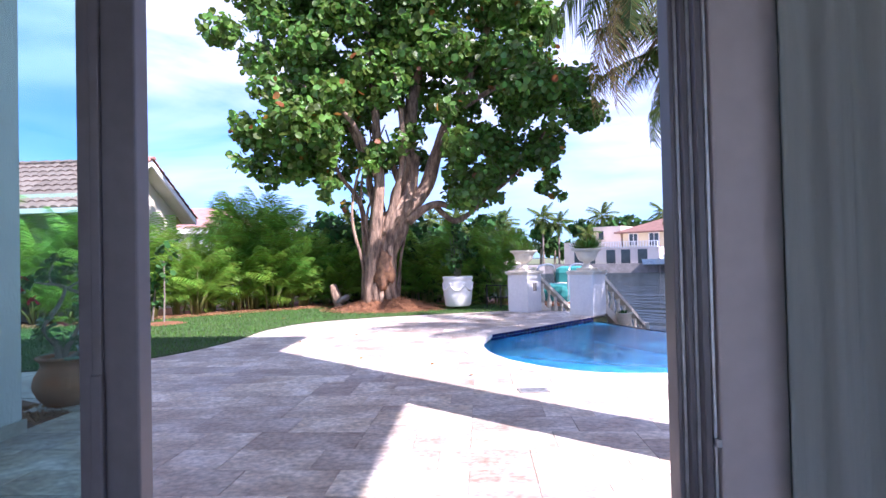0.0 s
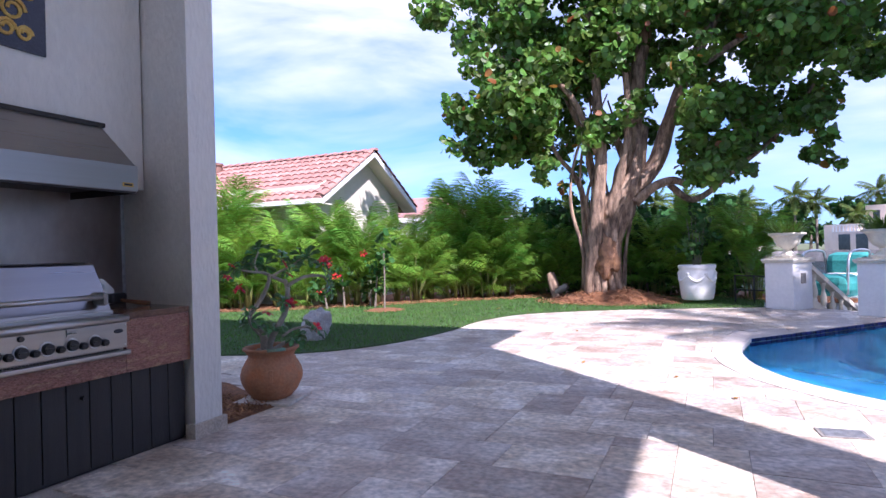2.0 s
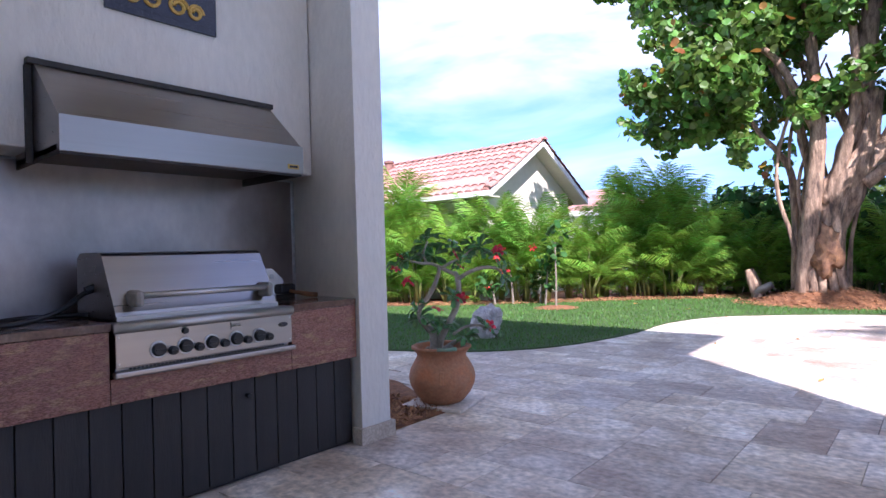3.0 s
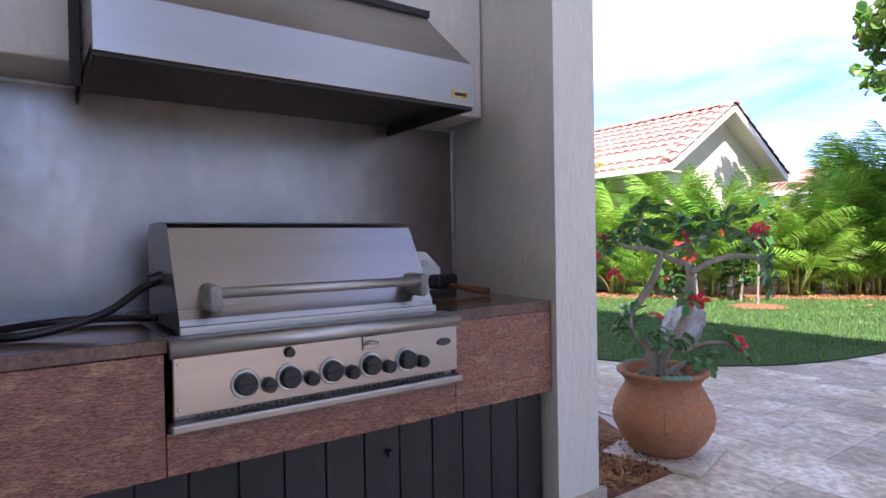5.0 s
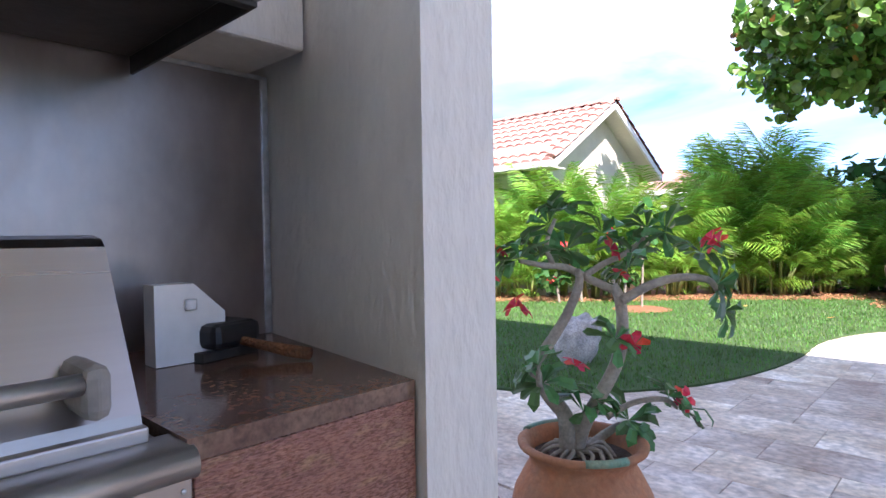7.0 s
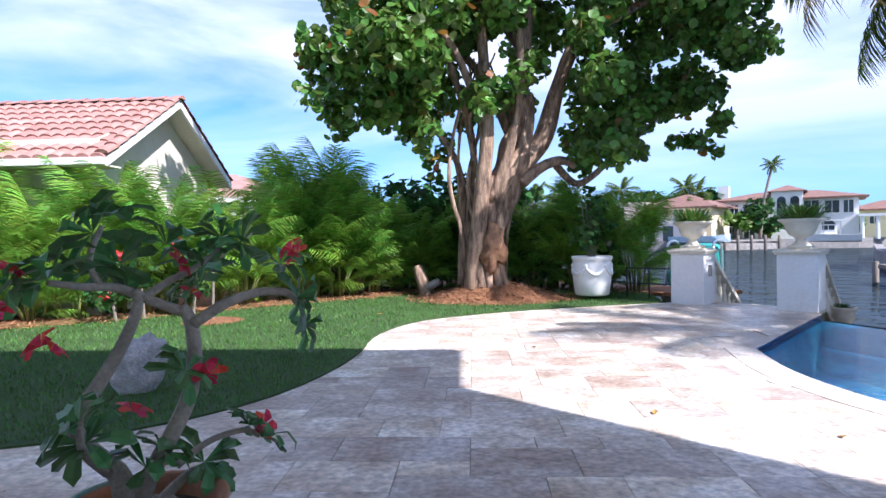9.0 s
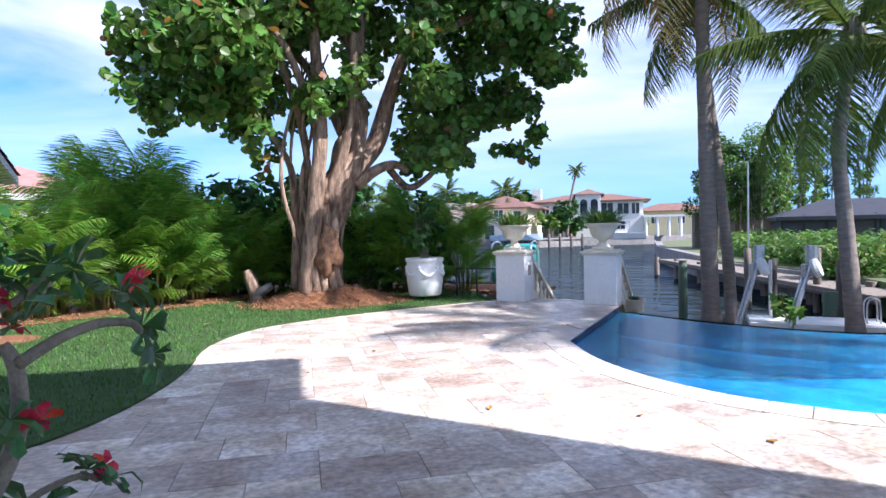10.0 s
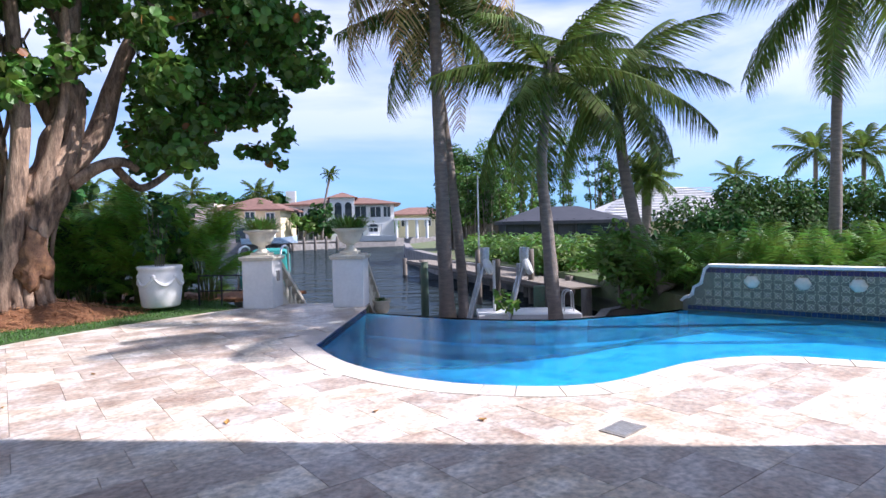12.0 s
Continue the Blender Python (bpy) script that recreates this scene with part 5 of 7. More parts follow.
BLOBS += [(830, 70, 44), (900, 80, 36), (850, 10, 50), (790, 150, 34), (910, 150, 30), (960, 250, 46), (1010, 210, 46), (1050, 250, 44), (1000, 290, 40), (1070, 150, 50), (1120, 250, 36), (960, 320, 30), (720, 190, 36), (880, 110, 30), (820, 130, 30), (780, 280, 22), (700, 250, 36), (1000, 200, 30)]
gl, gy = Geo(), Geo()
for px, py, r in BLOBS:
    for layer in range(4):
        c = tp(px + rnd(-18, 18), py + rnd(-14, 14), rnd(-1.7, 1.9))
        leafball(gl, [(c, r * 0.0144 * rnd(0.62, 0.93))], 470, 0.09, 7, 0.3)
        if random.random() < 0.35:
            leafball(gy, [(c, r * 0.0144)], 5, 0.095, 7, 0.3)
leafball(gy, [(tp(730, 340, 0.3), 0.25)], 120, 0.09, 7)
part("crown", gl, GRAPE, tree, "broad round glossy green leaves")
part("turning_leaves", gy, GRAPEY, tree, "a few yellow and rusty leaves")
# fallen stump by the mound
stp = thing("driftwood_stump", (-4.55, 18.3, 0.05), "pale weathered forked stump beside the mulch", "stump")
part("stump", Geo().tube(spline([(0.1, 0, 0), (0.0, 0, 0.3), (-0.12, 0.05, 0.62)], 4), [0.16, 0.15, 0.13, 0.13, 0.12, 0.12, 0.11, 0.1, 0.08], 10, wob=0.5), BARK, stp, smooth=True)
part("log", Geo().tube([(0.05, -0.05, 0.12), (0.35, -0.1, 0.30)], [0.1, 0.07], 9, wob=0.4), ADEN, stp, "pale cut log", smooth=True)


# ---- palms ----
def frond_mesh(L, pairs, leaf, droop, width, vee=0.5, curl=0.9, sag=0.35):
    """One feather frond along +x, arching down, leaflets on both sides."""
    g = Geo()
    pts = []
    for k in range(13):
        t = k / 12
        pts.append(Vector((L * (t - 0.10 * droop * t * t), 0, L * (0.18 * t - droop * t * t))))
    g.tube(pts, [0.018 * L / 2.5 * (1.15 - t / 12) for t in range(13)], 5)
    for k in range(pairs):
        t = 0.10 + 0.90 * (k + 0.5) / pairs
        i = min(11, int(t * 12))
        p = pts[i].lerp(pts[i + 1], t * 12 - i)
        d = (pts[i + 1] - pts[i]).normalized()
        nrm = Vector((0, 1, 0)).cross(d)
        ll = leaf * (0.45 + 1.1 * math.sin(math.pi * min(1, t * 0.92 + 0.08)) ** 0.7) * rnd(0.8, 1.1) * 0.75
        for s in (-1, 1):
            out = (Vector((0, s, 0)) * 0.8 + d * rnd(0.45, 0.8) - nrm * (-vee * rnd(0.5, 1.2))).normalized()
            w = d * width * 0.5
            m1 = p + out * ll * 0.5 + Vector((0, 0, -sag * 0.15 * ll))
            e = p + out * ll * curl + Vector((0, 0, -sag * ll * rnd(0.8, 1.4)))
            g.add([p - w, p + w, m1 + w * 0.9, m1 - w * 0.9, e], [(0, 1, 2, 3), (3, 2, 4)])
    return g


def coconut_palm(name_label, pts, r0, n, L, mats, dry=0):
    base = Vector(pts[0])
    t = thing("coconut_palm", base, name_label, "palm tree", "coconut palms")
    sm = spline([Vector(p) - base for p in pts], 7)
    rr = []
    for k in range(len(sm)):
        f = k / (len(sm) - 1)
        rr.append(r0 * (1.0 - 0.45 * f) * (1.25 if k == 0 else 1.1 if k == 1 else 1) * (1 + (0.035 if k % 2 else -0.02)))
    part("trunk", Geo().tube(sm, rr, 14, wob=0.12), PBARK, t, "ringed grey trunk", smooth=True)
    top = sm[-1]
    for k in range(n):
        az = k * 137.5 + rnd(-10, 10)
        el = 55 - 105 * (k / n) + rnd(-6, 6)
        me = mats[1] if (k >= n - dry) else mats[0][k % len(mats[0])]
        ob = new("frond", me)
        ob.parent = t
        ob.matrix_basis = pose(*top, 0, -el, az) @ Matrix.Scale(L / 2.5, 4)
        if k >= n - dry:
            ob["label"] = "dry yellow frond"
    g = Geo()
    for k in range(7):
        a = k * 0.9
        bm = [(0.16 * math.cos(a), 0.16 * math.sin(a), -0.18 - 0.05 * (k % 2))]
        g.lathe([(0, -0.11), (0.07, -0.08), (0.1, 0), (0.075, 0.08), (0, 0.12)], Vector(bm[0]) + top, 10)
    part("coconuts", g, ARECAS, t, smooth=True)
    g = Geo()
    for k in range(14):
        a = rnd(0, 6.28)
        g.tube([top + Vector((0.05 * math.cos(a), 0.05 * math.sin(a), 0.25)), top + Vector((0.14 * math.cos(a), 0.14 * math.sin(a), 0.0)), top + Vector((0.11 * math.cos(a), 0.11 * math.sin(a), -0.5 + rnd(-0.2, 0.1)))], [0.04, 0.05, 0.02], 6)
    part("boot_fibre", g, PBARK, t, "brown fibrous leaf bases")
    return t


def stock(name, g, m):
    me = bpy.data.meshes.new(name)
    me.from_pydata(g.v, [], g.f)
    me.materials.append(m)
    return me


cf = [stock("frond", frond_mesh(2.5, 74, 0.58, dr, 0.034, 0.0, 0.95, 0.9), COCO) for dr in (0.34, 0.46, 0.6)]
cfd = stock("frond", frond_mesh(3.0, 50, 0.60, 0.65, 0.04, -0.2, 0.95, 0.9), COCOY)
coconut_palm("tall curved coconut palm at the pool's vanishing edge", [(4.1, 15.6, -0.56), (3.92, 15.45, 1.5), (3.75, 15.3, 3.5), (3.58, 15.15, 5.8), (3.42, 15.0, 8.1)], 0.165, 26, 3.0, (cf, cfd), 4)
coconut_palm("second coconut palm crossing behind the first trunk", [(4.45, 15.45, -0.56), (4.66, 15.85, 1.0), (4.62, 16.1, 3.0), (4.5, 16.25, 4.8), (4.42, 16.3, 6.2)], 0.12, 16, 2.3, (cf, cfd), 1)
coconut_palm("slender leaning coconut palm beside the boat lift", [(5.25, 13.55, -0.56), (5.16, 13.65, 1.2), (5.08, 13.72, 2.6), (5.16, 13.66, 3.7), (5.3, 13.66, 4.5)], 0.135, 18, 2.5, (cf, cfd))
coconut_palm("thick leaning coconut palm rising behind the shrubs", [(8.35, 13.05, -0.06), (8.28, 13.45, 0.5), (8.24, 13.75, 1.3), (8.14, 14.05, 3.0), (8.2, 14.25, 4.8)], 0.19, 16, 2.5, (cf, cfd))
coconut_palm("straight coconut palm behind the tiled pool wall", [(11.45, 10.85, -0.06), (11.53, 10.85, 2.5), (11.65, 10.85, 5.0), (11.87, 10.75, 7.0)], 0.14, 18, 3.0, (cf, cfd))
# out of view; added to drop dappled frond shade on the terrace
coconut_palm("tall unseen coconut palm added past the pool wall to shade the terrace", [(9.3, 6.6, -0.06), (9.2, 6.7, 3.5), (9.0, 6.85, 7.0), (8.7, 7.0, 10.6)], 0.15, 20, 2.8, (cf, cfd))

# ---- areca hedge ----
af = [stock("frond", frond_mesh(L, 31, 0.46, dr, 0.025, 0.35, 1.0, 0.4), ARECA) for L, dr in ((1.5, 0.42), (1.25, 0.62), (1.6, 0.3))]


def areca(clump, height, nst):
    """One clump: canes at the foot, arching fronds above."""
    for k in range(nst):
        a, r = rnd(0, 6.283), rnd(0.03, 0.28)
        b = Vector((math.cos(a) * r, math.sin(a) * r, 0))
        h = height * rnd(0.15, 0.6)
        lean = Vector((math.cos(a), math.sin(a), 0)) * rnd(0.05, 0.35)
        top = b + lean + Vector((0, 0, h))
        part("cane", Geo().tube([b, b + lean * 0.35 + Vector((0, 0, h * 0.5)), top], [0.028, 0.025, 0.016], 6), ARECAS, clump, smooth=True)
        for q in range(4):
            az = math.degrees(a) + rnd(-110, 110)
            L = rnd(0.9, 1.35) * height / 2.9
            fr = new("frond", af[random.randrange(len(af))])
            fr.parent = clump
            fr.matrix_basis = pose(*top, 0, -rnd(32, 84), az) @ Matrix.Scale(L / 1.4, 4)
    for k in range(9):
        a = rnd(0, 6.283)
        fr = new("frond", af[k % len(af)])
        fr.parent = clump
        fr.matrix_basis = pose(0.2 * math.cos(a), 0.2 * math.sin(a), rnd(0.05, 0.5), 0, -rnd(20, 65), math.degrees(a) + rnd(-30, 30)) @ Matrix.Scale(rnd(0.45, 0.7), 4)


frond_cache = []
for L, dr in ((1.5, 0.32), (1.35, 0.55), (1.6, 0.2)):
    q = frond_mesh(L, 24, 0.40, dr, 0.036, 0.3, 1.0, 0.4)
    frond_cache.append(([Vector(v) for v in q.v], q.f))
proto = []
for h, ns in ((3.0, 13), (2.7, 12), (3.2, 14), (2.4, 11)):
    t = thing("areca_palm", (0, 0, -50), "bushy areca palm clump with yellow-green canes in the hedge", "palm", "areca hedge")
    areca(t, h, ns)
    proto.append(t)
used = 0
total = sum((Vector((*hedge_line[i + 1], 0)) - Vector((*hedge_line[i], 0))).length for i in range(len(hedge_line) - 1))
acc, nxt = 0.0, 1.5
for i in range(len(hedge_line) - 1):
    a, b = Vector((*hedge_line[i], 0)), Vector((*hedge_line[i + 1], 0))
    seg = (b - a).length
    while nxt < acc + seg and a.x < -3.4:
        p = a.lerp(b, (nxt - acc) / seg)
        nn = Vector((-(b - a).y, (b - a).x, 0)).normalized()
        p = p + nn * rnd(0.1, 0.7) + Vector((rnd(-0.1, 0.1), 0, 0))
        s = rnd(0.85, 1.08) * (0.98 if p.x < -7.6 else 0.92 if p.x > -5.2 else 1.02)
        m = pose(p.x, p.y, 0.03, 0, 0, rnd(0, 360)) @ Matrix.Scale(s, 4)
        if used < len(proto):
            proto[used].matrix_basis = m
        else:
            copy_thing(random.choice(proto[:4]), m)
        used += 1
        nxt += rnd(0.42, 0.66)
    acc += seg
for x, y, s in ((-8.0, 18.0, 0.9), (-7.0, 19.0, 1.0), (-5.9, 19.9, 0.95), (-6.2, 18.9, 1.0), (-6.6, 20.2, 0.95), (-5.9, 20.6, 0.95), (-7.6, 19.4, 0.98), (-2.7, 19.9, 0.85), (-2.1, 19.6, 0.8), (-1.6, 19.8, 0.85), (-1.0, 19.3, 0.75), (-0.5, 19.1, 0.72), (0.0, 18.7, 0.65), (-1.3, 19.0, 0.6), (-3.4, 20.4, 0.9)):
    copy_thing(random.choice(proto), pose(x, y, 0.03, 0, 0, rnd(0, 360)) @ Matrix.Scale(s, 4))


def bush(label, clumps, dens, size, material, cat="bush", shape=5, aspect=1.8, stems=True, flat=0.4, name="bush"):
    base = Vector((sum(c[0][0] for c in clumps) / len(clumps), sum(c[0][1] for c in clumps) / len(clumps), 0.0))
    t = thing(name, base, label, cat)
    gl = leafball(Geo(), [(Vector(c) - base, r) for c, r in clumps], dens, size, shape, flat, aspect)
    part("foliage", gl, material, t)
    if stems:
        for c, r in clumps:
            c = Vector(c) - base
            part("stem", Geo().tube([(c.x * 0.8, c.y * 0.8, -0.3), (c.x * 0.9, c.y * 0.9, c.z * 0.5), c], [0.03, 0.022, 0.01], 6), TWIG, t)
    return t


bush("dense dark green shrubs behind the white planter", [((x, 20.3 - 0.45 * (x + 3) + rnd(-0.3, 0.3), z), rnd(0.35, 0.6)) for x in (-2.6, -1.9, -1.2, -0.5) for z in (0.4, 1.0, 1.5)], 330, 0.075, HEDGE, "shrub")
bush("dark leafy shrubs under the sea grape tree", [((x, 20.4, z), 0.75) for x in (-5.4, -4.6, -3.7, -2.9) for z in (0.5, 1.4, 2.2)], 260, 0.08, HEDGE, "shrub")
bush("low hibiscus shrub at the foot of the palms", [((-9.3, 14.9, 0.5), 0.4), ((-9.0, 15.3, 0.8), 0.4), ((-8.4, 15.7, 0.5), 0.4), ((-8.1, 15.5, 1.0), 0.35)], 420, 0.05, HEDGE, "shrub")
for x, y, z in ((-9.0, 14.8, 1.1), (-8.3, 15.2, 1.3), (-8.9, 14.9, 0.8), (-9.2, 14.7, 0.45)):
    g = leafball(Geo(), [((0, 0, 0), 0.10)], 1500, 0.035, 5, 0.3)
    tagged(part("red_blossom", g, PETAL, m=pose(x, y, z)), "cluster of bright red blossoms on the shrub", "flower", "hibiscus blossoms")
yt = thing("young_tree", (-7.6, 14.9, 0.015), "thin young tree with a small mulch ring on the lawn", "tree")
part("trunk", Geo().tube([(0, 0, 0), (0.02, 0, 0.6), (0, 0.03, 1.4)], [0.022, 0.018, 0.01], 7), TWIG, yt)
part("foliage", leafball(Geo(), [((0, 0, 1.3), 0.35), ((0.1, 0, 1.7), 0.3)], 260, 0.055, 5, 0.4, 1.6), HEDGE, yt)
part("mulch_ring", Geo().lathe([(0, 0.05), (0.3, 0.035), (0.48, 0.005)], seg=20), MULCH, yt)

# grass blades on the lawn
g = Geo()
tries = 0
while len(g.f) < 52000 and tries < 200000:
    tries += 1
    x, y = rnd(-11, 0.2), rnd(8.6, 19.5)
    if not inside((x, y), LAWNP):
        continue
    h, a = rnd(0.025, 0.055), rnd(0, 6.283)
    w, ln = 0.006, rnd(0.005, 0.03)
    u = Vector((math.cos(a), math.sin(a), 0))
    p = Vector((x, y, 0.012))
    e = p + Vector((-u.y * ln, u.x * ln, h))
    g.add([p - u * w, p + u * w, e], [(0, 1, 2)])
tagged(part("grass", g, GRASS), "short mown grass blades", "grass", kind="stuff")

# ---- neighbour's house behind the hedge ----
nh = thing("house", (-9.55, 17.85, 0), "neighbouring cream house with red clay barrel tile gable roof", "house")
RY_, RZ, EZ, HW, LEN = 0.0, 4.22, 2.73, 2.5, 15.0
part("wall", Geo().add([(-0.42, -2.1, -0.06), (-0.42, 2.1, -0.06), (-0.42, 2.1, 3.1), (-0.42, 0, RZ - 0.18), (-0.42, -2.1, 3.1), (-LEN, -2.1, -0.06), (-LEN, 2.1, -0.06), (-LEN, 2.1, 3.1), (-LEN, 0, RZ - 0.18), (-LEN, -2.1, 3.1)],
                      [(0, 1, 2, 3, 4), (5, 9, 8, 7, 6), (0, 4, 9, 5), (1, 6, 7, 2)]), NWALL, nh, "cream stucco gable wall")
sl = Vector((0, HW, RZ - EZ))
SLEN, PITCH = sl.length, math.degrees(math.atan2(RZ - EZ, HW))
rf = part("roof", Geo().add([(0, -HW, EZ - 0.05), (0, 0, RZ - 0.05), (0, HW, EZ - 0.05), (-LEN, -HW, EZ - 0.05), (-LEN, 0, RZ - 0.05), (-LEN, HW, EZ - 0.05),
                             (0, -HW, EZ - 0.13), (0, 0, RZ - 0.13), (0, HW, EZ - 0.13), (-LEN, -HW, EZ - 0.13), (-LEN, 0, RZ - 0.13), (-LEN, HW, EZ - 0.13)],
                            [(0, 1, 4, 3), (1, 2, 5, 4), (6, 9, 10, 7), (7, 10, 11, 8), (0, 3, 9, 6), (2, 8, 11, 5)]), FARROOF, nh, "roof deck")
part("rake_board", Geo().add([(0.03, -HW, EZ - 0.16), (0.03, 0, RZ - 0.16), (0.03, 0, RZ - 0.0), (0.03, -HW, EZ - 0.0), (-0.02, -HW, EZ - 0.16), (-0.02, 0, RZ - 0.16), (-0.02, 0, RZ), (-0.02, -HW, EZ)],
                              [(0, 1, 2, 3), (7, 6, 5, 4), (0, 4, 5, 1), (2, 6, 7, 3), (0, 3, 7, 4)]), WHITE, nh, "white rake board")
part("rake_board", Geo().add([(0.03, HW, EZ - 0.16), (0.03, 0, RZ - 0.16), (0.03, 0, RZ - 0.0), (0.03, HW, EZ - 0.0), (-0.02, HW, EZ - 0.16), (-0.02, 0, RZ - 0.16), (-0.02, 0, RZ), (-0.02, HW, EZ)],
                              [(3, 2, 1, 0), (4, 5, 6, 7), (1, 5, 4, 0), (3, 7, 6, 2), (4, 7, 3, 0)]), WHITE, nh, "white rake board")
part("soffit", Geo().add([(0, -HW, EZ - 0.14), (0, 0, RZ - 0.14), (-0.42, 0, RZ - 0.14), (-0.42, -HW, EZ - 0.14), (0, HW, EZ - 0.14), (-0.42, HW, EZ - 0.14)], [(0, 3, 2, 1), (1, 2, 5, 4)]), NWALL, nh, "cream gable soffit")
part("gutter", Geo().box((-LEN, -HW - 0.12, EZ - 0.15), (0.0, -HW - 0.0, EZ - 0.03), 0.01), WHITE, nh, "white eave gutter")
part("soffit", Geo().box((-LEN, -HW, EZ - 0.17), (0, -2.1, EZ - 0.14)), NWALL, nh)
part("chimney_vent", Geo().lathe([(0.13, 0), (0.13, 0.25), (0.17, 0.27), (0.17, 0.34), (0, 0.38)], (-5.6, -0.35, RZ - 0.25), 14), FARROOF, nh)
NT = 6
gt = Geo()
vs = [(0.125 * math.cos(math.pi * k / NT), y, 0.075 * math.sin(math.pi * k / NT) * (1.0 if y < 0 else 0.85) + (0.03 if y < 0 else 0.0)) for y in (-0.19, 0.19) for k in range(NT + 1)]
gt.add(vs, [(k, k + 1, NT + 2 + k, NT + 1 + k) for k in range(NT)] + [tuple(range(NT + 1))])
tile_me2 = stock("roof_tile", gt, ROOF)
rest = Geo()
cols, rows_ = int(LEN / 0.25), 9
made = 0
for c in range(cols):
    for r in range(rows_):
        d = (r + 0.5) / rows_
        m = pose(-0.13 - 0.25 * c, -HW * (1 - d), EZ + (RZ - EZ) * d - 0.035, PITCH, 0, 0)
        if c < 32 and made < 288:
            ob = new("roof_tile", tile_me2)
            ob.parent, ob.matrix_basis = rf, m
            made += 1
        else:
            rest.add([m @ Vector(v) for v in gt.v], gt.f)
        m = pose(-0.13 - 0.25 * c, HW * (1 - d), EZ + (RZ - EZ) * d - 0.035, -PITCH, 0, 180)
        if c < 0:
            rest.add([m @ Vector(v) for v in gt.v], gt.f)
tagged(part("roof_tiles", rest, ROOF, rf, "courses of red clay barrel tiles"), kind="stuff")
for k in range(44):
    ob = new("ridge_tile", tile_me2)
    ob.parent, ob.matrix_basis = rf, pose(-0.1 - 0.34 * k, 0, RZ - 0.01, 0, 0, 90)
for s in (-1, 1):
    for k in range(9):
        d = (k + 0.5) / 9
        ob = new("rake_tile", tile_me2)
        ob.parent, ob.matrix_basis = rf, pose(-0.06, s * HW * (1 - d), EZ + (RZ - EZ) * d + 0.03, PITCH, 0, 0 if s < 0 else 180)


def hip_house(name, label, c, size, wall_h, roof_h, rz, wall_m, roof_m, z0=0.0, over=0.8, cat="house", windows=(), gable=False):
    """A distant house: walls, overhanging hip or gable roof, recessed windows with frames."""
    t = thing(name, (c[0], c[1], z0), label, cat, rz=rz)
    w, d = size[0] / 2, size[1] / 2
    part("wall", Geo().box((-w, -d, 0), (w, d, wall_h)), wall_m, t)
    ow, od = w + over, d + over
    k = 0 if gable else min(ow, od) * 0.95
    a, b = (-ow + k, 0, wall_h + roof_h), (ow - k, 0, wall_h + roof_h)
    part("roof", Geo().add([(-ow, -od, wall_h), (ow, -od, wall_h), (ow, od, wall_h), (-ow, od, wall_h), a, b, (-ow, -od, wall_h - 0.18), (ow, -od, wall_h - 0.18), (ow, od, wall_h - 0.18), (-ow, od, wall_h - 0.18)],
                           [(0, 1, 5, 4), (1, 2, 5), (2, 3, 4, 5), (3, 0, 4), (0, 6, 7, 1), (1, 7, 8, 2), (2, 8, 9, 3), (3, 9, 6, 0), (9, 8, 7, 6)]), roof_m, t)
    for x, z, ww, hh, arch in windows:
        win = part("window", Geo().box((x - ww / 2, -d - 0.05, z), (x + ww / 2, -d + 0.02, z + hh)), WINDOW, t)
        fr = Geo().box((x - ww / 2 - 0.12, -d - 0.1, z - 0.12), (x - ww / 2, -d, z + hh + 0.12)).box((x + ww / 2, -d - 0.1, z - 0.12), (x + ww / 2 + 0.12, -d, z + hh + 0.12))
        fr.box((x - ww / 2, -d - 0.1, z + hh), (x + ww / 2, -d, z + hh + 0.12)).box((x - 0.04, -d - 0.08, z), (x + 0.04, -d - 0.05, z + hh))
        part("window_frame", fr, WHITE, win)
        if arch:
            part("arch", Geo().lathe([(0, 0.08), (ww / 2, 0.08), (ww / 2 + 0.14, 0.0)], seg=24), WINDOW, win, m=pose(x, -d + 0.02, z + hh, 90, 0, 0))
    return t


hip_house("house", "far neighbouring house with a red tile roof above the hedge", (-14.5, 31, 0), (7, 6), 2.9, 1.25, 8, NWALL, ROOF)
hip_house("house", "low white flat-roofed building behind the hedge", (-11.5, 27.5, 0), (5.5, 3), 2.75, 0.12, 20, WHITE, WHITE, gable=True, over=0.3)

# ---- tiled fountain wall at the end of the pool ----
FW0, FW1 = Vector((6.18, 11.32, 0)), Vector((7.3, 7.0, 0))
fdir = (FW1 - FW0).normalized()
fw = thing("fountain_wall", (FW0.x, FW0.y, -0.12), "low white pool wall faced with patterned ceramic tiles and three spouts", "pool wall", rz=math.degrees(math.atan2(fdir.y, fdir.x)))
fw["kind"] = "structure"
L = (FW1 - FW0).length
outl = [(-0.06, -0.5), (-0.06, 0.18), (-0.02, 0.22), (0.06, 0.24), (0.12, 0.30), (0.15, 0.42), (0.22, 0.46), (0.27, 0.50), (0.30, 0.62), (0.33, 0.74), (0.38, 0.79), (L, 0.79), (L, -0.5)]
k = len(outl)
part("core", Geo().add([(x, 0.0, z) for x, z in outl] + [(x, 0.26, z) for x, z in outl], [tuple(range(k)), tuple(range(k, 2 * k))[::-1]] + [(i, k + i, k + (i + 1) % k, (i + 1) % k) for i in range(k)]), MOOR, fw, "tile backing")
g = Geo()
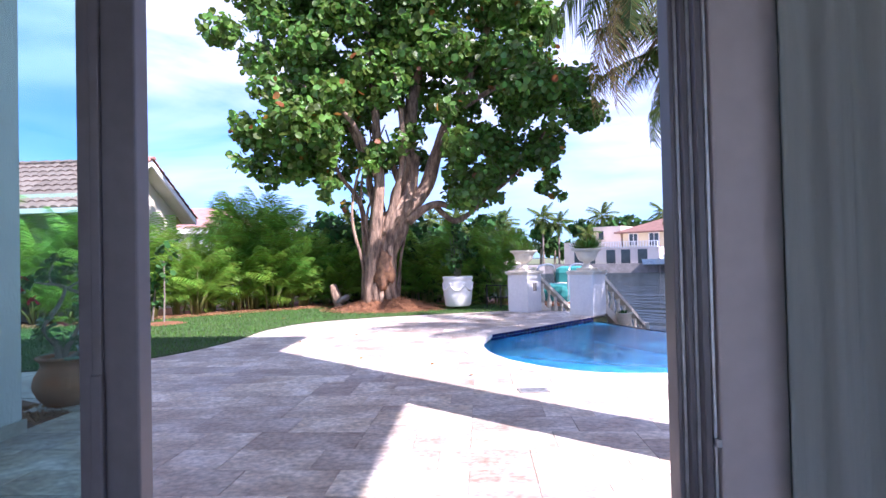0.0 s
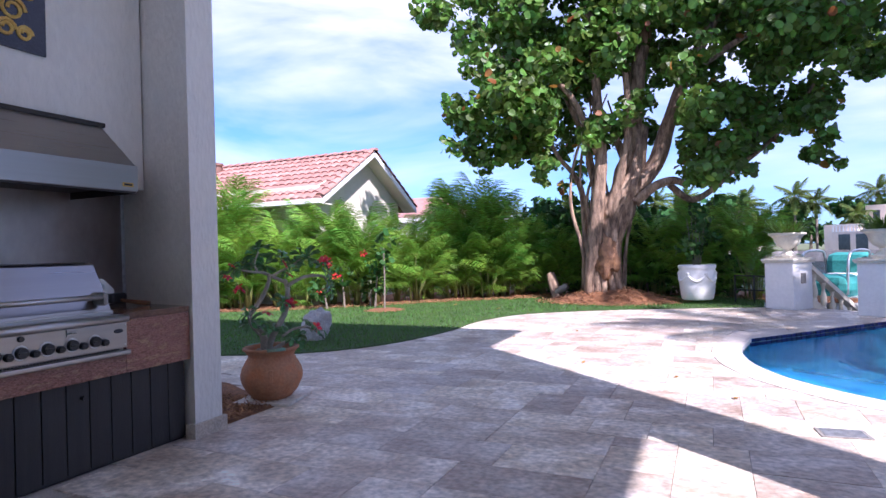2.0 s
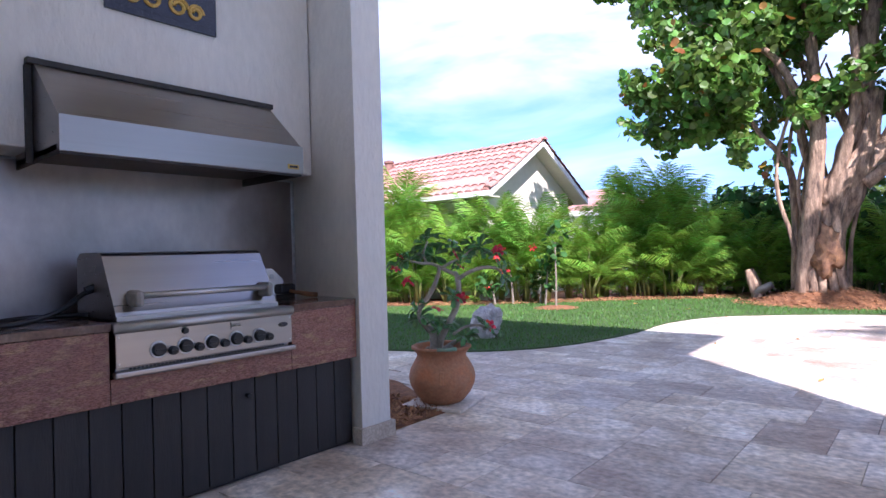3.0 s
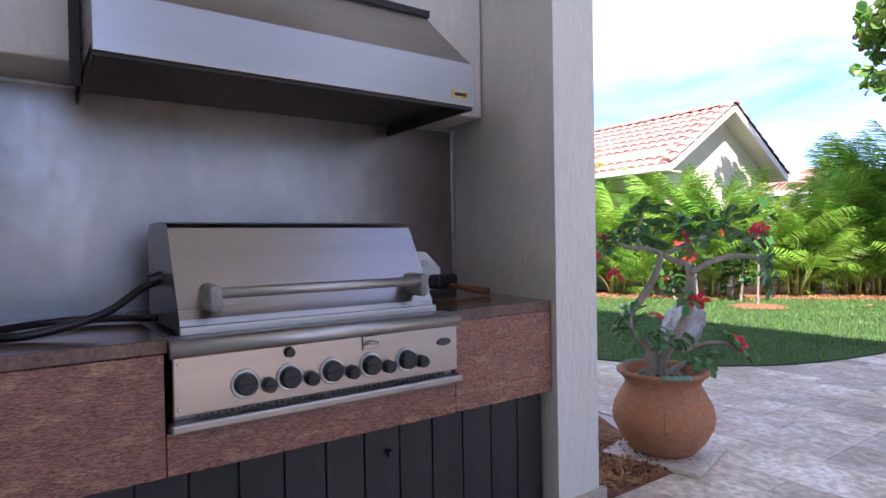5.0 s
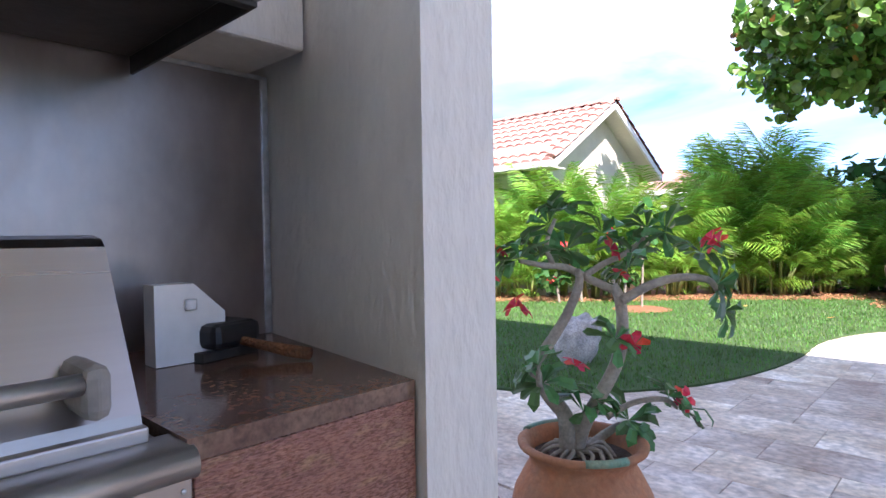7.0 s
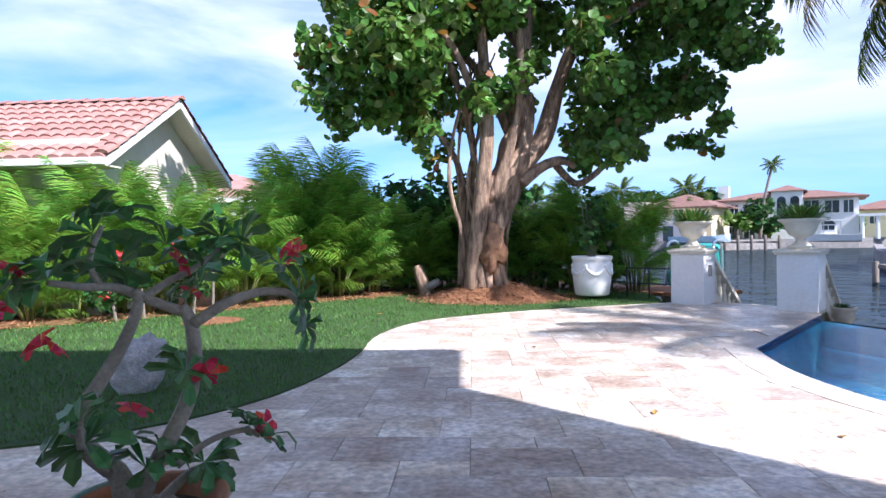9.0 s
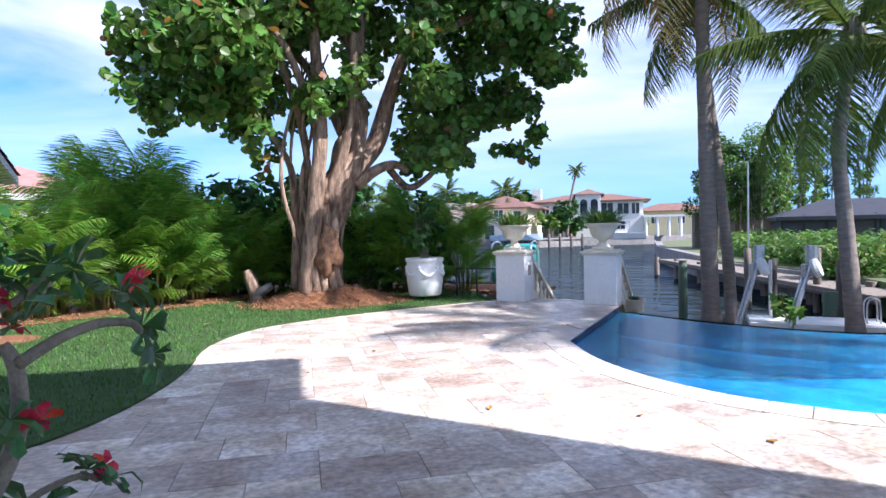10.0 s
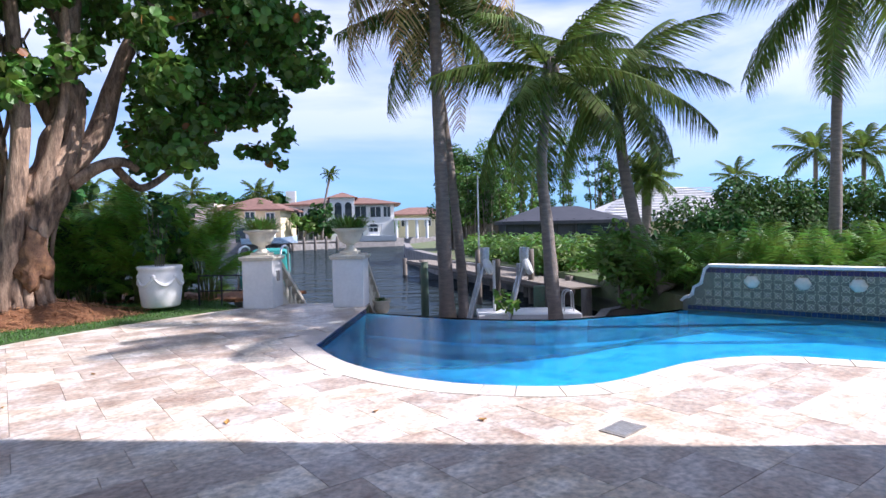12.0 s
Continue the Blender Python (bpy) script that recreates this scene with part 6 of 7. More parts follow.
for i in range(1, 11):
    (x0, z0), (x1, z1) = outl[i], outl[i + 1]
    d = Vector((x1 - x0, 0, z1 - z0)).normalized()
    nn = Vector((-d.z, 0, d.x)) * 0.045
    a, b = Vector((x0, 0, z0)) - d * 0.02, Vector((x1, 0, z1)) + d * 0.02
    q = [a, b, b + nn, a + nn]
    g.add([(p.x, -0.03, p.z) for p in q] + [(p.x, 0.30, p.z) for p in q], [(0, 1, 2, 3), (7, 6, 5, 4), (0, 4, 5, 1), (1, 5, 6, 2), (2, 6, 7, 3), (3, 7, 4, 0)])
part("coping", g, STUCCOW, fw, "white plaster coping")


def wall_h(x):
    for i in range(1, 11):
        if outl[i][0] <= x <= outl[i + 1][0]:
            f = (x - outl[i][0]) / (outl[i + 1][0] - outl[i][0] + 1e-9)
            return outl[i][1] + f * (outl[i + 1][1] - outl[i][1])
    return 0.79


S = 0.152
pt = Geo().box((-S / 2 + 0.003, -0.008, -S / 2 + 0.003), (S / 2 - 0.003, 0, S / 2 - 0.003))
for a in range(4):
    mm = Matrix.Rotation(a * math.pi / 2, 4, "Y")
    pt.box((-0.004, -0.0105, 0.012), (0.004, -0.008, 0.104), 0, 1, mm @ Matrix.Translation((0, 0, 0.0)) @ Matrix.Rotation(math.pi / 4, 4, "Y") @ Matrix.Translation((0, 0, -0.012)))
for a in range(8):
    an = a * math.pi / 4
    an2 = an + math.pi / 4
    r = 0.05
    pt.add([(r * math.cos(an), -0.0105, r * math.sin(an)), ((r - 0.009) * math.cos(an), -0.0105, (r - 0.009) * math.sin(an)), ((r - 0.009) * math.cos(an2), -0.0105, (r - 0.009) * math.sin(an2)), (r * math.cos(an2), -0.0105, r * math.sin(an2))], [(3, 2, 1, 0)], 1)
pt.add([(0.03 * (1 if q % 2 == 0 else 0.45) * math.cos(q * math.pi / 4), -0.010, 0.03 * (1 if q % 2 == 0 else 0.45) * math.sin(q * math.pi / 4)) for q in range(8)], [tuple(range(8))], 2)
pme = None
for i in range(int(L / S)):
    for j in range(4):
        x, z = 0.14 + S * (i + 0.5), 0.175 + S * (j + 0.5) - 0.06
        if z + S / 2 < min(wall_h(x - S / 2), wall_h(x + S / 2)) - 0.05 and x < L - 0.1:
            if pme is None:
                ob = part("wall_tile", pt, [MOOR, MOORL, MOORD], fw, m=pose(x, -0.001, z))
                pme = ob.data
            else:
                ob = new("wall_tile", pme)
                ob.parent, ob.matrix_basis = fw, pose(x, -0.001, z)
nme = None
for i in range(int(L / 0.078)):
    for z in (0.075, 0.735):
        x = 0.06 + 0.078 * i
        if z < wall_h(x) - 0.02:
            if nme is None:
                ob = part("border_tile", Geo().box((-0.036, -0.012, -0.036), (0.036, 0, 0.036), 0.003), NAVY, fw, m=pose(x, -0.001, z))
                nme = ob.data
            else:
                ob = new("border_tile", nme)
                ob.parent, ob.matrix_basis = fw, pose(x, -0.001, z)
for x in (1.05, 1.78, 2.5, 3.3):
    g = Geo()
    bm = bmesh.new()
    bmesh.ops.create_icosphere(bm, subdivisions=3, radius=1)
    for v in bm.verts:
        k2 = 1 + 0.25 * math.cos(6 * math.atan2(v.co.z, v.co.x)) * 0.25 + 0.15 * noise.noise(v.co * 3)
        v.co = Vector((v.co.x * 0.115, v.co.y * 0.06, v.co.z * 0.10)) * k2
    g.add([v.co for v in bm.verts], [[v.index for v in fc.verts] for fc in bm.faces])
    bm.free()
    part("spout", g, CREAM, fw, "pale stone shell spout", smooth=True, m=pose(x, -0.03, 0.56))

# ---- planting at the right bank ----
clumps = [((x, 15.6 - 0.42 * (x - 12) + rnd(-0.6, 0.6), z), 1.05) for x in (13.0, 13.8, 14.6, 15.8, 17.0, 18.2, 19.6) for z in (0.5, 1.4)] + [((x, 15.3 - 0.42 * (x - 12), 2.2), 0.75) for x in (14.2, 15.0, 15.8, 17, 18.2, 19.4)]
bush("tall rounded dark green hedge on the bank", clumps, 1500, 0.042, BANKLEAF, "hedge", name="hedge")
bush("dark leafy undergrowth on the bank under the hedge", [((x, 14.3 - 0.45 * (x - 9.4) + rnd(-0.2, 0.2), z), rnd(0.5, 0.7)) for x in (9.6, 10.3, 11.0, 11.7, 12.4) for z in (0.15, 0.75)] + [((11.6, 13.9, 1.3), 0.55), ((12.3, 13.7, 1.5), 0.6)], 620, 0.06, HEDGE, "shrub")
fg = thing("fern_bank", (10.3, 11.4, 0), "feathery bright green ferns behind the pool wall", "ferns")
for k in range(95):
    gf = Geo()
    x, y = rnd(8.0, 13.5), 0
    y = 13.6 - 0.85 * (x - 8.0) + rnd(-1.3, 1.2)
    fm = frond_cache[k % 3]
    for q in range(6):
        m = pose(x - 10.3, y - 11.4, 0.0, 0, -rnd(25, 80), rnd(0, 360)) @ Matrix.Scale(rnd(0.6, 1.0), 4)
        gf.add([m @ v for v in fm[0]], fm[1])
    part("fern", gf, LIME, fg)
bush("loose leafy shrub on the bank beside the leaning palm", [((8.0, 14.0, 0.9), 0.55), ((7.7, 13.9, 0.4), 0.5), ((8.3, 13.9, 0.3), 0.5), ((8.0, 13.7, -0.1), 0.45), ((8.2, 14.2, 1.25), 0.4)], 700, 0.05, LIME, "shrub")
g = leafball(Geo(), [((4.75, 14.6, -0.05), 0.28), ((4.95, 14.5, -0.2), 0.22)], 420, 0.05, 5, 0.2, 2.2)
tagged(part("orchid_fern", g, LIME), "small fern hanging by the boat lift", "fern")
# low shrubs along the right bank
bk = thing("bank_shrubs", (14, 26, 0), "rough green groundcover sloping to the wooden dock", "groundcover")
for k in range(95):
    gl, f = Geo(), rnd(0, 1)
    x, y = 11.0 + 8 * f + rnd(0, 3.6), 18.5 + 16 * f + rnd(-2.0, 1.0)
    leafball(gl, [((x - 14, y - 26, rnd(0.1, 0.55)), rnd(0.6, 0.95))], 330, 0.06, 4, 0.7, 2.4)
    part("shrub", gl, LIME, bk)

# ---- boat lift, dock, pilings ----
def piling(x, y, top, r=0.11, m=PILE, lean=(0, 0)):
    tagged(part("piling", Geo().tube([(x, y, -2.9), (x + lean[0] * 0.5, y + lean[1] * 0.5, top * 0.3), (x + lean[0], y + lean[1], top)], [r, r * 0.97, r * 0.93], 10, wob=0.1), m, smooth=True), "weathered round wooden dock piling in the canal", "piling", "dock pilings")


piling(5.2, 18.0, 0.58, 0.10, PILEG)
piling(6.5, 15.2, 0.05, 0.14, PILEG)
piling(7.4, 14.55, -0.12, 0.13)
piling(7.0, 17.2, 0.6, 0.1)
piling(8.3, 16.6, 0.55, 0.11)
piling(9.6, 18.5, 0.75, 0.1)
piling(8.4, 19.6, 0.75, 0.1)
for k in range(7):
    piling(10.2 + 0.52 * k, 17.5 + 2.3 * k, -0.25, 0.13)


def boat_lift(base, head):
    t = thing("boat_lift_post", base, "leaning aluminium boat lift beam with a motor on top", "boat lift", "boat lift posts")
    v = Vector(head) - Vector(base)
    s = v.cross(Vector((0, 0, 1))).normalized()
    for o in (-0.045, 0.045):
        part("beam", Geo().tube([s * o - v * 0.4, s * o + v], 0.034, 8), ALU, t)
    part("cable", Geo().tube([v * 0.1 + s * 0.1, v * 0.95 + s * 0.03], 0.012, 6), CONC, t)
    part("cross_plate", Geo().box((-0.09, -0.05, -0.12), (0.09, 0.05, 0.12), 0.01), ALU, t, m=Matrix.Translation(v * 0.92))
    mt = part("motor", Geo().tube([(0, 0, -0.16), (0, 0, 0.18)], 0.1, 14), ALU, t, "grey lift motor", m=Matrix.Translation(v * 1.12))
    part("gear_cover", Geo().lathe([(0, 0.07), (0.16, 0.055), (0.185, 0.0), (0.16, -0.055), (0, -0.07)], seg=20), WHITE, mt, "white round gear cover", m=pose(0.0, -0.1, -0.22, 70, 0, 35))


boat_lift((4.3, 15.2, -0.7), (4.78, 15.2, 0.66))
boat_lift((4.75, 14.5, -0.7), (5.22, 14.45, 0.66))
for x, y, h in ((4.35, 15.9, 0.85), (5.05, 15.15, 0.72)):
    tagged(part("guide_pole", Geo().tube([(x, y, -1.2), (x, y, h)], 0.03, 8), WHITE), "white boat guide pole", "pole", "guide poles")
tagged(part("flagpole", Geo().tube([(8.6, 19.8, -0.1), (8.6, 19.8, 3.1)], [0.028, 0.02], 8), ALU), "slim white pole on the dock", "pole")
pf = thing("floating_platform", (5.55, 14.55, -0.5), "small white floating platform beside the seawall", "platform", rz=-38)
part("deck", Geo().box((-1.15, -0.5, 0), (1.0, 0.55, 0.12), 0.02), WHITE, pf)
g = Geo()
for s in (-0.12, 0.12):
    g.tube(spline([(0.7, s, 0.1), (0.7, s, 0.45), (0.78, s, 0.55), (0.88, s, 0.5), (0.9, s, 0.1)], 4), 0.016, 6)
part("ladder_rail", g, ALU, pf, "bent metal ladder rails", smooth=True)
dk = thing("dock", (0, 0, 0), "grey weathered wooden dock along the far bank", "dock")
dp0, dp1 = Vector((9.2, 15.9, -0.22)), Vector((13.6, 30.5, -0.15))
dd = (dp1 - dp0).normalized()
dn = Vector((dd.y, -dd.x, 0))
pm = stock("plank", Geo().box((-0.065, -0.62, -0.04), (0.065, 0.62, 0.0)), WOODD)
NPL = int((dp1 - dp0).length / 0.14)
for k in range(NPL):
    p = dp0.lerp(dp1, (k + 0.5) / NPL)
    ob = new("plank", pm)
    ob.parent = dk
    ob.matrix_basis = pose(p.x, p.y, p.z, 0, 0, math.degrees(math.atan2(dd.y, dd.x)))
part("stringer", Geo().tube([dp0 - dn * 0.55 - Vector((0, 0, 0.12)), dp1 - dn * 0.55 - Vector((0, 0, 0.12))], 0.09, 6), PILE, dk)
part("stringer", Geo().tube([dp0 + dn * 0.55 - Vector((0, 0, 0.12)), dp1 + dn * 0.55 - Vector((0, 0, 0.12))], 0.09, 6), PILE, dk)
sw = struct(part("seawall", Geo().prism([(29.2, 54.6), (20.2, 40.6), (14.4, 28.8), (14.0, 29.1), (19.8, 41.0), (28.8, 55.0)], -3, 0.05).prism([(11.6, 19.4), (14.4, 28.8), (14.0, 29.0), (11.2, 19.6)], -3, -0.1), CONC), "stained concrete seawall along the canal", "seawall")
struct(part("seawall", Geo().prism([(3.3, 16.55), (5.15, 15.0), (6.7, 13.75), (7.6, 14.3), (8.9, 14.4), (9.9, 16.6), (10.1, 16.5), (9.1, 14.2), (7.7, 14.1), (6.7, 13.5), (5.05, 14.85), (3.2, 16.4)], -3, -0.52), CONC), "low concrete seawall below the pool", "seawall")
for k in range(5):
    tagged(part("stepping_stone", Geo().box((-0.5, -0.25, -0.05), (0.5, 0.25, 0.05), 0.02), COPE, m=pose(12.6 + 0.6 * k, 20.4 + 0.5 * k, -0.02 + 0.12 * k, 0, 0, 30)), "pale stone step on the bank", "step", "bank steps")

# ---- far bank ----
fb = [(-200, 62), (-20, 70), (8, 82), (24, 75.5), (33, 79), (42, 78), (52, 80), (120, 90), (300, 400), (-300, 400)]
struct(part("ground", Geo().prism(fb, -3, 0.1), LAND), "far canal bank", "ground")
struct(part("seawall", Geo().prism([(-20, 69.6), (8, 81.6), (24, 75.1), (33, 78.6), (42, 77.6), (52, 79.6), (52, 80.1), (42, 78.1), (33, 79.1), (24, 75.7), (8, 82.1), (-20, 70.1)], -3, 0.25), CONC), "far concrete seawall", "seawall")
v1 = hip_house("villa", "two-storey pink and cream waterfront villa with red tile hip roof", (24.6, 84.5, 0), (8.2, 8), 4.3, 1.75, -37, YELLOWW, FARROOF, 0.1, 0.9, "villa", [(-2.6, 2.5, 1.1, 1.5, 0), (0.2, 2.4, 1.2, 1.6, 0), (2.8, 2.5, 1.0, 1.3, 0)])
part("terrace", Geo().box((-9.5, -9.0, 0), (2.5, -4.0, 2.15)), PINK, v1, "lower storey with roof terrace")
part("parapet", Geo().box((-9.5, -9.05, 2.15), (2.5, -8.95, 2.22)).box((-9.5, -9.05, 2.85), (2.5, -8.95, 2.95)), WHITE, v1)
for k in range(34):
    part("balustrade_post", Geo().box((-9.45 + 0.36 * k, -9.04, 2.2), (-9.33 + 0.36 * k, -8.96, 2.87)), WHITE, v1)
for x in (-8.2, -6.4, -3.6, -1.6, 0.6):
    part("window", Geo().box((x - 0.6, -9.06, 0.15), (x + 0.6, -8.98, 1.9)), WINDOW, v1)
part("tower", Geo().box((-8.4, -4, 0), (-4.4, 3, 5.2)), PINK, v1, "pink stair tower")
part("window", Geo().box((-7.6, -4.06, 3.4), (-6.9, -3.98, 4.6)), WINDOW, v1)
part("side_wing", Geo().box((-12.0, -6, 0), (-8.4, 3, 3.1)), PINK, v1, "lower pink wing")
v2 = hip_house("villa", "large white two-storey waterfront villa with arches and red tile roofs", (39.2, 88.0, 0), (15.5, 9), 5.3, 1.15, -30, WHITE, FARROOF, 0.1, 1.0, "villa",
               [(-6.0, 3.1, 1.0, 1.6, 0), (-4.4, 3.1, 1.0, 1.6, 0), (-2.6, 3.1, 1.0, 1.6, 0), (2.8, 3.2, 1.6, 1.7, 0), (5.0, 3.3, 1.5, 1.5, 0), (6.7, 3.3, 1.0, 1.5, 0)] + [(x, 0.2, 1.3, 1.5, 1) for x in (-6.3, -4.2, -2.1, 2.4, 4.6)])
part("tower", Geo().box((-1.6, -5.6, 0), (1.9, -1, 6.2)), WHITE, v2, "projecting white tower")
part("tower_roof", Geo().add([(-2.1, -6.1, 6.2), (2.4, -6.1, 6.2), (2.4, -0.5, 6.2), (-2.1, -0.5, 6.2), (0.15, -3.3, 7.1)], [(0, 1, 4), (1, 2, 4), (2, 3, 4), (3, 0, 4), (3, 2, 1, 0)]), FARROOF, v2)
for x in (-0.42, 1.05):
    part("arched_window", Geo().box((x - 0.5, -5.68, 2.7), (x + 0.5, -5.58, 5.0)).lathe([(0, 0.0), (0.5, 0.0)], (0, 0, 0), 3), WINDOW, v2)
    part("arch", Geo().lathe([(0, 0.06), (0.5, 0.06), (0.5, 0.0)], seg=20), WINDOW, v2, m=pose(x, -5.62, 5.0, 90, 0, 0))
part("balcony", Geo().box((-7.5, -6.2, 2.55), (-1.7, -4.4, 2.75)), WHITE, v2)
for k in range(16):
    part("balcony_post", Geo().box((-7.4 + 0.37 * k, -6.15, 2.75), (-7.28 + 0.37 * k, -6.05, 3.5)), WHITE, v2)
part("chimney", Geo().box((-8.6, 0, 5), (-7.2, 1.4, 7.6)), WHITE, v2)
part("colonnade", Geo().box((7.6, -6.5, 2.7), (13, -4.5, 3.0)), WHITE, v2)
for k in range(4):
    part("column", Geo().tube([(8.0 + 1.5 * k, -6.2, 0), (8.0 + 1.5 * k, -6.2, 2.7)], 0.22, 10), WHITE, v2)
hip_house("villa", "distant yellow villa with a red tile roof", (56, 91.5, 0), (11, 8), 3.9, 1.3, -28, YELLOWW, FARROOF, 0.1, 1, "villa", [(-3, 1.9, 1, 1.2, 0), (1, 1.9, 1, 1.2, 0)])
hip_house("house", "distant low house with a brown roof among palms", (0, 104, 0), (12, 8), 2.9, 1.4, -10, PINK, FARROOF, 0.1, 1)
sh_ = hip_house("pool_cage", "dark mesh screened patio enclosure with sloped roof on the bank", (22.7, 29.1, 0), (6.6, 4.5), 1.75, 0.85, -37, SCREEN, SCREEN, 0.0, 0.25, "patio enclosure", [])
for k in range(8):
    part("frame_post", Geo().box((-3.32 + 0.93 * k, -2.29, 0), (-3.26 + 0.93 * k, -2.24, 1.85)), BLACKP, sh_)
part("frame_rail", Geo().box((-3.32, -2.29, 0.85), (3.32, -2.24, 0.91)), BLACKP, sh_)
part("window", Geo().box((0.6, -2.3, 0.95), (2.3, -2.25, 1.6)), WINDOW, sh_)
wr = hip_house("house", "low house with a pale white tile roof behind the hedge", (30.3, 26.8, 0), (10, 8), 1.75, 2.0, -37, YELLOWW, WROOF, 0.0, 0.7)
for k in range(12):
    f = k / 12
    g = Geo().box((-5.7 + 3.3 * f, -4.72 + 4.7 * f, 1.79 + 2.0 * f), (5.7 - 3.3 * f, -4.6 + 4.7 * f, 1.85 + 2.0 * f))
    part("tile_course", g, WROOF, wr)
struct(part("garden_wall", Geo().box((20.5, 38, 0), (31, 38.3, 2.2)), PILE), "grey garden wall behind the trees", "wall")


def tree_far(label, c, h, r, material, dens=26, size=0.28, n=16, name="tree", col=0.6):
    t = thing(name, c, label, "tree")
    part("trunk", Geo().tube([(0, 0, -0.1), (0.1, 0, h * 0.35), (0, 0.1, h * 0.7)], [0.22, 0.17, 0.08], 8), TWIG, t)
    cl = []
    for k in range(n):
        a = rnd(0, 6.283)
        q = rnd(0.1, 1)
        cl.append(((math.cos(a) * r * q * 0.8, math.sin(a) * r * q * 0.8, h * (col * rnd(0.3, 1.0) + (1 - col) * 0.9)), r * rnd(0.28, 0.46)))
    part("crown", leafball(Geo(), cl, dens, size, 5, 0.4, 1.6), material, t)


tree_far("broad leafy tree on the far bank", (24.5, 38.5, 0), 7.4, 2.6, LIME, 420, 0.06, 26, col=0.95)
tree_far("tall slender tree on the bank", (21.8, 37.5, 0), 6.6, 1.8, BANKLEAF, 420, 0.06, 20, col=0.95)
for k, (x, y, h) in enumerate(((29.5, 36.8, 8.6), (30.9, 35.6, 9.0), (32.6, 34.2, 8.8), (27.6, 36.5, 8.4), (34.2, 33.2, 7.6), (36.0, 31.8, 7.0), (20.6, 36.6, 5.2), (22.0, 36.2, 6.0), (23.2, 35.8, 6.6), (24.6, 35.6, 7.2), (26.0, 36.0, 7.6))):
    t = thing("bamboo", (x, y, 0), "tall airy bamboo-like tree behind the patio cage", "bamboo", "bamboo stand")
    gl = Geo()
    for q in range(7):
        a = rnd(0, 6.28)
        b = Vector((math.cos(a) * 0.35, math.sin(a) * 0.35, 0))
        e = b * rnd(1.5, 3.2) + Vector((0, 0, h * rnd(0.75, 1.0)))
        part("cane", Geo().tube([b, b * 1.2 + Vector((0, 0, h * 0.4)), e], [0.05, 0.04, 0.015], 5), TWIG, t)
        leafball(gl, [(b.lerp(e, f) + rvec() * 0.2, 0.36) for f in (0.4, 0.52, 0.64, 0.76, 0.88, 0.97)], 330, 0.055, 4, 0.2, 2.8)
    part("foliage", gl, LIME if k % 2 else BANKLEAF, t)
for x, y, h, r in ((31.6, 79.8, 4.8, 2.9), (29.4, 80.2, 3.4, 2.1), (33.5, 82.0, 2.4, 1.6), (44, 82, 2.8, 2.0), (16, 88, 5, 2.5), (26, 91, 6, 3)):
    tree_far("rounded green tree on the far waterfront", (x, y, 0.1), h, r, LIME if h < 4 else HEDGE, 30, 0.26, 14, col=0.95)
for k in range(26):
    x = -52 + 3.4 * k + rnd(-1, 1)
    tree_far("distant green treetop beyond the canal", (x, 96 + rnd(-8, 12) + abs(x) * 0.05, 0), rnd(4.5, 7.0), rnd(2.6, 3.6), HEDGE, 11, 0.45, 12, "distant_tree", 0.95)
for k in range(9):
    tree_far("leafy tree on the near canal bank", (-18 + 2.2 * k + rnd(-0.5, 0.5), 44 + rnd(-3, 6), 0), rnd(3.4, 5.0), rnd(1.8, 2.4), HEDGE, 26, 0.25, 13, col=0.95)
struct(part("ground", Geo().prism([(-60, 40), (-14, 38), (1, 44), (-2, 62), (-60, 66)], -3, 0.0), LAND), "grassy canal bank", "ground")

ff = [stock("frond", frond_mesh(2.3, 26, 0.6, dr, 0.09, 0.0, 0.95, 0.6), COCO) for dr in (0.3, 0.5)]


def palm_far(label, c, h, r0, scale, n=16, lean=0.0):
    t = thing("palm_tree", c, label, "palm tree", "distant palms")
    top = Vector((lean, 0, h))
    part("trunk", Geo().tube(spline([(0, 0, -0.1), (lean * 0.3, 0, h * 0.5), top], 4), r0, 8), PBARK, t, smooth=True)
    for k in range(n):
        ob = new("frond", ff[k % 2])
        ob.parent = t
        ob.matrix_basis = pose(*top, 0, -(65 - 110 * k / n + rnd(-8, 8)), k * 137.5) @ Matrix.Scale(scale, 4)


palm_far("tall lone fan palm above the far villas", (31.3, 79.0, 0.1), 9.2, 0.16, 0.6, 18, 1.5)
palm_far("sabal palm with a full crown behind the patio cage", (18.1, 20.1, -0.06), 3.55, 0.2, 0.62, 34)
for x, y, h, s in ((17.5, 90, 7.2, 1.1), (27, 92, 7.6, 1.1), (29, 93, 7.0, 1.1), (-4, 88, 7, 1.2), (3, 92, 6.6, 1.2), (9, 92, 7.2, 1.2), (11.5, 93, 6.4, 1.1), (-12, 90, 6.4, 1.1), (25.5, 82, 4.5, 0.9), (40.5, 83, 3.2, 0.7), (44, 84, 3.6, 0.7), (41.2, 22.4, 6.2, 1.15), (43.8, 20.4, 6.1, 1.15), (36.7, 25.7, 4.6, 0.7), (-18, 80, 6, 1.1), (1.0, 50, 3.6, 0.8), (-3, 47, 3.4, 0.8), (-1, 52, 3.2, 0.8), (14.5, 86, 4.4, 0.9)):
    palm_far("coconut palm in the distance", (x, y, 0), h, 0.15, s)
for x, y, h, s in ((-11.5, 36, 3.4, 0.5), (-4.4, 48, 4.4, 0.55)):
    palm_far("feathery palm behind the hedge", (x, y, 0), h, 0.09, s)

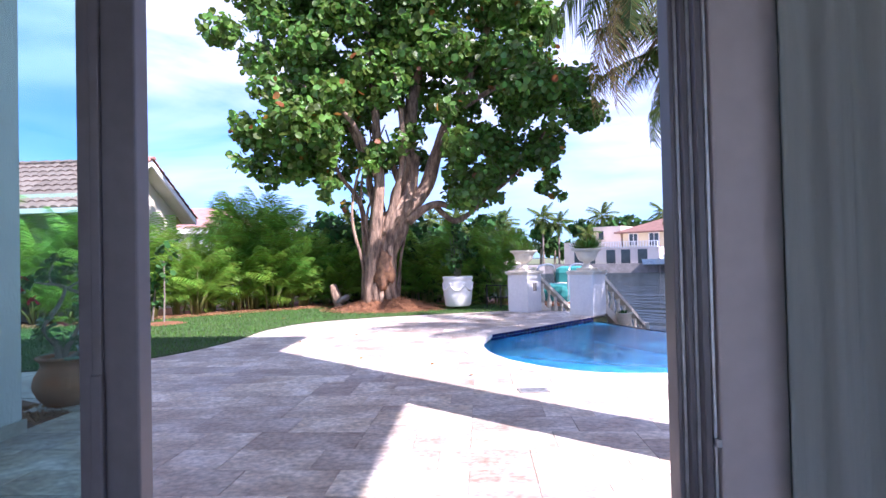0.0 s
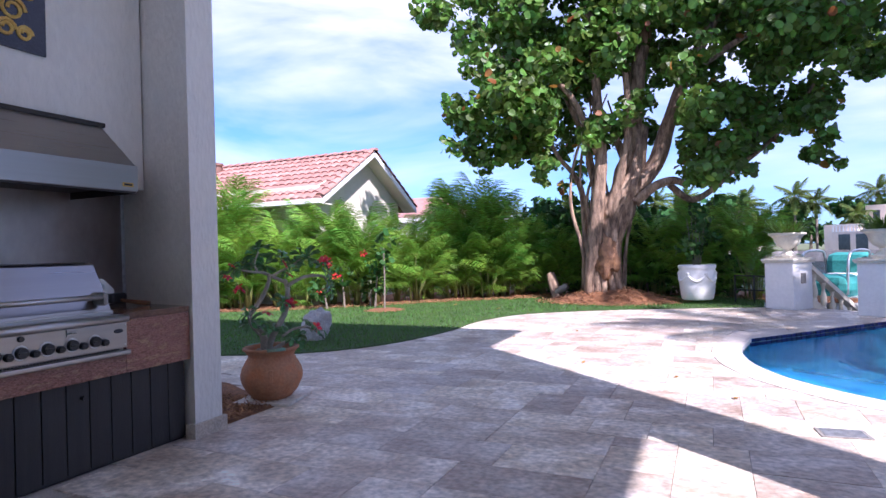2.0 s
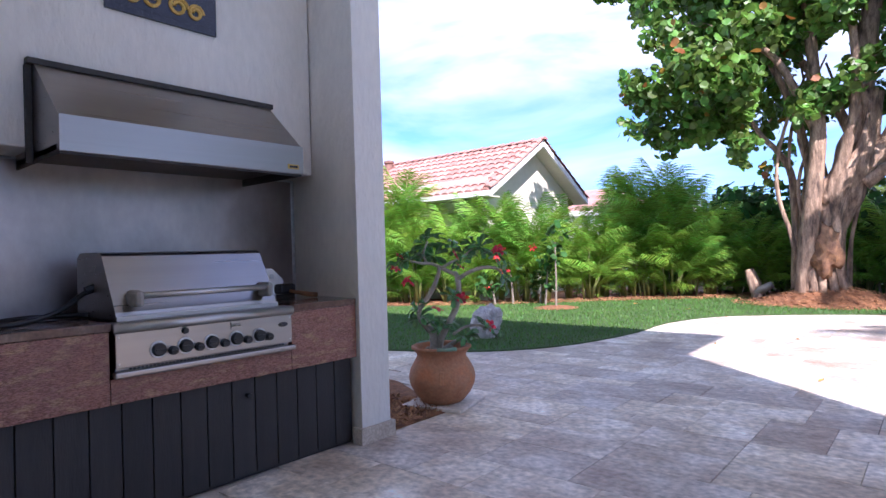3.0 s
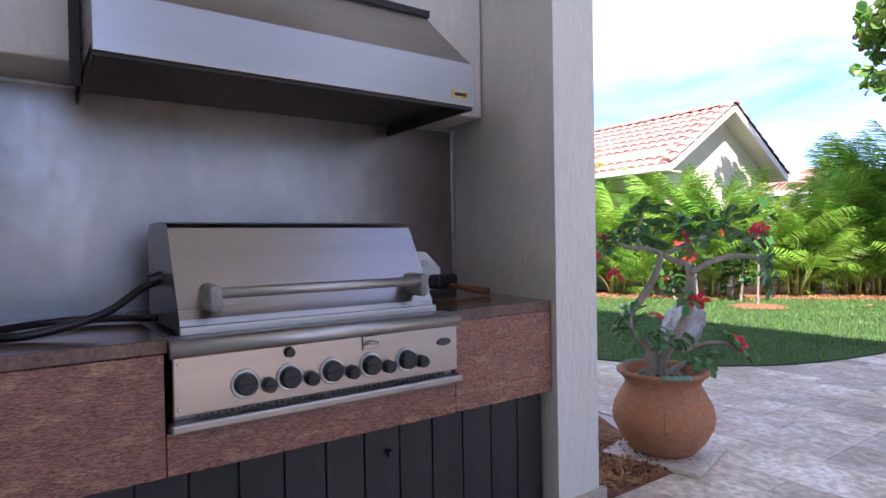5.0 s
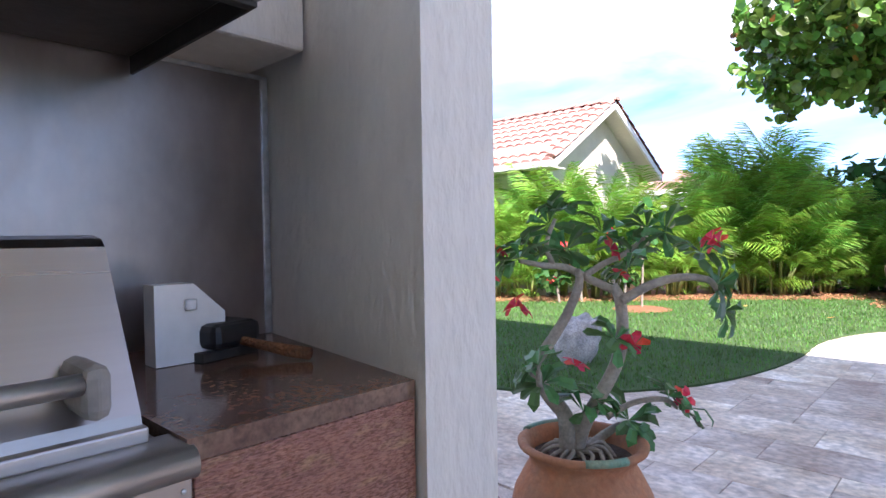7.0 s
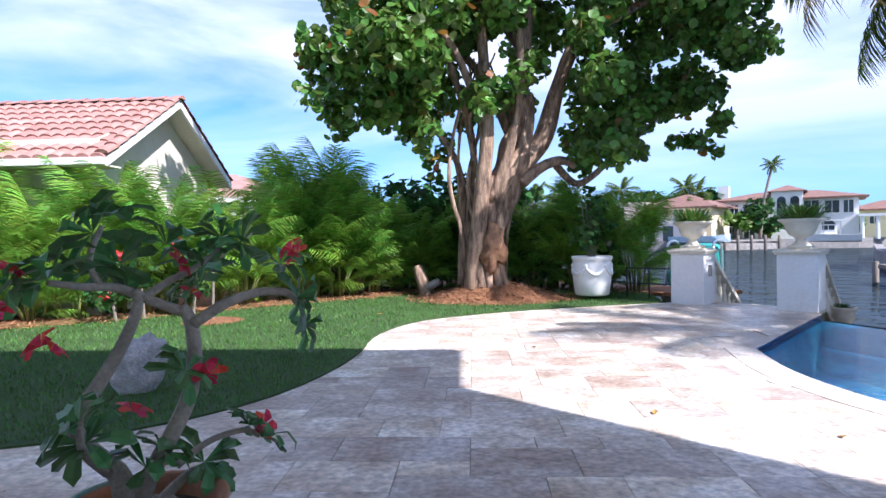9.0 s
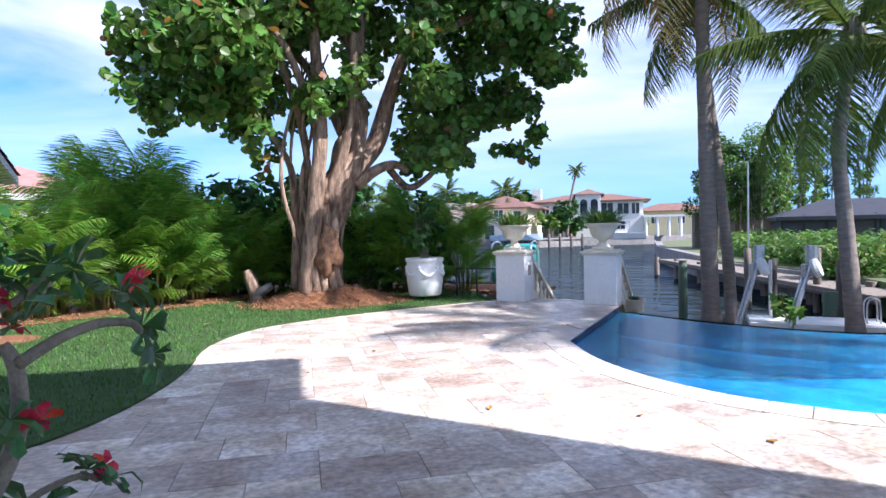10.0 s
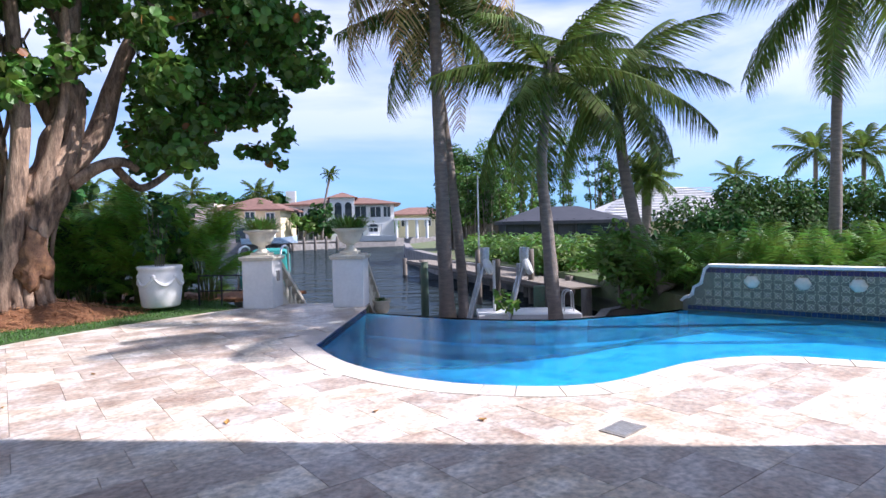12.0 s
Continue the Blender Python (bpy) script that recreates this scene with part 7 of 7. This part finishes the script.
# boats and waterfront things
def boat(label, c, L, rz, hull, top=True):
    t = thing("boat", c, label, "boat", rz=rz)
    g = Geo()
    sec = []
    for f, w, k in ((0, 0.9, 0.0), (0.35, 1.0, 0.0), (0.7, 0.8, 0.05), (0.9, 0.4, 0.15), (1.0, 0.03, 0.25)):
        sec.append([(L * f, -w * L * 0.15, 0.75 + k), (L * f, -w * L * 0.1, 0.1), (L * f, 0, -0.05 + k), (L * f, w * L * 0.1, 0.1), (L * f, w * L * 0.15, 0.75 + k)])
    vs = [p for s in sec for p in s]
    g.add(vs, [(i * 5 + j, i * 5 + j + 1, i * 5 + 6 + j, i * 5 + 5 + j) for i in range(4) for j in range(4)] + [(0, 1, 2, 3, 4)] + [(i * 5, i * 5 + 5, i * 5 + 9, i * 5 + 4) for i in range(4)])
    part("hull", g, hull, t)
    part("cabin", Geo().box((L * 0.35, -L * 0.08, 0.75), (L * 0.6, L * 0.08, 1.25), 0.08), WHITE, t)
    if top:
        for x in (0.3, 0.55):
            for s in (-1, 1):
                part("post", Geo().tube([(L * x, s * L * 0.08, 0.8), (L * x, s * L * 0.08, 2.2)], 0.035, 6), ALU, t)
        part("canopy", Geo().box((L * 0.22, -L * 0.11, 2.2), (L * 0.62, L * 0.11, 2.28), 0.03), WHITE, t)
    return t


boat("white and blue motorboat on a lift at the far dock", (19.6, 76.3, 0.0), 6.5, -30, BOATB)
boat("small white fishing boat with a tower by the far seawall", (36.5, 68.5, 0.0), 6.0, 150, WHITE)
gb = boat("moored boat with teal canvas covers below the stairs", (1.2, 19.2, -0.75), 4.0, 60, WHITE, False)
part("canvas_cover", Geo().box((0.5, -0.55, 0.7), (1.5, 0.5, 1.25), 0.2), TEAL, gb, "teal canvas cover")
part("canvas_cover", Geo().box((1.9, -0.5, 0.9), (2.6, 0.5, 1.75), 0.2), TEAL, gb, "teal canvas cover")
for s in (-0.5, 0.5):
    part("t_top_pipe", Geo().tube(spline([(0.6, s, 0.8), (0.7, s, 1.6), (1.0, s, 1.8), (1.8, s, 1.8), (2.0, s, 1.6), (2.1, s, 0.9)], 4), 0.03, 6), ALU, gb, smooth=True)
for x, y in ((22.4, 78.6), (23.5, 78.0)):
    um = thing("parasol", (x, y, 0.1), "closed red parasol on the villa's waterfront", "parasol", "parasols")
    part("pole", Geo().tube([(0, 0, 0), (0, 0, 2.2)], 0.03, 6), WHITE, um)
    part("canopy", Geo().lathe([(0.02, 2.3), (0.16, 1.9), (0.32, 0.9), (0.25, 0.75)], seg=10), RED, um)
fd = thing("dock", (0, 0, 0), "wooden dock at the far villa", "dock")
part("deck", Geo().prism([(21, 75.6), (30, 72.0), (30.5, 73.4), (21.5, 77.0)], -0.1, 0.12), WOODD, fd)
for k in range(8):
    piling(21.2 + 1.25 * k, 75.4 - 0.5 * k, 0.8, 0.16)

# ---- travertine tiles ----
def clip(poly, p, nrm):
    out = []
    for i in range(len(poly)):
        a, b = poly[i], poly[(i + 1) % len(poly)]
        da, db = (a - p).dot(nrm), (b - p).dot(nrm)
        if da >= 0:
            out.append(a)
        if (da >= 0) != (db >= 0):
            out.append(a.lerp(b, da / (da - db)))
    return out


U, rng = 0.203, random.Random(4)
x0, y0, NX, NY = -9.4, 3.52, 90, 68
taken = [[False] * NY for _ in range(NX)]
SIZES = [(3, 2), (2, 3), (4, 2), (2, 2), (3, 2), (2, 4), (1, 2), (2, 1), (1, 1)]
curves = [([Vector((*p, 0)) for p in near_edge], 0.30), ([Vector((*p, 0)) for p in lawn_edge], 0.0)]
pave = struct(new("pavement"), "weathered travertine terrace paving of mixed rectangular tiles", "pavement")
rest, near_n, shared = Geo(), 0, {}
deck_in = deck
for i in range(NX):
    for j in range(NY):
        if taken[i][j]:
            continue
        opts = SIZES[:6]
        rng.shuffle(opts)
        for a, b in opts + SIZES[6:]:
            if i + a <= NX and j + b <= NY and not any(taken[i + q][j + r] for q in range(a) for r in range(b)):
                break
        for q in range(a):
            for r in range(b):
                taken[i + q][j + r] = True
        gx0, gy0 = x0 + i * U, y0 + j * U
        w, h = a * U, b * U
        c = Vector((gx0 + w / 2, gy0 + h / 2, 0))
        poly = [Vector((gx0, gy0, 0)), Vector((gx0 + w, gy0, 0)), Vector((gx0 + w, gy0 + h, 0)), Vector((gx0, gy0 + h, 0))]
        cut = False
        for cv, margin in curves:
            k = min(range(len(cv)), key=lambda q: (cv[q] - c).length_squared)
            if (cv[k] - c).length < 0.9:
                t = (cv[min(k + 1, len(cv) - 1)] - cv[max(k - 1, 0)]).normalized()
                o = Vector((t.y, -t.x, 0))
                s = o if inside((cv[k] + o * 0.05)[:2], deck_in) else -o
                if any((v - cv[k]).dot(s) < margin for v in poly):
                    poly = clip(poly, cv[k] + s * (margin + 0.003), s)
                    cut = True
                if not poly:
                    break
        if len(poly) < 3:
            continue
        cc = sum(poly, Vector()) / len(poly)
        if not inside(cc[:2], deck_in) or (cc.y < 6.5 and cc.x < -4.27) or (cc.x < -4.3 and 6.5 < cc.y < 7.5 - 0.5 * (cc.x + 4.3)):
            continue
        if not cut and not all(inside(v[:2], [(-9.5, 3.4)] + deck_in[:-3] + [(9, 6.3), (9, 3.4)]) for v in poly):
            # tiles against the straight pool side and the gate
            nrm = Vector(((B - A).y * -1, (B - A).x, 0)).normalized()
            poly = clip(poly, A + nrm * 0.012, nrm)
            poly = clip(poly, Vector((*G1, 0)) + GN * 0.45, -GN) if poly else poly
            if len(poly) < 3:
                continue
            cut = True
        dz = rng.uniform(-0.0012, 0.0012)
        near = (-4.3 < c.x < 0.2 and 5.2 < c.y < 11.4) and near_n < 295
        ins = [v + (cc - v).normalized() * 0.0035 for v in poly]
        if near:
            near_n += 1
        k = len(ins)
        if near and not cut:
            key = (a, b)
            if key not in shared:
                shared[key] = stock("tile", Geo().add([(v.x - c.x, v.y - c.y, -0.01) for v in poly] + [(v.x - c.x, v.y - c.y, 0.0) for v in ins], [tuple(range(k, 2 * k))] + [(q, (q + 1) % k, k + (q + 1) % k, k + q) for q in range(k)]), TRAV)
            ob = new("tile", shared[key])
            ob.parent, ob.location = pave, (c.x, c.y, dz)
        else:
            gg = Geo().add([(v.x, v.y, -0.01) for v in poly] + [(v.x, v.y, dz) for v in ins], [tuple(range(k, 2 * k))] + [(q, (q + 1) % k, k + (q + 1) % k, k + q) for q in range(k)])
            if near:
                part("tile", gg, TRAV, pave)
            else:
                rest.add(gg.v, gg.f)
tagged(part("tiles", rest, TRAV2, pave, "weathered travertine tiles"), kind="stuff")
